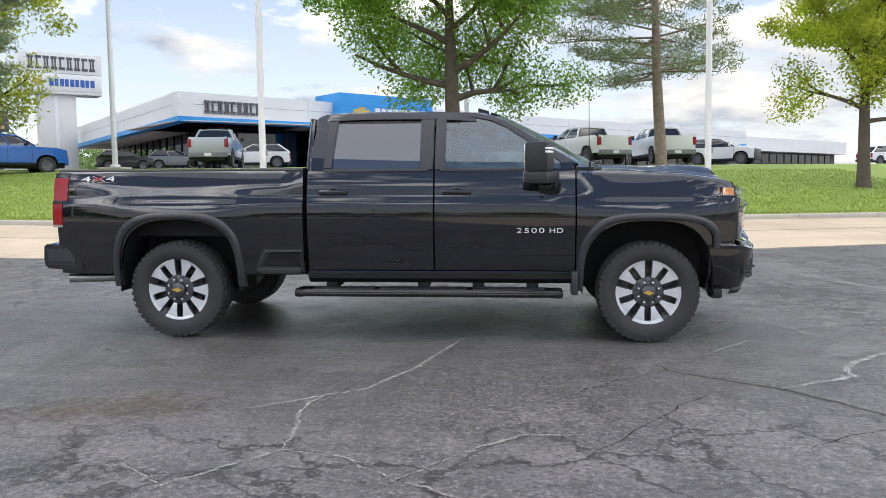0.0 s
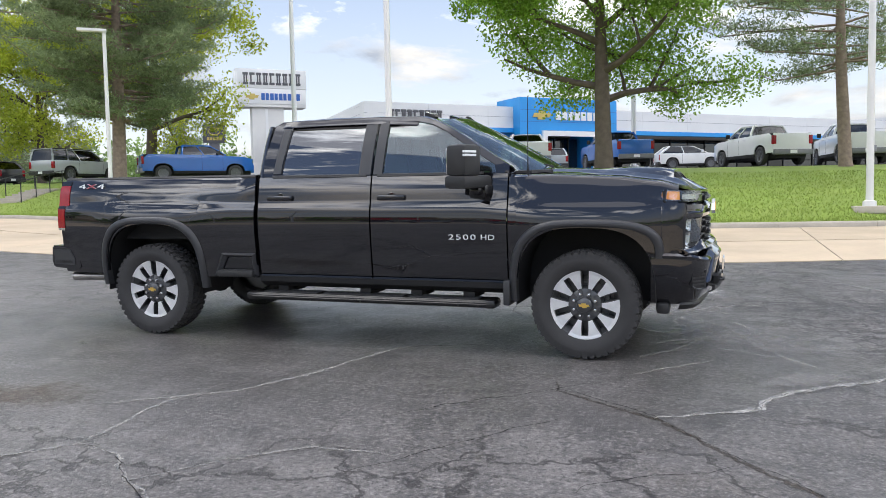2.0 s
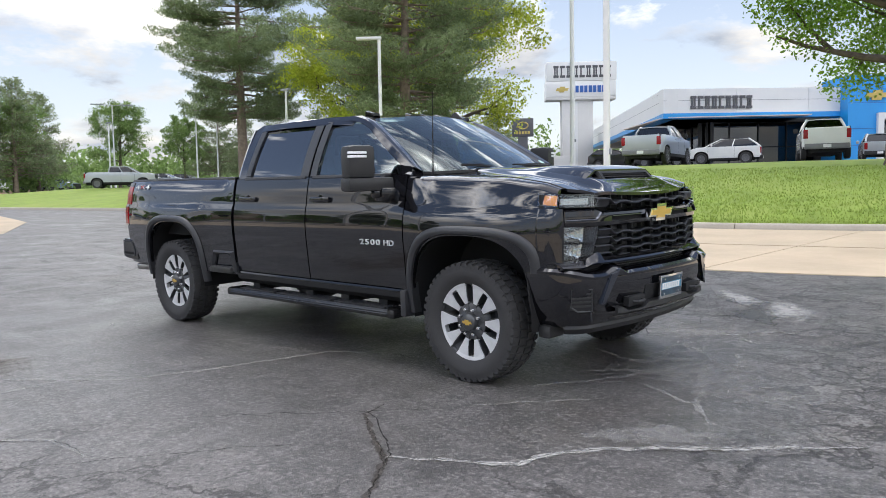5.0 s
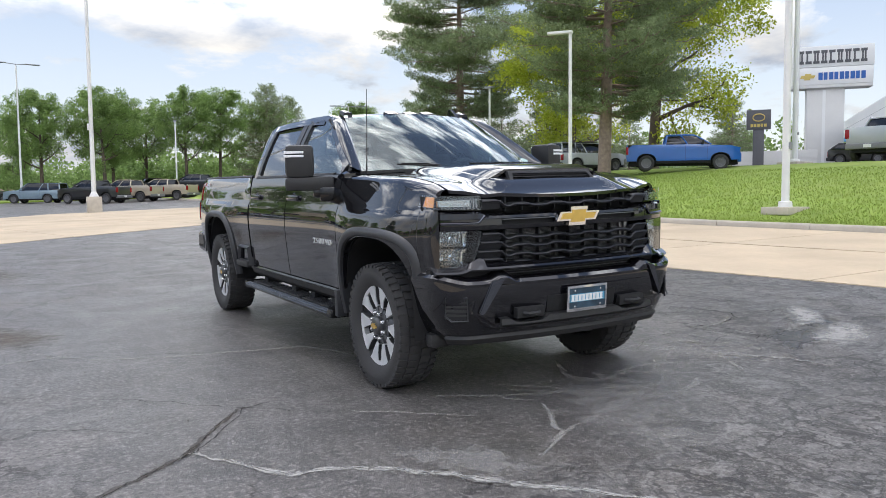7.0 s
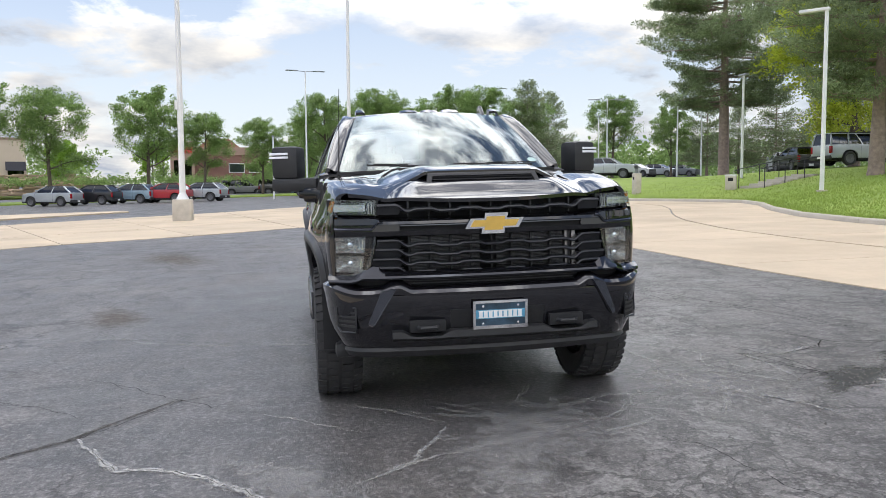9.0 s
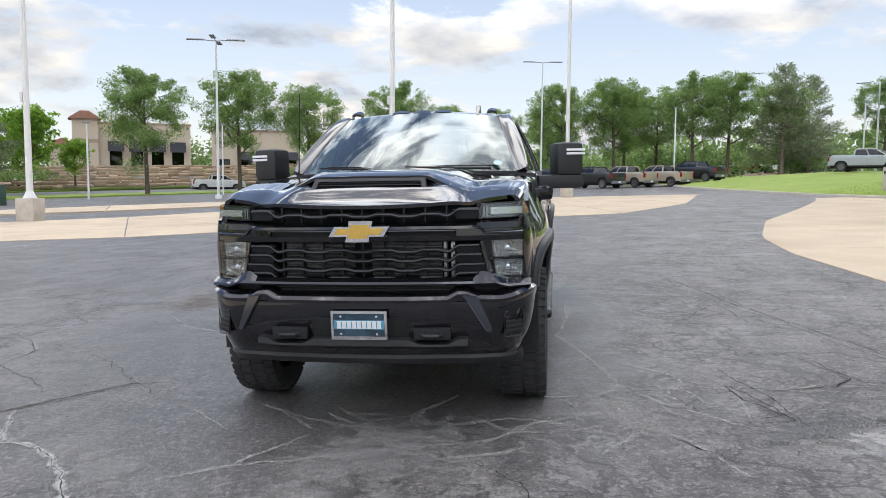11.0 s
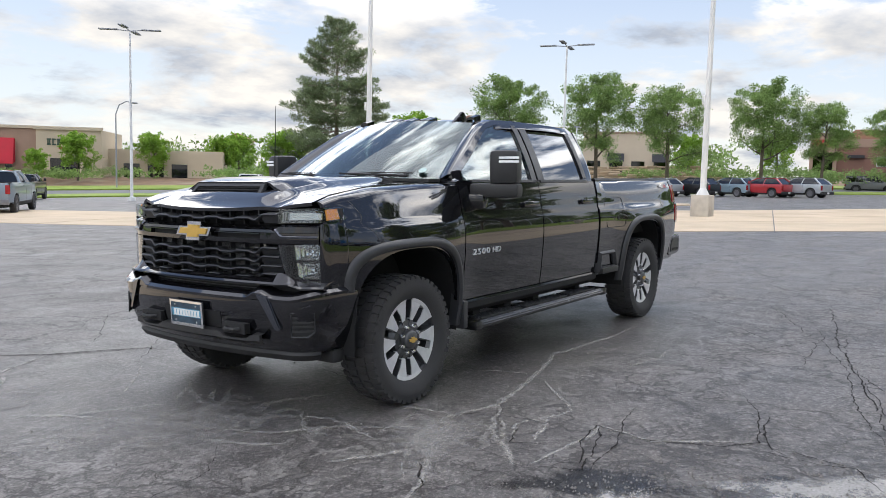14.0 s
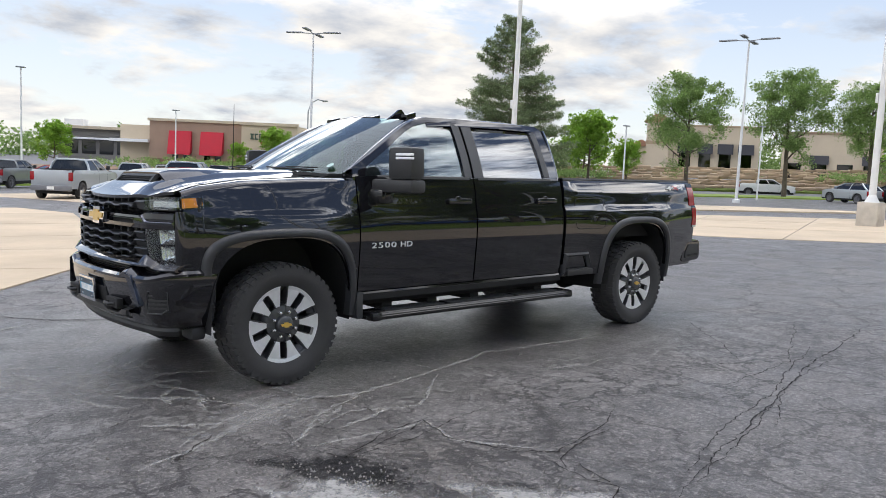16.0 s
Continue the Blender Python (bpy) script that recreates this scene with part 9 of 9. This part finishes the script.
# the long seam with its brown fill, and the lime-edged crack that leaves it
seam = [(3.95, -1.72), (4.02, -1.94), (4.4, -2.18), (4.66, -2.36), (4.9, -2.66), (5.2, -3.0), (5.7, -3.6)]
crack(seam, .07, M_SEAM, 20)
crack(seam[1:], .016, M_CRACK, 21, rise=0.006)
lime = [(4.66, -2.36), (4.95, -2.18), (5.25, -2.04), (5.33, -1.75), (5.67, -1.36), (6.0, -1.14), (6.5, -.7)]
crack(lime, .13, M_CHALK, 22)
crack(lime, .11, M_LIME, 22, "lime_trace", 0.005)
crack(lime, .018, M_CRACK, 22, rise=0.006)
pale_lines = [
    ([(1.19, -3.08), (1.66, -2.75), (1.95, -2.54), (2.28, -1.74), (2.49, -0.92), (3.18, -0.64)], .10),
    ([(0.98, -3.93), (1.3, -4.19), (1.72, -3.71), (2.04, -3.78), (2.34, -4.05), (2.8, -4.3)], .10),
    ([(1.73, -3.72), (1.69, -3.36), (1.64, -2.88), (1.77, -2.55)], .09),
    ([(2.36, -4.05), (2.66, -3.66), (3.01, -3.37), (3.47, -3.34)], .09),
    ([(5.1, 1.75), (4.72, 1.49), (4.19, 1.37), (3.73, 1.46), (3.01, 1.32), (2.2, 1.08), (1.29, 1.17), (0.62, 1.16)], .12),
    ([(3.73, 1.46), (4.21, 1.73), (4.63, 2.11)], .10),
    ([(4.58, 2.15), (4.02, 2.21), (3.78, 2.19), (3.88, 2.56), (3.57, 3.03)], .10),
    ([(3.0, 1.41), (3.6, 1.94), (4.05, 1.78), (4.34, 1.93)], .08),
    ([(2.35, 1.75), (1.75, 1.85), (1.5, 1.8)], .08),
    ([(5.55, -.66), (5.2, .2), (5.0, .7), (4.7, .95), (4.4, 1.4)], .13),
    ([(4.45, -.85), (4.9, 0.0), (5.1, .7)], .11),
    ([(4.8, .35), (4.6, .8), (4.75, 1.25)], .11),
    ([(5.05, .1), (5.3, .5), (5.1, .95)], .12),
    ([(6.4, 4.0), (6.8, 3.3), (7.2, 2.4), (7.5, 1.8)], .22),
    ([(5.42, 1.99), (5.06, 1.85), (4.65, 1.59), (4.07, 1.39)], .12),
    ([(2.93, 1.29), (2.98, 1.0), (3.14, .72)], .08),
    ([(3.99, 1.64), (4.32, 1.85), (4.48, 1.96)], .11),
    ([(3.79, 1.87), (4.23, 2.01)], .09),
    ([(4.07, 1.39), (4.12, 1.07), (4.19, .92)], .11),
    ([(4.17, 1.12), (4.51, 1.21), (4.67, 1.2)], .10),
    ([(4.57, .44), (4.86, .44), (5.13, .59)], .12),
    ([(4.65, 1.59), (4.93, 1.44), (5.17, 1.27)], .12),
    ([(4.55, -.32), (4.83, -.02), (5.14, -.03)], .11),
    ([(4.14, .42), (4.58, .23), (4.93, .3), (5.11, .15)], .11),
    ([(4.58, .23), (5.02, .59)], .12),
    ([(4.59, .51), (4.85, .84), (4.86, 1.03)], .12),
    ([(4.37, -.85), (4.65, -.54), (4.93, -.28)], .09),
    ([(4.48, -.29), (4.61, -.11), (5.01, .1), (5.1, .25)], .11),
    ([(4.98, -.31), (5.51, -.57), (5.72, -.86)], .10),
    ([(4.39, -1.41), (4.62, -1.13), (4.98, -.78)], .07),
]
for k, (line, w) in enumerate(pale_lines):
    crack(line, w, M_CHALK, 30 + k, "lime_trace")
dark_lines = [
    ([(0.98, -3.93), (1.3, -4.19), (1.72, -3.71), (2.04, -3.78), (2.34, -4.05), (2.9, -4.4)], .020),
    ([(2.2, -4.3), (2.66, -3.66), (3.01, -3.37), (3.47, -3.34)], .018),
    ([(3.13, -3.93), (3.49, -3.43), (3.92, -2.79), (4.32, -2.39)], .020),
    ([(4.58, 2.15), (4.43, 2.37), (4.02, 2.21), (3.78, 2.19), (3.88, 2.56), (3.76, 2.88), (3.57, 3.03), (3.1, 2.96), (2.6, 2.71)], .030),
    ([(3.38, 3.67), (2.92, 3.52), (2.19, 3.31), (1.5, 3.18), (0.53, 2.88), (-0.53, 2.58)], .026),
    ([(3.68, 3.05), (3.74, 3.39), (3.68, 3.62)], .024),
    ([(3.35, 3.75), (2.75, 3.6), (1.65, 3.3)], .024),
    ([(3.59, 3.2), (3.72, 3.55), (3.96, 3.71)], .026),
    ([(4.05, 1.78), (4.34, 1.93), (4.27, 2.11)], .024),
    ([(-0.15, 2.92), (1.26, 3.16), (2.18, 3.56)], .022),
    ([(5.25, .6), (5.6, .9), (6.2, 1.0), (6.9, 1.5)], .018),
    ([(3.7, -.2), (3.9, .5), (4.2, 1.1)], .020),
    ([(-2.13, 2.47), (.51, 2.97), (1.67, 3.28), (2.85, 3.58), (3.56, 3.79)], .034),
    ([(3.03, 2.98), (3.5, 3.06), (3.72, 3.21)], .030),
    ([(3.85, 2.58), (3.71, 2.92), (3.51, 3.05)], .030),
    ([(4.6, 2.21), (4.51, 2.41), (4.1, 2.34), (3.8, 2.22)], .030),
    ([(1.11, 2.4), (.47, 2.72), (.12, 2.9)], .026),
    ([(1.68, 2.85), (.39, 2.79), (-1.54, 1.93)], .026),
    ([(-.67, 1.14), (.14, 2.05), (.68, 2.52)], .024),
    ([(4.42, -1.46), (3.9, -2.0), (3.29, -2.55)], .018),
    ([(4.79, -2.48), (4.43, -2.12), (3.99, -1.86)], .024),
    ([(4.62, 2.47), (3.96, 2.38), (3.23, 2.21)], .024),
    ([(4.9, 1.69), (5.13, 1.9), (5.28, 1.94)], .030),
    ([(4.43, -3.6), (4.49, -3.45), (5.0, -3.15), (5.12, -3.0)], .020),
    ([(3.14, -2.78), (3.4, -2.47), (3.62, -2.31)], .016),
    ([(1.63, -3.2), (1.87, -2.35), (2.34, -1.5)], .016),
    ([(4.29, 1.06), (3.94, 1.62), (3.9, 1.97)], .022),
]
for k, (line, w) in enumerate(dark_lines):
    crack(line, w, M_CRACK, 60 + k, rise=0.006)

# loose chippings in the wet hollow and along the cracks
M_CHIP = paint("loose stone chippings", (0.17, 0.16, 0.15), 0.85, 0, 0, 0.3, 30, island=0.5, object_space=False)
rng = random.Random(90)
verts, faces = [], []
for k in range(900):
    if k < 600:
        u, w_ = rng.gauss(0, .62), rng.gauss(0, .20)
        x, y = 4.5 + u * -.62 - w_ * .78, 2.75 + u * .78 - w_ * .62
    else:
        x, y = rng.uniform(-2, 7), rng.uniform(-5, 4)
    s_ = rng.uniform(.003, .008) * (1.7 if rng.random() < .05 else 1)
    z = fall(x, y) + .006
    i = len(verts)
    a = rng.uniform(0, 6.28)
    for q in range(4):
        verts.append((x + s_ * math.cos(a + q * 1.57) * rng.uniform(.7, 1.3), y + s_ * math.sin(a + q * 1.57) * rng.uniform(.7, 1.3), z - .004))
    verts.append((x, y, z + s_ * .9))
    faces += [(i, i + 1, i + 4), (i + 1, i + 2, i + 4), (i + 2, i + 3, i + 4), (i + 3, i, i + 4)]
me = bpy.data.meshes.new("gravel")
me.from_pydata(verts, [], faces)
me.materials.append(M_CHIP)
tagged(new("gravel", me), "small loose stone chippings on the asphalt", "gravel", kind="stuff")
